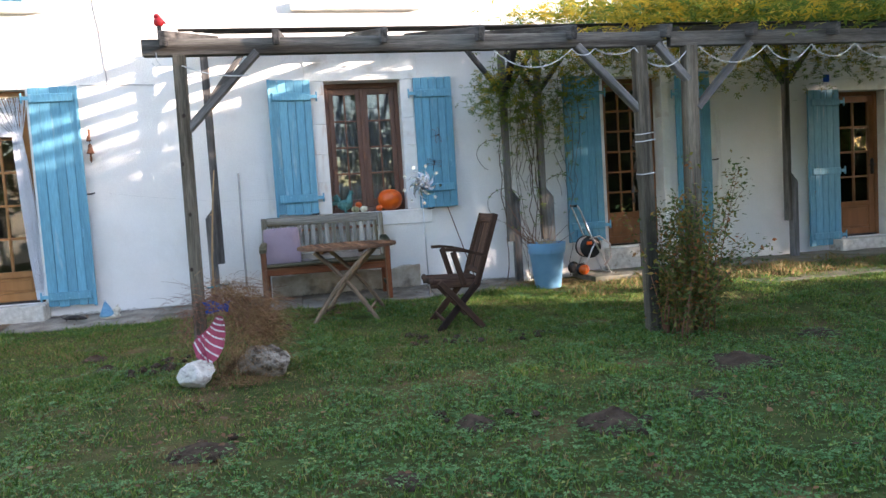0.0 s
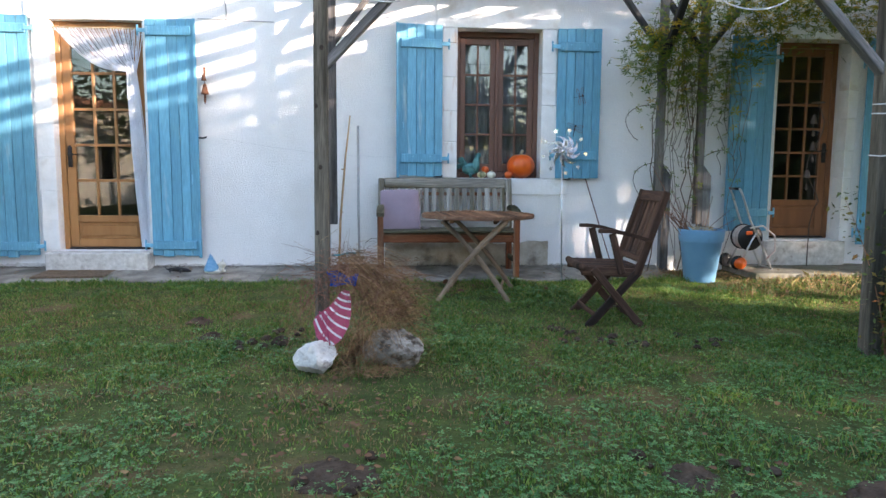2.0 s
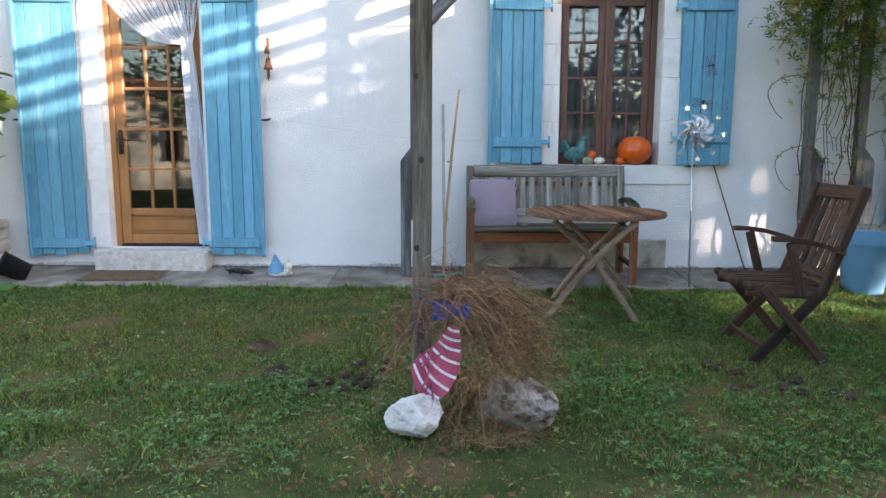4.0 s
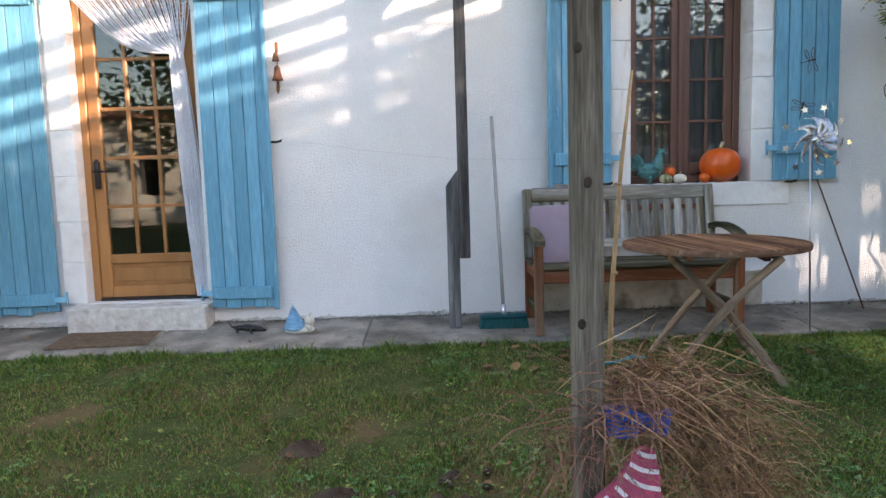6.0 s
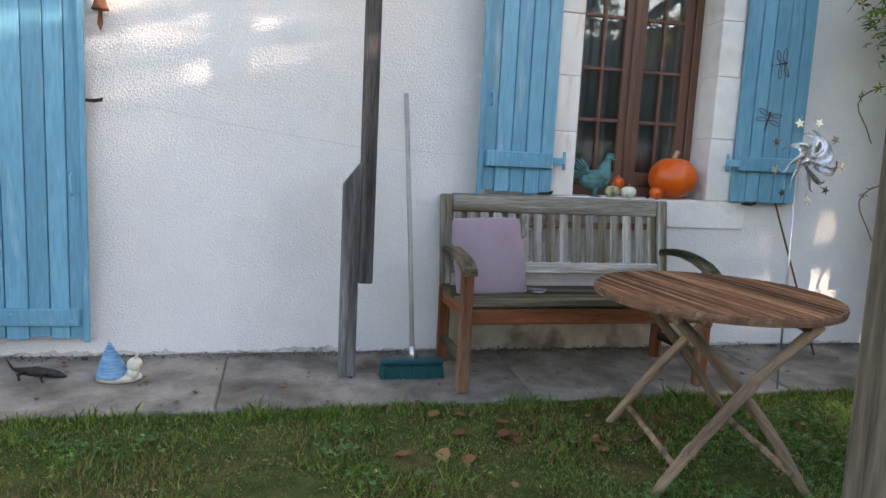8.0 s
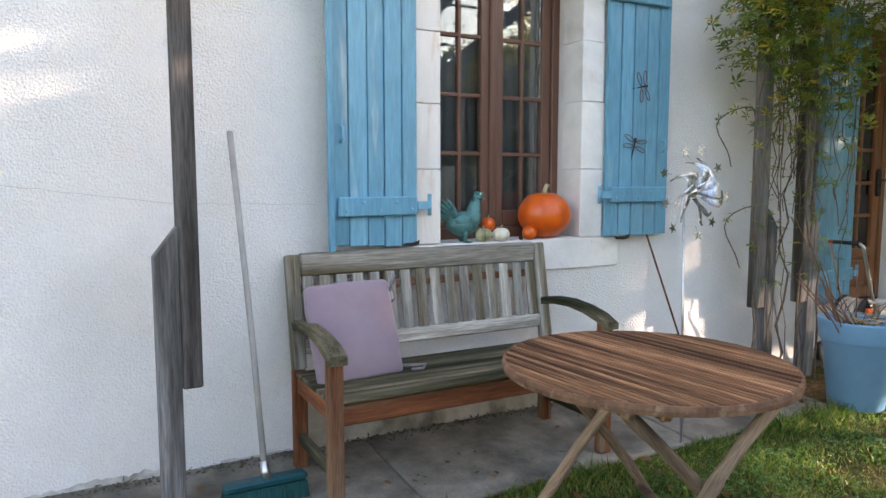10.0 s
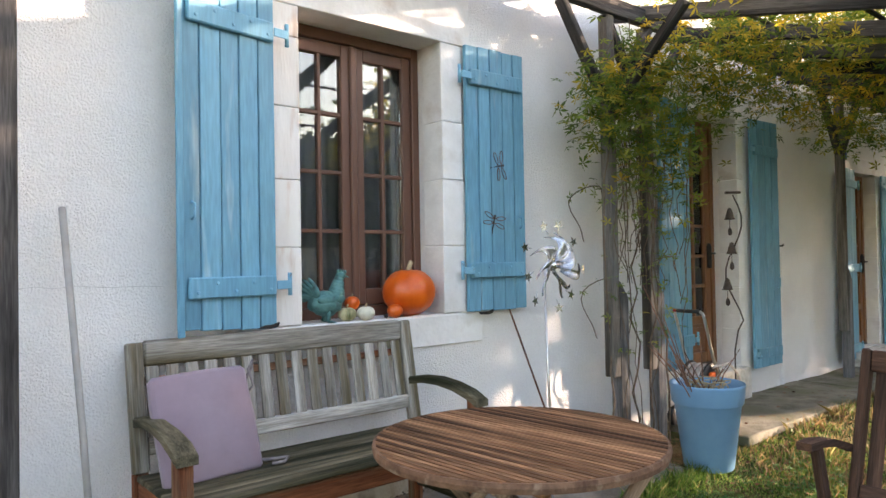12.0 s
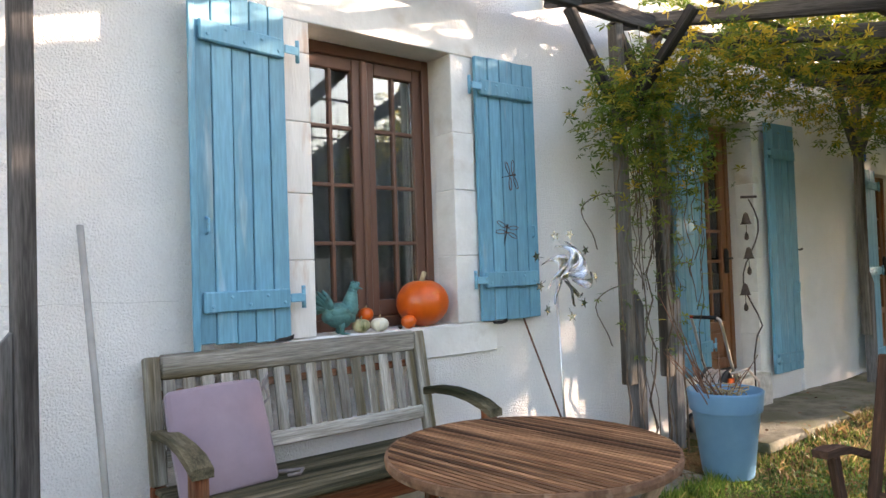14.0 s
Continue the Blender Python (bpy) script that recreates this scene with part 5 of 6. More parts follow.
tagged(leaves("clover", np.stack([cx, cy, cz], -1), rs.uniform(0.006, 0.0155, len(cx)) * np.where(rs.rand(len(cx)) < 0.08, 1.5, 1.0), "trefoil", CLOVER, None, 12, 0.75), "patches of small clover leaves in the lawn", "clover", kind="stuff")
n = 1900
wx, wy = rs.uniform(-5.5, 6.5, n), rs.uniform(-7.2, -0.95, n)
wp, ws = [], []
for a, b in zip(wx, wy):
    g = ground_z(a, b) + 0.022
    m = rs.randint(4, 8)
    for q in range(m):
        wp.append((a + rs.normal(0, 0.018), b + rs.normal(0, 0.018), g + rs.uniform(0, 0.015)))
        ws.append(rs.uniform(0.010, 0.032))
tagged(leaves("lawn_weeds", np.array(wp), ws, "plain", GRASS, None, 14, 0.72), "flat rosettes of broad weeds in the lawn", "weeds", kind="stuff")
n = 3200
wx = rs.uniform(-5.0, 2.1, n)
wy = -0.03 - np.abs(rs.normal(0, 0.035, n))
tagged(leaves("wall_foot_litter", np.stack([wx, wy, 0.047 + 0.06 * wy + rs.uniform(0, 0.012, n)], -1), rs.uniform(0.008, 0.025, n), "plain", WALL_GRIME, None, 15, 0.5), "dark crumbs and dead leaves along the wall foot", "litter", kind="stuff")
n = 260
wx, wy = rs.uniform(-4.8, 5.2, n), rs.uniform(-0.72, -0.06, n)
wz = np.where(wx > 2.9, 0.062, 0.012 + 0.055 * (wy + 0.73))
keep = (wx < 2.1) | (wx > 3.0)
tagged(leaves("paving_leaves", np.stack([wx, wy, wz], -1)[keep], rs.uniform(0.012, 0.035, keep.sum()), "broad", DEAD_LEAF, None, 16, 0.85), "small dry leaves lying on the paving", "leaf litter", kind="stuff")
n = 1150
cx, cy = rs.uniform(-5, 6, n), rs.uniform(-7.0, -0.9, n)
cx[:170], cy[:170] = rs.normal(-0.95, 0.3, 170), rs.normal(-4.15, 0.32, 170)
cx[170:215], cy[170:215] = rs.normal(1.3, 0.5, 45), rs.normal(-4.8, 0.4, 45)
cx[215:420], cy[215:420] = rs.uniform(2.0, 5.0, 205), rs.uniform(-1.9, -0.75, 205)
cz = np.array([ground_z(a, b) for a, b in zip(cx, cy)]) + 0.03
tagged(leaves("fallen_leaves", np.stack([cx, cy, cz], -1), rs.uniform(0.012, 0.036, n), "broad", DEAD_LEAF, None, 13, 0.8), "fallen brown leaves scattered over the lawn", "leaf litter", kind="stuff")


er = np.random.RandomState(91)
ex, ey = er.normal(-0.35, 0.5, 46), er.uniform(-1.35, -0.78, 46)
ez = np.array([ground_z(a, b) for a, b in zip(ex, ey)]) + 0.028
tagged(leaves("brown_leaves", np.stack([ex, ey, ez], -1), er.uniform(0.03, 0.075, 46), "broad", DEAD_LEAF, None, 17, 0.6), "curled reddish brown leaves at the paving edge", "leaf litter", kind="stuff")


def molehill(x, y, r, h, seed):
    bm = bmesh.new()
    bmesh.ops.create_grid(bm, x_segments=18, y_segments=18, size=r)
    for v in bm.verts:
        d = min(1.0, v.co.length / r)
        edge = 0.8 + 0.3 * noise.noise(Vector((v.co.x * 9, v.co.y * 9, seed)))
        k = (math.cos(d * math.pi) + 1) / 2 - (0.6 if d > edge else 0.0)
        q = Vector((v.co.x * 9, v.co.y * 9, seed))
        v.co.z = h * k * (1 + 0.7 * noise.noise(q)) + 0.02 * noise.noise(q * 2.3) * k - 0.012
        v.co.x *= 1 + 0.25 * noise.noise(q * 0.3)
    ob = tagged(part("molehill", bm, EARTH, None, smooth=False), "low crumbled molehill of dark earth in the grass", "molehill", "molehills")
    ob.matrix_basis = Matrix.Translation((x, y, ground_z(x, y) + 0.012))


for i, (x, y, r, h) in enumerate(((1.06, -5.16, 0.21, 0.065), (2.31, -4.37, 0.30, 0.05), (-0.86, -4.84, 0.2, 0.04), (0.0, -5.5, 0.13, 0.03), (1.75, -4.9, 0.14, 0.03), (-2.05, -2.3, 0.13, 0.04),
                                  (0.45, -4.9, 0.15, 0.04), (3.2, -5.0, 0.22, 0.045), (2.0, -6.1, 0.2, 0.04), (-1.85, -2.75, 0.12, 0.03), (-0.55, -1.75, 0.08, 0.04), (3.3, -3.9, 0.2, 0.035), (-3.3, -4.6, 0.16, 0.03))):
    molehill(x, y, r, h, i * 3.7)
clod_rnd = random.Random(61)
CLODS = [(-1.42, -2.70), (-1.5, -2.95), (1.06, -5.16), (2.31, -4.37), (-0.86, -4.84), (0.45, -4.9), (3.2, -5.0), (2.0, -6.1), (0.75, -2.95), (0.45, -2.7), (1.45, -3.0)]
for cx_, cy_ in CLODS:
    for _ in range(9):
        bm = bmesh.new()
        add_ball(bm, (0, 0, 0), clod_rnd.uniform(0.012, 0.036), 2, (1, 0.9, 0.65), 0.5, 3.0)
        px, py = cx_ + clod_rnd.gauss(0, 0.13), cy_ + clod_rnd.gauss(0, 0.09)
        ob = tagged(part("earth_clod", bm, EARTH, None), "crumbled clod of dark earth on the grass", "clod", "earth clods")
        ob.matrix_basis = pose(px, py, ground_z(px, py) + 0.014, 0, 0, clod_rnd.uniform(0, 360))


# ---- garden beyond, which the panes mirror and which shades the lawn ----
def tree(at, h, crown, n, seed, name="tree", label="leafy garden tree standing across the lawn"):
    t = thing(name, at, label=label, category="tree", group="garden trees")
    r = random.Random(seed)
    trunk = [(0.12 * math.sin(q * 3 + seed), 0.1 * math.cos(q * 2.3), h * 0.75 * q) for q in np.linspace(0, 1, 8)]
    tube("trunk", t, BARK, trunk, [0.2 * (1 - 0.75 * k / 7) for k in range(8)], 9)
    cs = []
    for i in range(14):
        a, q = r.uniform(0, 6.28), r.uniform(0.3, 0.95)
        b = Vector(trunk[int(q * 7)])
        l = crown * r.uniform(0.5, 1.0)
        e = b + Vector((math.cos(a) * l, math.sin(a) * l, l * r.uniform(0.1, 0.7)))
        tube("limb", t, BARK, [b, b.lerp(e, 0.5) + Vector((0, 0, 0.1)), e], [0.06, 0.04, 0.012], 6)
        cs += [e, b.lerp(e, 0.65)]
    cs.append(Vector((0, 0, h * 0.9)))
    rr = np.random.RandomState(seed)
    c = np.array(cs)[rr.randint(0, len(cs), n)] + rr.normal(0, 1, (n, 3)) * crown * 0.2
    c[:, 2] = np.clip(c[:, 2], 0.4, h)
    leaves("crown", c, rr.uniform(0.12, 0.24, n), "broad", TREE_LEAF, t, seed, 0.1)


tree((-9.5, -17.0, -0.1), 7.5, 2.6, 2600, 21)
tree((-3.0, -21.5, -0.1), 6.5, 2.3, 2400, 22)
tree((3.5, -18.0, -0.1), 7.0, 2.5, 2400, 23)
tree((-14.5, -12.0, -0.1), 6.0, 2.2, 2000, 24)
tree((9.5, -19.5, -0.1), 7.5, 2.6, 2600, 25)
# four more trees, unseen, added to block bright sky mirrored in the panes
tree((13.5, -17.5, -0.1), 9.5, 3.2, 4200, 26)
tree((6.4, -16.6, -0.1), 8.0, 2.6, 3000, 27)
tree((20.0, -17.5, -0.1), 8.5, 2.8, 3200, 28)
tree((25.0, -21.5, -0.1), 9.0, 3.0, 3200, 29)
bm = bmesh.new()
add_box(bm, -5.6, 16.0, -14.6, -14.25, -0.3, 1.75)
add_box(bm, -6.0, -5.6, -14.65, -14.2, -0.3, 2.1, 0.02)
tagged(part("wall_garden", bm, GARDEN_WALL), "beige rendered garden wall with a gateway", "garden wall", kind="structure")

barn = thing("garden_outbuilding", (-10.2, -13.6, -0.2), -60, "low beige rendered outbuilding with dark doorway across the garden", "outbuilding")
for x0, x1, z0, z1 in ((-4.5, -1.3, 0, 3.1), (-1.3, -0.3, 2.2, 3.1), (-0.3, 0.9, 0, 3.1), (0.9, 1.7, 0, 0.95), (0.9, 1.7, 2.0, 3.1), (1.7, 4.5, 0, 3.1)):
    box("wall", barn, GARDEN_WALL, x0, x1, -0.4, 0.0, z0, z1, 0)
box("door", barn, OAK_DARK, -1.3, -0.3, -0.3, -0.24, 0, 2.2, 0.005, "dark wooden door")
box("window", barn, BLACK, 0.9, 1.7, -0.3, -0.27, 0.95, 2.0, 0.005, "dark window")
bm = bmesh.new()
add_outline(bm, [(-4.8, 3.1), (4.8, 3.1), (4.6, 3.32), (-4.6, 3.32)], -1.2, 0.25)
part("roof", bm, ROOF_TILE, barn, "clay tile roof edge")

# unseen shrubs added behind the garden wall, hiding bright sky from the panes
row = thing("shrubbery", (0.0, -16.8, -0.1), label="unseen dense shrubs added to darken the pane reflections", category="shrubs")
sp_ = []
while len(sp_) < 11500:
    x, z, d = rs.uniform(-22, 32), rs.uniform(0.2, 5.5), rs.normal(0, 0.5)
    # opening left so that the sun reaches the outbuilding
    if -9.5 < x < -2.0 and z > 0.9:
        continue
    if z < 3.6 + 1.2 * noise.noise(Vector((x * 0.35, 1.0, 0))) + 0.5 * noise.noise(Vector((x * 1.3, 4.0, 0))):
        sp_.append((x, d, z))
leaves("foliage", np.array(sp_), rs.uniform(0.18, 0.34, len(sp_)), "broad", TREE_LEAF, row, 51, 0.0, "dense dark leaves", "stuff")
for x in np.arange(-21, 32, 2.2):
    tube("trunk", row, BARK, [(x, 0, 0), (x + 0.1, 0, 2.4)], [0.06, 0.03], 6)

# an unseen tall hedge on the sunny side, added to shade lawn and wall
hedge = thing("hedge", (14.3, -7.15, -0.1), label="unseen tall hedge added to block the low sun", category="hedge")
along, ahead = Vector((0.447, 0.894, 0)), Vector((0.894, -0.447, 0))


# top line set by how high the shade should reach on the wall
def hedge_top(u):
    return (min(5.4, 4.22 - 0.20 * u) if u < 0.3 else min(4.6, 4.16 - 0.55 * (u - 0.3)) if u < 1.3 else min(4.7, 3.61 + 0.9 * (u - 1.3))) + 0.62 * max(0.0, min(1.0, (u + 0.68) / 0.12, (0.62 - u) / 0.15)) + 0.16 * noise.noise(Vector((u * 1.3, 7.0, 0)))


hr = np.random.RandomState(5)
hp = []
while len(hp) < 33000:
    u, z, d = hr.uniform(-14, 7.5), hr.uniform(0.1, 5.6), hr.normal(0, 0.6)
    if z > hedge_top(u) - abs(d) * 0.25 + 0.1 * hr.normal():
        continue
    # gaps left so that sun patches fall by the pot and on the wall
    if 0.25 < u < 1.45 and 1.55 + 0.2 * noise.noise(Vector((u * 3, 0, 1))) < z < (2.48 if u < 0.8 else 2.5) + 0.25 * noise.noise(Vector((u * 4, 9, 1))):
        continue
    if any((u - a) ** 2 + (z - b) ** 2 < r * r for a, b, r in ((2.40, 3.05, 0.10), (-0.95, 3.55, 0.07), (-2.0, 4.1, 0.10))):
        continue
    if -0.75 < u < 0.3 and 1.75 + 0.15 * noise.noise(Vector((u * 3, 5, 1))) < z < 2.52 + 0.2 * noise.noise(Vector((u * 4, 2, 1))):
        continue
    if 0.42 < u < 1.0 and 2.62 < z < 3.45 and hr.rand() < 0.80:
        continue
    hp.append(tuple(along * u + ahead * d + Vector((0, 0, z))))
# loose leaves above the top, added to break the sun on the left shutters
for _ in range(520):
    u = hr.uniform(-3.8, -1.1)
    hp.append(tuple(along * u + ahead * hr.normal(0, 0.6) + Vector((0, 0, hedge_top(u) + hr.uniform(0.0, 1.5)))))
leaves("foliage", np.array(hp), hr.uniform(0.20, 0.36, len(hp)) * np.where(np.arange(len(hp)) < 33000, 1.0, 0.55), "broad", TREE_LEAF, hedge, 31, 0.0, "dense dark leaves", "stuff")
for u in np.arange(-13.5, 7.4, 1.5):
    c = along * u
    tube("trunk", hedge, BARK, [c, c + Vector((0.05, 0, hedge_top(u) * 0.75))], [0.07, 0.03], 6)


# ---- things on the window sill ----
SILL = 0.974


def pumpkin(at, r, squash, mat, label, name="pumpkin", lobes=10, depth=0.10, stalk=True, tilt=0):
    t = thing(name, at, label=label, category=name)
    prof = [(r * max(0.03, math.sin(a)), r * squash * (1 - math.cos(a))) for a in np.linspace(0.12, math.pi - 0.12, 15)]
    prof = [(p[0], p[1] - (0.10 * r * math.exp(-(p[0] / (0.3 * r)) ** 2) if p[1] > r * squash else 0)) for p in prof]
    z0 = prof[0][1]
    lathe("fruit", t, mat, [(p[0], p[1] - z0) for p in prof], 40, lobes=lobes, depth=depth)
    if stalk:
        top = 2 * r * squash * 0.94
        tube("stalk", t, STALK, [(0, 0, top - 0.06 * r - z0), (0.03 * r, 0, top + 0.15 * r), (0.15 * r, 0.02 * r, top + 0.32 * r)], [0.14 * r, 0.085 * r, 0.10 * r], 8)
    return t


pumpkin((0.70, 0.06, SILL), 0.15, 0.88, ORANGE, "large glossy orange pumpkin on the stone sill", depth=0.04)
pumpkin((0.56, 0.0, SILL), 0.043, 0.88, ORANGE, "tiny orange pumpkin on the sill", stalk=False, depth=0.06)
pumpkin((0.375, 0.0, SILL), 0.049, 0.75, CREAM, "small white gourd on the sill", "gourd", depth=0.12)
pumpkin((0.275, 0.02, SILL), 0.049, 0.75, GREEN_GOURD, "small green and cream striped gourd", "gourd", depth=0.1)
pumpkin((0.315, 0.035, SILL + 0.054), 0.040, 0.92, ORANGE, "small round orange gourd resting on the others", "gourd", depth=0.05)
pumpkin((2.915, -0.455, 0.055), 0.072, 0.9, ORANGE, "small orange pumpkin on the ground by the hose reel")
bm = bmesh.new()
add_ball(bm, (0.50, -0.005, SILL + 0.013), 0.014, 1, (1, 1, 0.9))
tagged(part("walnut", bm, IRON, None, smooth=True), "small dark nut lying on the sill", "nut")

# metal cockerel: one plain mesh
bm = bmesh.new()
add_ball(bm, (0, 0, 0.098), 0.070, 3, (1.15, 0.6, 0.92), 0.16, 7)
for i in range(6):
    q = i / 5
    add_ball(bm, (0.048 + 0.018 * q, 0, 0.125 + 0.092 * q), 0.044 - 0.022 * q, 2, (1, 0.8, 1.1), 0.12, 9)
add_ball(bm, (0.075, 0, 0.238), 0.022, 2, (1.1, 0.8, 1))
for i in range(4):
    add_ball(bm, (0.062 + 0.012 * i, 0, 0.262 - 0.003 * abs(i - 1)), 0.009, 1, (0.7, 0.4, 1.4))
add_tube(bm, [(0.09, 0, 0.238), (0.115, 0, 0.228)], [0.008, 0.002], 6)
for i in range(7):
    a = radians(95 + 14 * i)
    pts = [(-0.045 + 0.10 * q * math.cos(a) - 0.03 * q * q, (i - 3) * 0.006, 0.13 + 0.11 * q * math.sin(a) - (0.05 if i > 3 else 0.01) * q * q) for q in np.linspace(0, 1, 6)]
    add_tube(bm, pts, [0.016, 0.018, 0.017, 0.014, 0.010, 0.004], 6)
for s in (-1, 1):
    add_tube(bm, [(0.0, 0.02 * s, 0.07), (0.005, 0.022 * s, 0.035), (0.0, 0.024 * s, 0.006)], [0.018, 0.011, 0.010], 6)
    for d in (-0.5, 0, 0.5):
        add_tube(bm, [(0.0, 0.024 * s, 0.006), (0.035, 0.024 * s + 0.02 * d, 0.004)], [0.005, 0.003], 5)
    add_ball(bm, (-0.01, 0.034 * s, 0.118), 0.045, 2, (1, 0.22, 0.6), 0.25, 12)
ob = tagged(part("rooster_figure", bm, VERDIGRIS, None, smooth=True), "green patinated metal rooster figure on the sill", "figurine")
ob.matrix_basis = pose(0.155, 0.03, SILL, 0, 0, -12) @ Matrix.Diagonal((1.1, 1.5, 0.98, 1))

# ---- window dressing seen through the panes ----
bm = bmesh.new()
for k, (a, b) in enumerate(((0.06, 0.44), (0.46, 0.84))):
    n = 26
    for i in range(n):
        u0, u1 = a + (b - a) * i / n, a + (b - a) * (i + 1) / n
        y0_, y1_ = 0.335 + 0.014 * math.sin(i * 1.25), 0.335 + 0.014 * math.sin((i + 1) * 1.25)
        bm.faces.new([bm.verts.new(c) for c in ((u0, y0_, 1.02), (u1, y1_, 1.02), (u1, y1_, 2.46), (u0, y0_, 2.46))])
bmesh.ops.remove_doubles(bm, verts=bm.verts, dist=1e-4)
bmesh.ops.solidify(bm, geom=bm.faces[:], thickness=0.002)
tagged(part("net_curtain", bm, material("grey_net", (0.23, 0.235, 0.28), (0.32, 0.32, 0.37), scale=4, rough=0.95, bump=0.2, stretch=(8, 1, 0.2), vary=0), None, smooth=True), "dim grey curtain hanging behind the window panes", "curtain")

# ---- crochet curtain at the oak door ----
cur = thing("door_curtain", (-3.6, 0.06, 0.21), label="white crochet string curtain gathered to one side", category="curtain")
tube("rod", cur, STALK, [(-0.46, 0, 2.24), (0.43, 0, 2.24)], 0.010, 8)
tie = Vector((0.30, -0.02, 1.80))
n = 46
for i in range(n):
    q = i / (n - 1)
    x = -0.44 + 0.86 * q
    j = q - 0.5
    pts = []
    top = Vector((x, -0.01, 2.235))
    for s in np.linspace(0, 1, 7):
        c = top.lerp(tie + Vector((j * 0.09, 0.02 * math.sin(i * 1.7), 0.03 * abs(j))), s)
        sag = 0.13 * math.sin(math.pi * s) * (1 - q) ** 1.2
        c.z -= sag
        c.y += 0.012 * math.sin(i * 2.1 + s * 4)
        pts.append(c)
    for s in np.linspace(0.12, 1, 7):
        w = 0.75 + 0.35 * math.sin(s * 3)
        pts.append(Vector((0.29 + 0.10 * s ** 0.8 + j * 0.125 * w, -0.02 + 0.025 * math.sin(i * 1.7 + s), 1.80 - 1.77 * s)))
    bm = bmesh.new()
    add_tube(bm, pts, [0.0052 if k % 2 else 0.0034 for k in range(len(pts))], 4, cap=False)
    part("cord", bm, LACE, cur, smooth=True)
for k in range(9):
    z = 2.22 - 0.035 * k
    f = 1 - 0.04 * k
    a, b = -0.44 + 0.075 * k, 0.42 - 0.012 * k
    tube("lace_loop", cur, LACE, [(a + (b - a) * s, -0.012, z - 0.016 * abs(math.sin(s * 31.4)) - 0.06 * (1 - s) * k / 9) for s in np.linspace(0, 1, 41)], 0.0022, 4)
for k in range(30):
    s = (k + 1) / 31
    x = 0.30 + 0.10 * s ** 0.8
    z = 1.80 - 1.77 * s
    w = 0.055 * (0.75 + 0.35 * math.sin(s * 3))
    tube("lace_loop", cur, LACE, [(x - w, -0.045, z + 0.015), (x - w / 2, -0.05, z - 0.02), (x, -0.05, z + 0.015), (x + w / 2, -0.05, z - 0.02), (x + w, -0.045, z + 0.015)], 0.0035, 4)

# ---- things along the wall ----
broom = thing("broom", (-1.0, -0.40, 0.02), label="grey handled broom with dark green bristles", category="broom")
tube("handle", broom, material("grey_plastic_tube", (0.30, 0.29, 0.27), (0.40, 0.39, 0.37), scale=10, rough=0.5), [(0.0, 0, 0.13), (-0.012, 0.12, 0.7), (-0.024, 0.36, 1.48)], [0.0125, 0.0125, 0.0135], 10)
tube("socket", broom, ALU, [(0.002, -0.02, 0.09), (0.0, 0.004, 0.16)], [0.02, 0.016], 10)
box("head", broom, material("green_plastic", (0.0, 0.04, 0.05), (0.005, 0.06, 0.07), scale=9, rough=0.4), -0.165, 0.165, -0.045, 0.02, 0.065, 0.10, 0.01)
bm = bmesh.new()
rb = random.Random(5)
for i in range(60):
    for j in range(4):
        x, y = -0.16 + i * 0.0054, -0.04 + 0.017 * j
        add_beam(bm, (x, y, 0.066), (x * 1.06 + rb.uniform(-0.004, 0.004), y * 1.2 + rb.uniform(-0.004, 0.004), 0.0), 0.0045, 0.0045, 0)
part("bristles", bm, GREEN_BRUSH, broom, kind="stuff")

mat_t = thing("doormat", (-3.77, -0.38, 0.008), 4, "flat brown coir doormat on the paving", "doormat")
bm = bmesh.new()
add_box(bm, -0.33, 0.33, -0.21, 0.21, 0.0, 0.02, 0.006)
bmesh.ops.subdivide_edges(bm, edges=bm.edges[:], cuts=5, use_grid_fill=True)
for v in bm.verts:
    v.co += noise.noise_vector(v.co * 8) * 0.006
    v.co.z += 0.03 * (v.co.y + 0.21) * 0.6
part("weave", bm, MAT_BROWN, mat_t)

# clay snail with a pointed shell: one plain mesh
bm = bmesh.new()
for i in range(14):
    q = i / 13
    prof_r = 0.078 * (1 - q) + 0.004
    add_ball(bm, (-0.03 - 0.012 * q, 0, 0.045 + 0.165 * q), prof_r, 2, (1, 0.9, 0.35))
ob = tagged(part("snail_shell_figure", bm, GNOME_BLUE, None, smooth=True), "blue glazed clay snail ornament with pointed shell", "figurine")
ob.matrix_basis = Matrix.Translation((-2.43, -0.36, 0.012))
bm = bmesh.new()
add_ball(bm, (0, 0, 0.028), 0.10, 3, (1.05, 0.6, 0.30), 0.06, 4)
add_ball(bm, (0.075, -0.02, 0.095), 0.036, 3)
for s in (-1, 1):
    add_tube(bm, [(0.08, -0.02 + 0.012 * s, 0.125), (0.085, -0.02 + 0.02 * s, 0.15)], [0.006, 0.004], 6)
add_tube(bm, [(0.06, -0.015, 0.03), (0.072, -0.02, 0.08)], [0.032, 0.026], 10)
ob2 = part("snail_body", bm, GNOME_PALE, ob, "cream glazed body", smooth=True)

# iron lizard on the paving: one plain mesh
bm = bmesh.new()
add_tube(bm, [(-0.21, 0.10, 0.05), (-0.15, 0.055, 0.02), (-0.08, 0.01, 0.03), (0.0, 0, 0.035), (0.07, 0, 0.03), (0.11, -0.005, 0.028), (0.15, -0.01, 0.022)], [0.003, 0.008, 0.018, 0.026, 0.022, 0.018, 0.006], 8)
for x, s in ((-0.05, -1), (-0.05, 1), (0.06, -1), (0.06, 1)):
    add_tube(bm, [(x, 0.0, 0.03), (x - 0.01, 0.05 * s, 0.03), (x + 0.015, 0.075 * s, 0.006), (x + 0.035, 0.08 * s, 0.004)], [0.008, 0.007, 0.006, 0.004], 6)
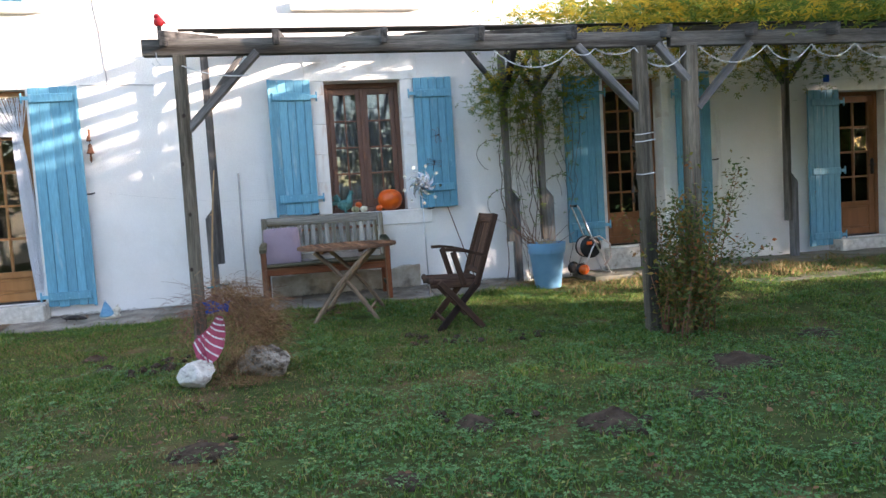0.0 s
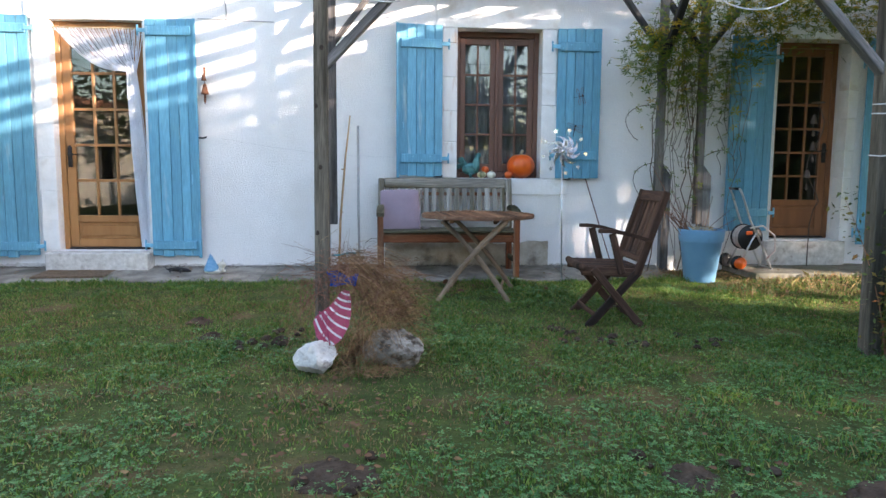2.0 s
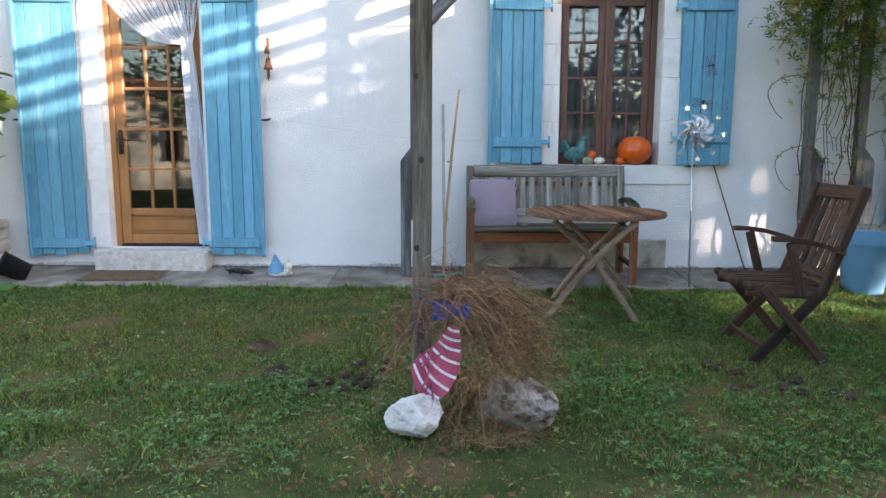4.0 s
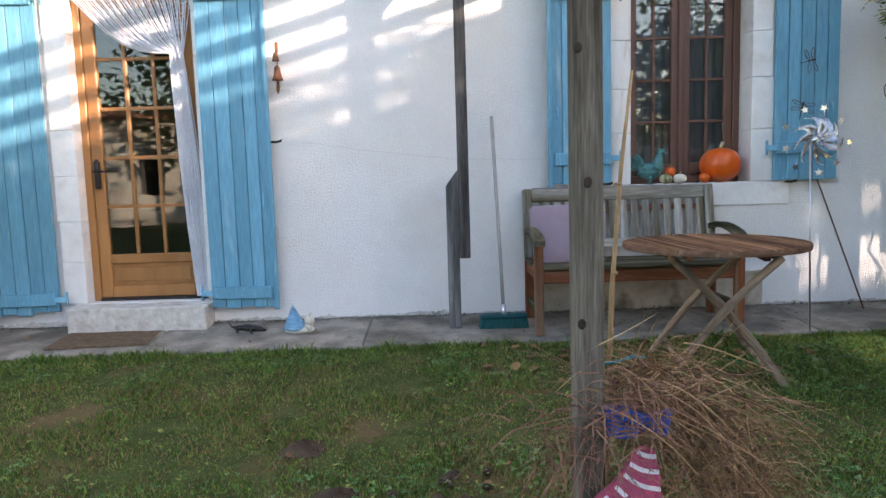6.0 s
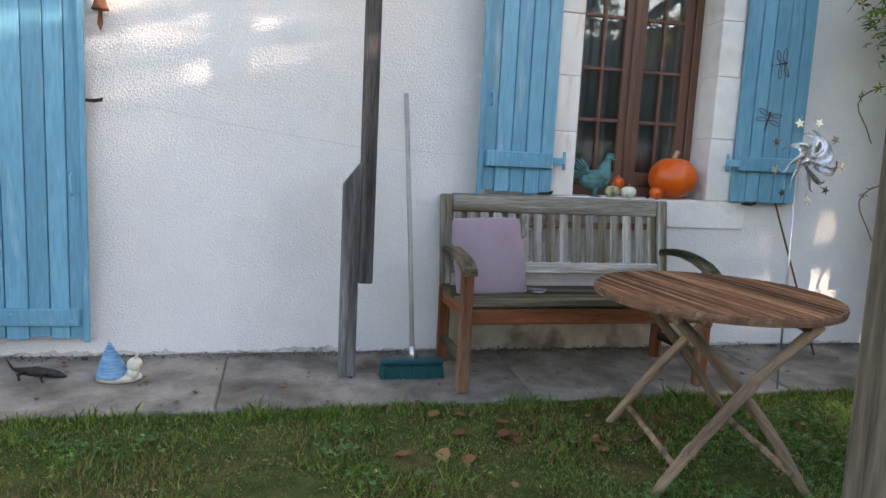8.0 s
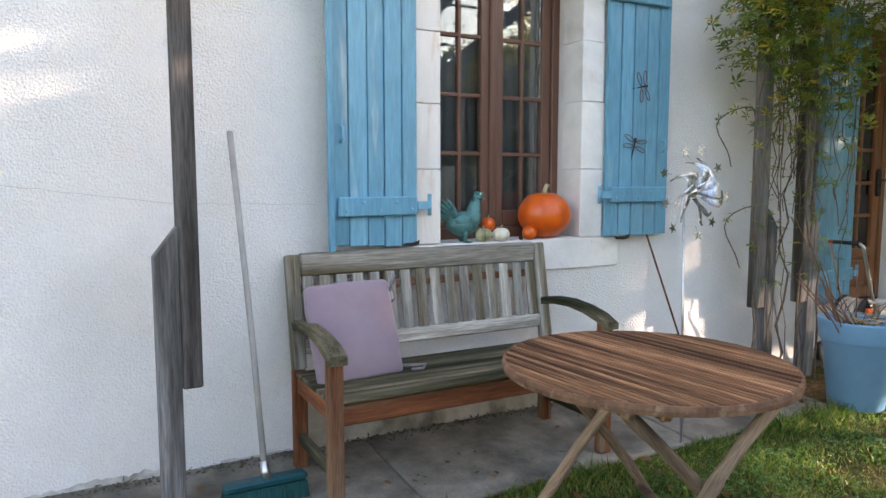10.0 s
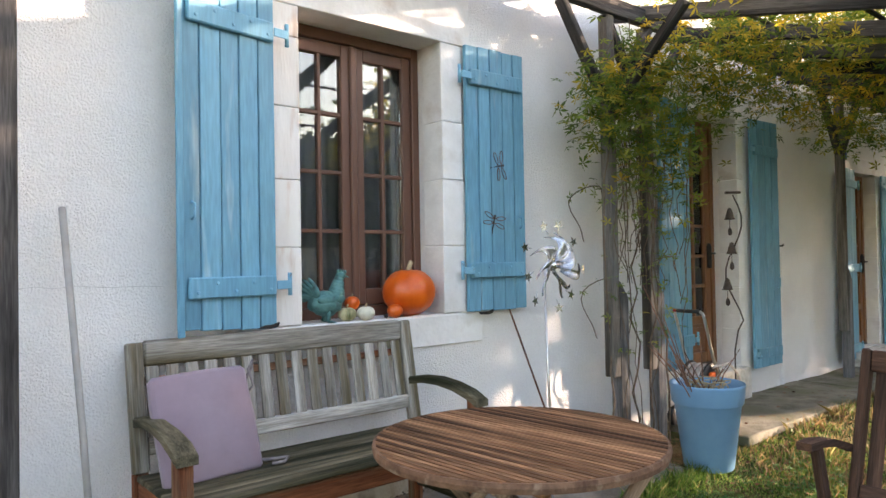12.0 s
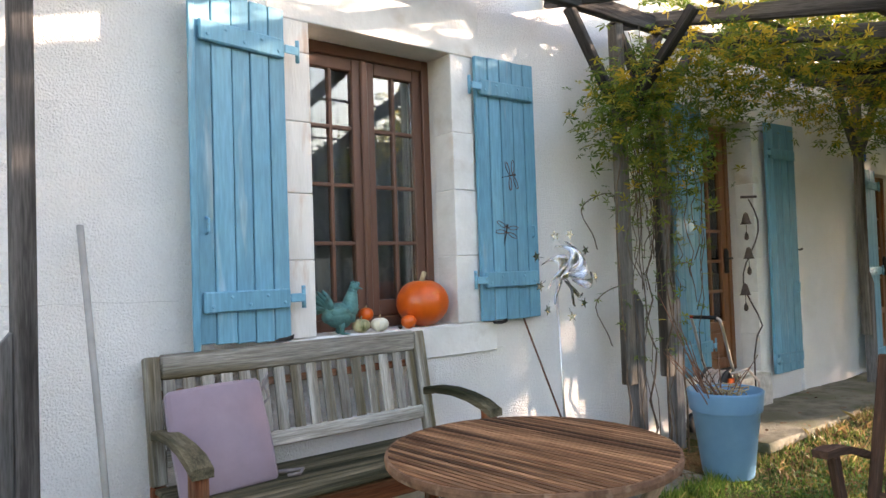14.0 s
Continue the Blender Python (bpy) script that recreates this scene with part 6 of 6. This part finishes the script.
ob = tagged(part("lizard_figure", bm, IRON, None, smooth=True), "dark cast iron lizard ornament on the paving", "figurine")
ob.matrix_basis = pose(-2.82, -0.27, 0.012, 0, 0, -14)

# rusty bird and bell chime on the wall
ch = thing("wall_chime", (-2.555, -0.045, 1.70), label="rusty iron bell chime hanging on the wall", category="wind chime")
tube("hanger", ch, RUST, [(0, 0.045, 0.36), (0, 0, 0.37), (0.0, -0.01, 0.30), (0.005, -0.01, 0.05)], 0.004, 6)
lathe("bell", ch, RUST, [(0.042, 0.10), (0.036, 0.115), (0.025, 0.15), (0.02, 0.19), (0.008, 0.205)], 14, at=(0, -0.01, 0))
lathe("bell", ch, RUST, [(0.028, 0.235), (0.022, 0.25), (0.016, 0.29), (0.006, 0.30)], 12, at=(-0.008, -0.01, 0))
bm = bmesh.new()
add_outline(bm, [(-0.008, 0.10), (0.008, 0.10), (0.012, 0.04), (0.0, 0.0), (-0.014, 0.03)], -0.014, -0.006)
part("clapper", bm, RUST, ch)
box("bird", ch, RUST, -0.012, 0.014, -0.018, -0.004, 0.29, 0.37, 0.006)

# cable and junction on the wall
CABLE_GREY = material("grey_cable", (0.30, 0.29, 0.29), (0.42, 0.41, 0.41), scale=12, rough=0.6, bump=0.05)
cb = thing("wall_cable", (0, 0, 0), label="thin pale cable clipped to the wall", category="cable")
tube("cable", cb, CABLE_GREY, [(-2.42, -0.008, 4.2), (-2.40, -0.008, 3.4), (-2.36, -0.008, 3.1), (-2.35, -0.008, 2.9), (-2.33, -0.008, 2.545)], 0.006, 6)
tube("cable", cb, CABLE_GREY, [(-2.62, -0.008, 2.548), (-2.33, -0.008, 2.545), (-1.86, -0.008, 2.53)], 0.005, 6)
tube("cable", cb, CABLE_GREY, [(-0.27, -0.006, 2.86), (-0.27, -0.006, 3.06)], 0.004, 6)
# fine cracks in the render
ck = thing("wall_crack", (0, 0, 0), label="fine hairline cracks in the white render", category="crack", kind="structure")
CRACK = material("crack_grey", (0.50, 0.48, 0.46), (0.62, 0.60, 0.58), scale=20, rough=1, bump=0)
for k, line in enumerate((((-2.42, 1.36), (-1.9, 1.28), (-1.28, 1.20), (-0.64, 1.185)), ((1.06, 0.80), (1.24, 0.815)), ((-0.62, 2.62), (-0.30, 2.86)))):
    for p, q in zip(line, line[1:]):
        tube("crack", ck, CRACK, [(p[0] + (q[0] - p[0]) * s, -0.0002, p[1] + (q[1] - p[1]) * s + 0.010 * math.sin(s * math.pi) * noise.noise(Vector((s * 9, k, p[0])))) for s in np.linspace(0, 1, 16)], 0.0011, 4)

# pipes at the garden door
pp = thing("wall_conduit", (5.06, 0, 0.05), label="pale painted conduit running up the wall", category="conduit")
box("strip", pp, STONE_WHITE, -0.03, 0.0, -0.03, 0.002, 0.0, 1.95, 0.006)
box("strip", pp, STONE_WHITE, 0.02, 0.035, -0.018, 0.002, 0.0, 1.7, 0.004)
pl = thing("house_number_plaque", (6.70, -0.02, 2.37), label="small blue enamel plaque above the shutter", category="plaque")
box("plate", pl, BLUE_CLOTH, -0.045, 0.045, -0.006, 0.012, -0.05, 0.05, 0.004)


# iron dragonflies on the shutter
def dragonfly(at, turn):
    t = thing("dragonfly_ornament", at, label="small wire dragonfly ornament on the shutter", category="ornament", group="wire dragonflies")
    t.matrix_basis = pose(*at, 0, turn, 0)
    tube("body", t, IRON, [(0, 0, -0.10), (0, -0.006, 0), (0, -0.006, 0.05)], [0.004, 0.006, 0.010], 6)
    for s in (-1, 1):
        for dz in (0.03, 0.0):
            pts = [(0, -0.006, dz)] + [(s * (0.012 + 0.075 * (1 - math.cos(a)) / 2), -0.012, dz + 0.012 * math.sin(a) + (0.018 if dz else -0.012) * (1 - math.cos(a)) / 2) for a in np.linspace(0.2, 6.1, 12)] + [(0, -0.006, dz)]
            tube("wing", t, RUST, pts, 0.0022, 5)


dragonfly((1.285, -0.052, 1.83), 78)
dragonfly((1.245, -0.052, 1.49), 12)

# ---- wind spinner ----
sp = thing("wind_spinner", (0.96, -0.72, -0.02), label="shiny metal wind spinner with star tips on a rod", category="wind spinner")
tube("rod", sp, ALU, [(0.02, 0, 0), (0.0, 0.02, 1.26)], 0.006, 8)
lathe("hub", sp, SHINY, [(0.004, -0.03), (0.022, -0.02), (0.03, 0.0), (0.022, 0.02), (0.004, 0.03)], 14, at=(0, 0, 0), m=Matrix.Translation((0, -0.03, 1.26)) @ Matrix.Rotation(radians(78), 4, "X"))
rp = random.Random(9)
for i in range(9):
    a = 2 * math.pi * i / 9
    m = Matrix.Translation((0, -0.03 - (0.03 if i % 2 else 0), 1.26)) @ Matrix.Rotation(a, 4, "Y")
    bm = bmesh.new()
    rows = []
    for s in np.linspace(0, 1, 7):
        x = 0.03 + 0.14 * s
        bend = 0.8 * s * s
        w = 0.004 + 0.034 * math.sin(math.pi * min(1, s * 0.9 + 0.1)) * (1 - 0.55 * s)
        c = Vector((x * math.cos(bend), -0.05 * math.sin(math.pi * s), x * math.sin(bend) * 0.9))
        nrm = Vector((-math.sin(bend), 0.5, math.cos(bend))).normalized()
        rows.append((bm.verts.new(m @ (c - nrm * w)), bm.verts.new(m @ (c + Vector((0, -0.010, 0)))), bm.verts.new(m @ (c + nrm * w))))
    for p, q in zip(rows, rows[1:]):
        bm.faces.new((p[0], p[1], q[1], q[0]))
        bm.faces.new((p[1], p[2], q[2], q[1]))
    bmesh.ops.solidify(bm, geom=bm.faces[:], thickness=0.0015)
    bl = part("blade", bm, SHINY, sp, smooth=True)
    bm = bmesh.new()
    tip = m @ Vector((0.205 * math.cos(0.6), 0.0, 0.205 * math.sin(0.6)))
    r0 = rp.uniform(0, 1)
    sm = Matrix.Translation(tip) @ Matrix.Rotation(rp.uniform(-0.5, 0.5), 4, "Z") @ Matrix.Rotation(r0, 4, "Y")
    add_outline(bm, [((0.028 if k % 2 == 0 else 0.011) * math.cos(k * math.pi / 5), (0.028 if k % 2 == 0 else 0.011) * math.sin(k * math.pi / 5)) for k in range(10)], -0.001, 0.001, sm)
    add_tube(bm, [m @ Vector((0.165 * math.cos(0.55), 0, 0.165 * math.sin(0.55) * 0.9)), tip], 0.0015, 4)
    part("star", bm, SHINY, bl)
rod = thing("garden_rod", (1.60, -0.16, 0.03), label="thin rusty rod leaning on the wall", category="rod")
tube("rod", rod, RUST, [(0.05, -0.06, 0.0), (-0.22, 0.12, 0.95)], 0.006, 7)

# ---- bell rod by the garden door ----
OLD_IRON = material("dull_brown_iron", (0.06, 0.045, 0.038), (0.15, 0.115, 0.10), scale=18, rough=0.7, metal=0.4, bump=0.3)
br = thing("bell_rod", (3.80, -0.20, 0.05), -42, label="wavy dark iron garden rod hung with three small bells", category="garden ornament")
tube("rod", br, OLD_IRON, [(0.0, 0, 0), (0.0, 0, 0.45), (0.03, 0, 0.62)] + [(0.07 * math.cos(k * 0.62 + 0.4) + 0.01, 0, 0.70 + 0.085 * k) for k in range(13)], 0.006, 6)
box("perch", br, OLD_IRON, -0.05, 0.075, -0.012, 0.012, 1.73, 1.75, 0.004)
for z, x in ((1.52, -0.02), (1.24, -0.01), (0.95, -0.05)):
    b = lathe("bell", br, OLD_IRON, [(0.045, 0.0), (0.036, 0.012), (0.026, 0.05), (0.016, 0.085), (0.004, 0.095)], 14, at=(x, -0.01, z))
    tube("clapper", br, OLD_IRON, [(x, -0.01, z + 0.01), (x, -0.01, z - 0.06), (x, -0.01, z - 0.085), (x, -0.01, z - 0.115), (x, -0.01, z - 0.13)], [0.003, 0.003, 0.016, 0.018, 0.006], 8)

# ---- bare stems in the blue pot ----
for i in range(24):
    r = random.Random(300 + i)
    a = r.uniform(0, 6.28)
    l = r.uniform(0.2, 0.5)
    if i < 13:
        a, l = r.uniform(2.3, 3.7), r.uniform(0.35, 0.75)
    e = Vector((math.cos(a) * l * 0.75, math.sin(a) * l * 0.30, 0.44 + l * r.uniform(0.35, 0.95)))
    s0 = Vector((r.uniform(-0.1, 0.1), r.uniform(-0.1, 0.1), 0.30))
    tube("stem", pot, TWIG, [s0, s0.lerp(e, 0.5) + Vector((0, 0, r.uniform(-0.04, 0.06))), e], [0.005, 0.004, 0.0022], 5)
bm = bmesh.new()
for i in range(6):
    r = random.Random(500 + i)
    add_tube(bm, [(0.10 * math.cos(a) + r.uniform(-0.03, 0.05), 0.10 * math.sin(a) + r.uniform(-0.04, 0.04), 0.50 + 0.035 * math.sin(a * 2 + i)) for a in np.linspace(0, 5.6, 14)], 0.004, 5)
part("dead_stalks", bm, STALK, pot, "tangle of pale dead stalks", smooth=True)

# ---- hose reel ----
reel = thing("hose_reel", (3.02, -0.33, 0.05), label="silver hose reel cart with a black drum and hose", category="hose reel")
GRIP_RED = material("red_plastic_cap", (0.42, 0.03, 0.03), (0.5, 0.06, 0.05), scale=9, rough=0.45)
for y in (-0.11, 0.11):
    tube("frame", reel, ALU, [(0.25, y, 0.0), (0.13, y, 0.26), (0.0, y, 0.50), (-0.10, y, 0.77), (-0.125, y, 0.82), (-0.13, y * 0.8, 0.835)], 0.011, 8)
    tube("foot", reel, ALU, [(-0.10, y, 0.03), (0.02, y, 0.30), (0.07, y, 0.38)], 0.010, 8)
tube("grip", reel, BLACK, [(-0.13, -0.088, 0.835), (-0.13, 0.088, 0.835)], 0.014, 10)
tube("grip_cap", reel, GRIP_RED, [(-0.13, 0.088, 0.835), (-0.13, 0.115, 0.838)], 0.013, 10)
tube("crossbar", reel, ALU, [(0.25, -0.11, 0.012), (0.25, 0.11, 0.012)], 0.010, 8)
mr = Matrix.Translation((0.02, 0.0, 0.33)) @ Matrix.Rotation(radians(90), 4, "X")
lathe("drum", reel, BLACK, [(0.05, -0.09), (0.13, -0.087), (0.135, -0.08), (0.13, -0.073), (0.07, -0.07), (0.07, 0.07), (0.13, 0.073), (0.135, 0.08), (0.13, 0.087), (0.05, 0.09)], 28, m=mr)
lathe("crank", reel, BLACK, [(0.03, -0.125), (0.07, -0.12), (0.075, -0.10), (0.03, -0.095)], 18, m=Matrix.Translation((0.08, 0.0, 0.31)) @ Matrix.Rotation(radians(90), 4, "X"))
HOSE = material("striped_hose", (0.45, 0.30, 0.25), (0.66, 0.60, 0.54), scale=30, rough=0.5)
bm = bmesh.new()
for k in range(6):
    add_tube(bm, [(0.02 + (0.10 + 0.012 * (k % 2)) * math.cos(a), -0.06 + 0.024 * k, 0.33 + (0.10 + 0.012 * (k % 2)) * math.sin(a)) for a in np.linspace(0, 2 * math.pi, 22)], 0.011, 6)
part("hose", bm, HOSE, reel, "pale striped coiled hose", smooth=True)
tube("hose_end", reel, HOSE, [(0.0, -0.10, 0.43), (0.10, -0.17, 0.46), (0.22, -0.19, 0.36), (0.24, -0.17, 0.2), (0.16, -0.14, 0.10)], 0.010, 8)
for y in (-0.13, 0.13):
    lathe("wheel", reel, BLACK, [(0.02, -0.018), (0.066, -0.016), (0.075, 0), (0.066, 0.016), (0.02, 0.018)], 22, m=Matrix.Translation((-0.13, y, 0.075)) @ Matrix.Rotation(radians(90), 4, "X"))
box("nozzle", reel, material("orange_plastic", (0.6, 0.08, 0.01), (0.7, 0.12, 0.02), scale=9, rough=0.4), -0.04, 0.03, -0.115, -0.092, 0.36, 0.40, 0.008)
litter = thing("straw_litter", (2.2, -0.52, 0.0), label="dry straw and dead leaves round the post feet", category="straw")
straws("straw", 900, 71, (0.0, 0.06, 0.0), (0.16, 0.10, 0.01), (0.05, 0.2), 0.6, 0.0016, litter, STRAW, 0.25, "dry straw")
straws("straw", 200, 72, (0.32, 0.02, 0.0), (0.20, 0.10, 0.01), (0.05, 0.18), 0.5, 0.0016, litter, STRAW, 0.4, "dry straw")

# ---- stones and the striped board at the near post ----
def boulder(name, at, r, squash, rz, mat, label, seed, rough=0.05):
    bm = bmesh.new()
    res = bmesh.ops.create_icosphere(bm, subdivisions=4, radius=1.0)
    for v in bm.verts:
        d = v.co.normalized()
        cut = 1.0
        for k in range(7):
            nd = Vector((math.sin(seed + k * 2.4), math.cos(seed * 1.7 + k * 1.9), math.sin(seed * 0.6 + k * 3.1))).normalized()
            dd = d.dot(nd)
            if dd > 0.72:
                cut = min(cut, 0.72 / dd)
        q = cut * (1 + 0.10 * noise.noise(d * 2.2 + Vector((seed, 0, 0))) + rough * noise.noise(d * 6 + Vector((0, seed, 0))) + rough * 0.5 * noise.noise(d * 15 + Vector((0, seed, 3))))
        v.co = Vector((d.x * r * squash[0], d.y * r * squash[1], d.z * r * squash[2])) * q
    ob = tagged(part(name, bm, mat, None, smooth=False), label, "stone")
    ob.matrix_basis = pose(*at, 6, -10, rz)
    return ob


boulder("white_stone", (-1.09, -3.50, 0.005), 0.118, (1.05, 0.85, 0.82), 10, ROCK, "whitish limestone boulder in front of the post", 1.3)
boulder("lichened_stone", (-0.665, -3.40, 0.015), 0.145, (1.2, 0.75, 0.92), -18, ROCK_BROWN, "brown lichened limestone boulder among the straw", 4.1, 0.13)
fish = thing("painted_board", (-1.03, -3.47, 0.06), label="pink wooden board painted with white stripes and tied", category="garden ornament")
fish.matrix_basis = pose(-1.035, -3.455, 0.075, -14, 0, 4)
OUT = [(-0.073, 0.119), (-0.062, 0.148), (-0.035, 0.172), (0.018, 0.209), (0.055, 0.250), (0.083, 0.290), (0.105, 0.300), (0.132, 0.288), (0.141, 0.23), (0.140, 0.17), (0.126, 0.093), (0.085, 0.02), (0.038, -0.017), (-0.022, -0.009), (-0.056, 0.042)]
bm = bmesh.new()
add_outline(bm, OUT, -0.012, 0.012)
part("board", bm, PINK, fish)
for (ax, az), (bx, bz) in (((0.084, 0.287), (0.134, 0.270)), ((0.062, 0.258), (0.139, 0.231)), ((0.044, 0.232), (0.139, 0.187)), ((0.018, 0.204), (0.134, 0.134)), ((-0.012, 0.182), (0.118, 0.075)), ((-0.036, 0.164), (0.087, 0.025)), ((-0.062, 0.143), (0.045, -0.010))):
    bm = bmesh.new()
    sag = 0.10 * math.hypot(bx - ax, bz - az)
    pts = [Vector((ax + (bx - ax) * s - 0.6 * sag * math.sin(math.pi * s), -0.0128, az + (bz - az) * s - 0.8 * sag * math.sin(math.pi * s))) for s in np.linspace(0.02, 0.97, 7)]
    for p, q in zip(pts, pts[1:]):
        add_beam(bm, p, q + (q - p) * 0.1, 0.004, 0.0115, 0, up=(0, 0, 1))
    part("stripe", bm, WHITE_CLOTH, fish)
for i in range(3):
    r = random.Random(70 + i)
    tube("cord", fish, PINK, [(-0.06 + 0.04 * i, -0.02, -0.02), (-0.01 + 0.01 * i, -0.022, 0.07), (0.01 - 0.03 * i, -0.024, 0.13), (-0.04 + 0.05 * i, -0.022, 0.18)], 0.004, 6)
bm = bmesh.new()
add_outline(bm, [(0.02, 0.325), (0.05, 0.318), (0.12, 0.335), (0.165, 0.32), (0.185, 0.395), (0.13, 0.375), (0.06, 0.41), (0.0, 0.405), (0.02, 0.365)], -0.012, 0.012)
bmesh.ops.subdivide_edges(bm, edges=bm.edges[:], cuts=2)
for v in bm.verts:
    v.co.y += 0.02 * math.sin(v.co.x * 60)
part("tail", bm, BLUE_CLOTH, fish, "royal blue tail piece")
cane = thing("bamboo_cane", (-0.97, -3.18, 0.0), label="dry bamboo cane leaning beside the post", category="cane")
tube("cane", cane, BAMBOO, [(-0.03, -0.03, -0.09), (0.0, -0.02, 0.75), (0.03, -0.01, 1.1), (0.06, -0.01, 1.36)], [0.008, 0.007, 0.006, 0.004], 7)
for z in (0.2, 0.5, 0.8, 1.05):
    tube("node", cane, BAMBOO, [(-0.02 + 0.035 * z, -0.03 + 0.012 * z, z - 0.004), (-0.02 + 0.035 * z, -0.03 + 0.012 * z, z + 0.004)], 0.0095, 7)
tube("tie", cane, material("turquoise_string", (0.0, 0.22, 0.28), (0.01, 0.32, 0.38), scale=30, rough=0.6), [(-0.05, -0.04, 0.545), (0.0, -0.05, 0.55), (0.06, -0.03, 0.56), (0.09, -0.03, 0.555)], 0.005, 6)

# ---- cords and finial on the pergola ----
def swag(x0, x1, z0, z1, dip, y):
    t = thing("cord_garland", (0, 0, 0), label="white cord looped along the pergola beam", category="cord", group="beam cords")
    tube("cord", t, WHITE_CORD, [(x0 + (x1 - x0) * s, y + 0.01 * math.sin(s * 9), z0 + (z1 - z0) * s - dip * 4 * s * (1 - s)) for s in np.linspace(0, 1, 17)], 0.0042, 6)


for a, b, d in ((1.12, 1.72, 0.13), (1.72, 1.90, 0.05), (1.90, 2.22, 0.05), (2.22, 2.68, 0.15), (2.76, 3.35, 0.13), (3.35, 3.75, 0.12), (3.75, 4.15, 0.10), (4.15, 4.7, 0.12), (4.7, 5.4, 0.14)):
    swag(a, b, 2.11, 2.11, d, FRONT_Y - 0.05)
swag(-1.04, -0.62, 2.05, 1.98, 0.03, FRONT_Y - 0.06)
wr = thing("beam_wrap", (2.29, FRONT_Y - 0.02, 1.4), label="white cord wound round the middle post", category="cord")
for z in (0.0, 0.055, -0.25):
    tube("turn", wr, WHITE_CORD, [(-0.055, -0.062, z), (0.055, -0.062, z + 0.012), (0.055, 0.05, z + 0.02), (-0.055, 0.05, z + 0.008), (-0.055, -0.062, z)], 0.004, 5)
fi = thing("bird_finial", (-1.15, FRONT_Y - 0.12, 2.235), label="small red bird ornament on the beam end", category="ornament")
tube("stem", fi, IRON, [(0, 0, 0.0), (0.0, 0, 0.07)], 0.014, 7)
bm = bmesh.new()
add_ball(bm, (0, 0, 0.085), 0.034, 2, (1, 0.8, 1.0))
add_ball(bm, (-0.008, 0, 0.118), 0.022, 2)
add_tube(bm, [(0.02, 0, 0.09), (0.045, 0, 0.075)], [0.014, 0.004], 6)
part("bird", bm, RED, fi, smooth=True)
hk = thing("beam_hook", (-1.2, FRONT_Y - 0.03, 2.125), label="small steel hook under the beam end", category="hook")
tube("hook", hk, ALU, [(0.0, 0, 0.02), (0, 0, -0.03), (0.02, 0, -0.06), (-0.01, 0, -0.075), (-0.03, 0, -0.05)], 0.004, 6)

# ---- the planter corner ----
dw = thing("dry_stone_wall", (-5.75, -0.45, 0.0), label="low dry stone wall of pale limestone pieces", category="stone wall")
rw = random.Random(77)
z = -0.06
while z < 0.42:
    h = rw.uniform(0.06, 0.11)
    x = -0.55
    while x < 0.82:
        l = rw.uniform(0.14, 0.32)
        bm = bmesh.new()
        add_box(bm, x, min(x + l - 0.012, 0.86), -0.42 + rw.uniform(-0.03, 0.02), 0.3, z, z + h - 0.010, 0.014)
        for v in bm.verts:
            v.co += noise.noise_vector(v.co * 9 + Vector((x, z, 0))) * 0.012
        part("stone", bm, DRYSTONE, dw)
        x += l
    z += h
tr = thing("planter_trough", (-5.25, -0.62, 0.45), label="terracotta trough standing on the stone wall", category="planter")
bm = bmesh.new()
add_box(bm, -0.35, 0.35, -0.12, 0.12, 0.0, 0.17, 0.015)
for v in bm.verts:
    k = 0.86 + 0.14 * v.co.z / 0.17
    v.co.x *= k
    v.co.y *= k
part("trough", bm, TERRACOTTA, tr)
box("rim", tr, TERRACOTTA, -0.365, 0.365, -0.13, 0.13, 0.15, 0.185, 0.01)
plant = thing("broadleaf_plant", (-5.12, -0.62, 0.62), label="leafy potted plant with large sunlit green leaves", category="plant")
pl_places, pl_sizes = [], []
for i in range(30):
    r = random.Random(800 + i)
    a, l = r.uniform(0, 6.28), r.uniform(0.5, 1.75)
    pts = [(r.uniform(-0.25, 0.25) * (1 - q) + math.cos(a) * 0.42 * q, math.sin(a) * 0.28 * q, l * q) for q in (0, 0.35, 0.7, 1.0)]
    tube("stem", plant, TWIG, pts, [0.008, 0.006, 0.005, 0.003], 5)
    for q in np.linspace(0.1, 1, 16):
        pl_places.append((math.cos(a) * 0.46 * q + r.gauss(0, 0.08), math.sin(a) * 0.28 * q - 0.05 + r.gauss(0, 0.06), max(0.0, l * q + r.gauss(0, 0.05))))
        pl_sizes.append(r.uniform(0.12, 0.21))
leaves("foliage", np.array(pl_places), pl_sizes, "broad", BROAD_LEAF, plant, 41, 0.15, "large green leaves", "stuff")
bp_ = thing("black_plant_pot", (-4.70, -0.55, 0.02), label="black plastic plant pot tipped on its side", category="plant pot")
bp_.matrix_basis = pose(-4.62, -0.56, 0.11, 62, 0, -62)
lathe("pot", bp_, BLACK, [(0.075, -0.11), (0.10, 0.10), (0.108, 0.10), (0.108, 0.125), (0.096, 0.125), (0.07, -0.09)], 24)
ivy = []
for i in range(90):
    r = random.Random(900 + i)
    ivy.append((r.gauss(-5.1, 0.25), r.gauss(-0.98, 0.08), abs(r.gauss(0.02, 0.06))))
tagged(leaves("strap_leaves", np.array(ivy), rs.uniform(0.08, 0.2, 90), "plain", CLOVER, None, 43, 0.0), "grey green strap leaves at the foot of the wall", "plant", kind="stuff")
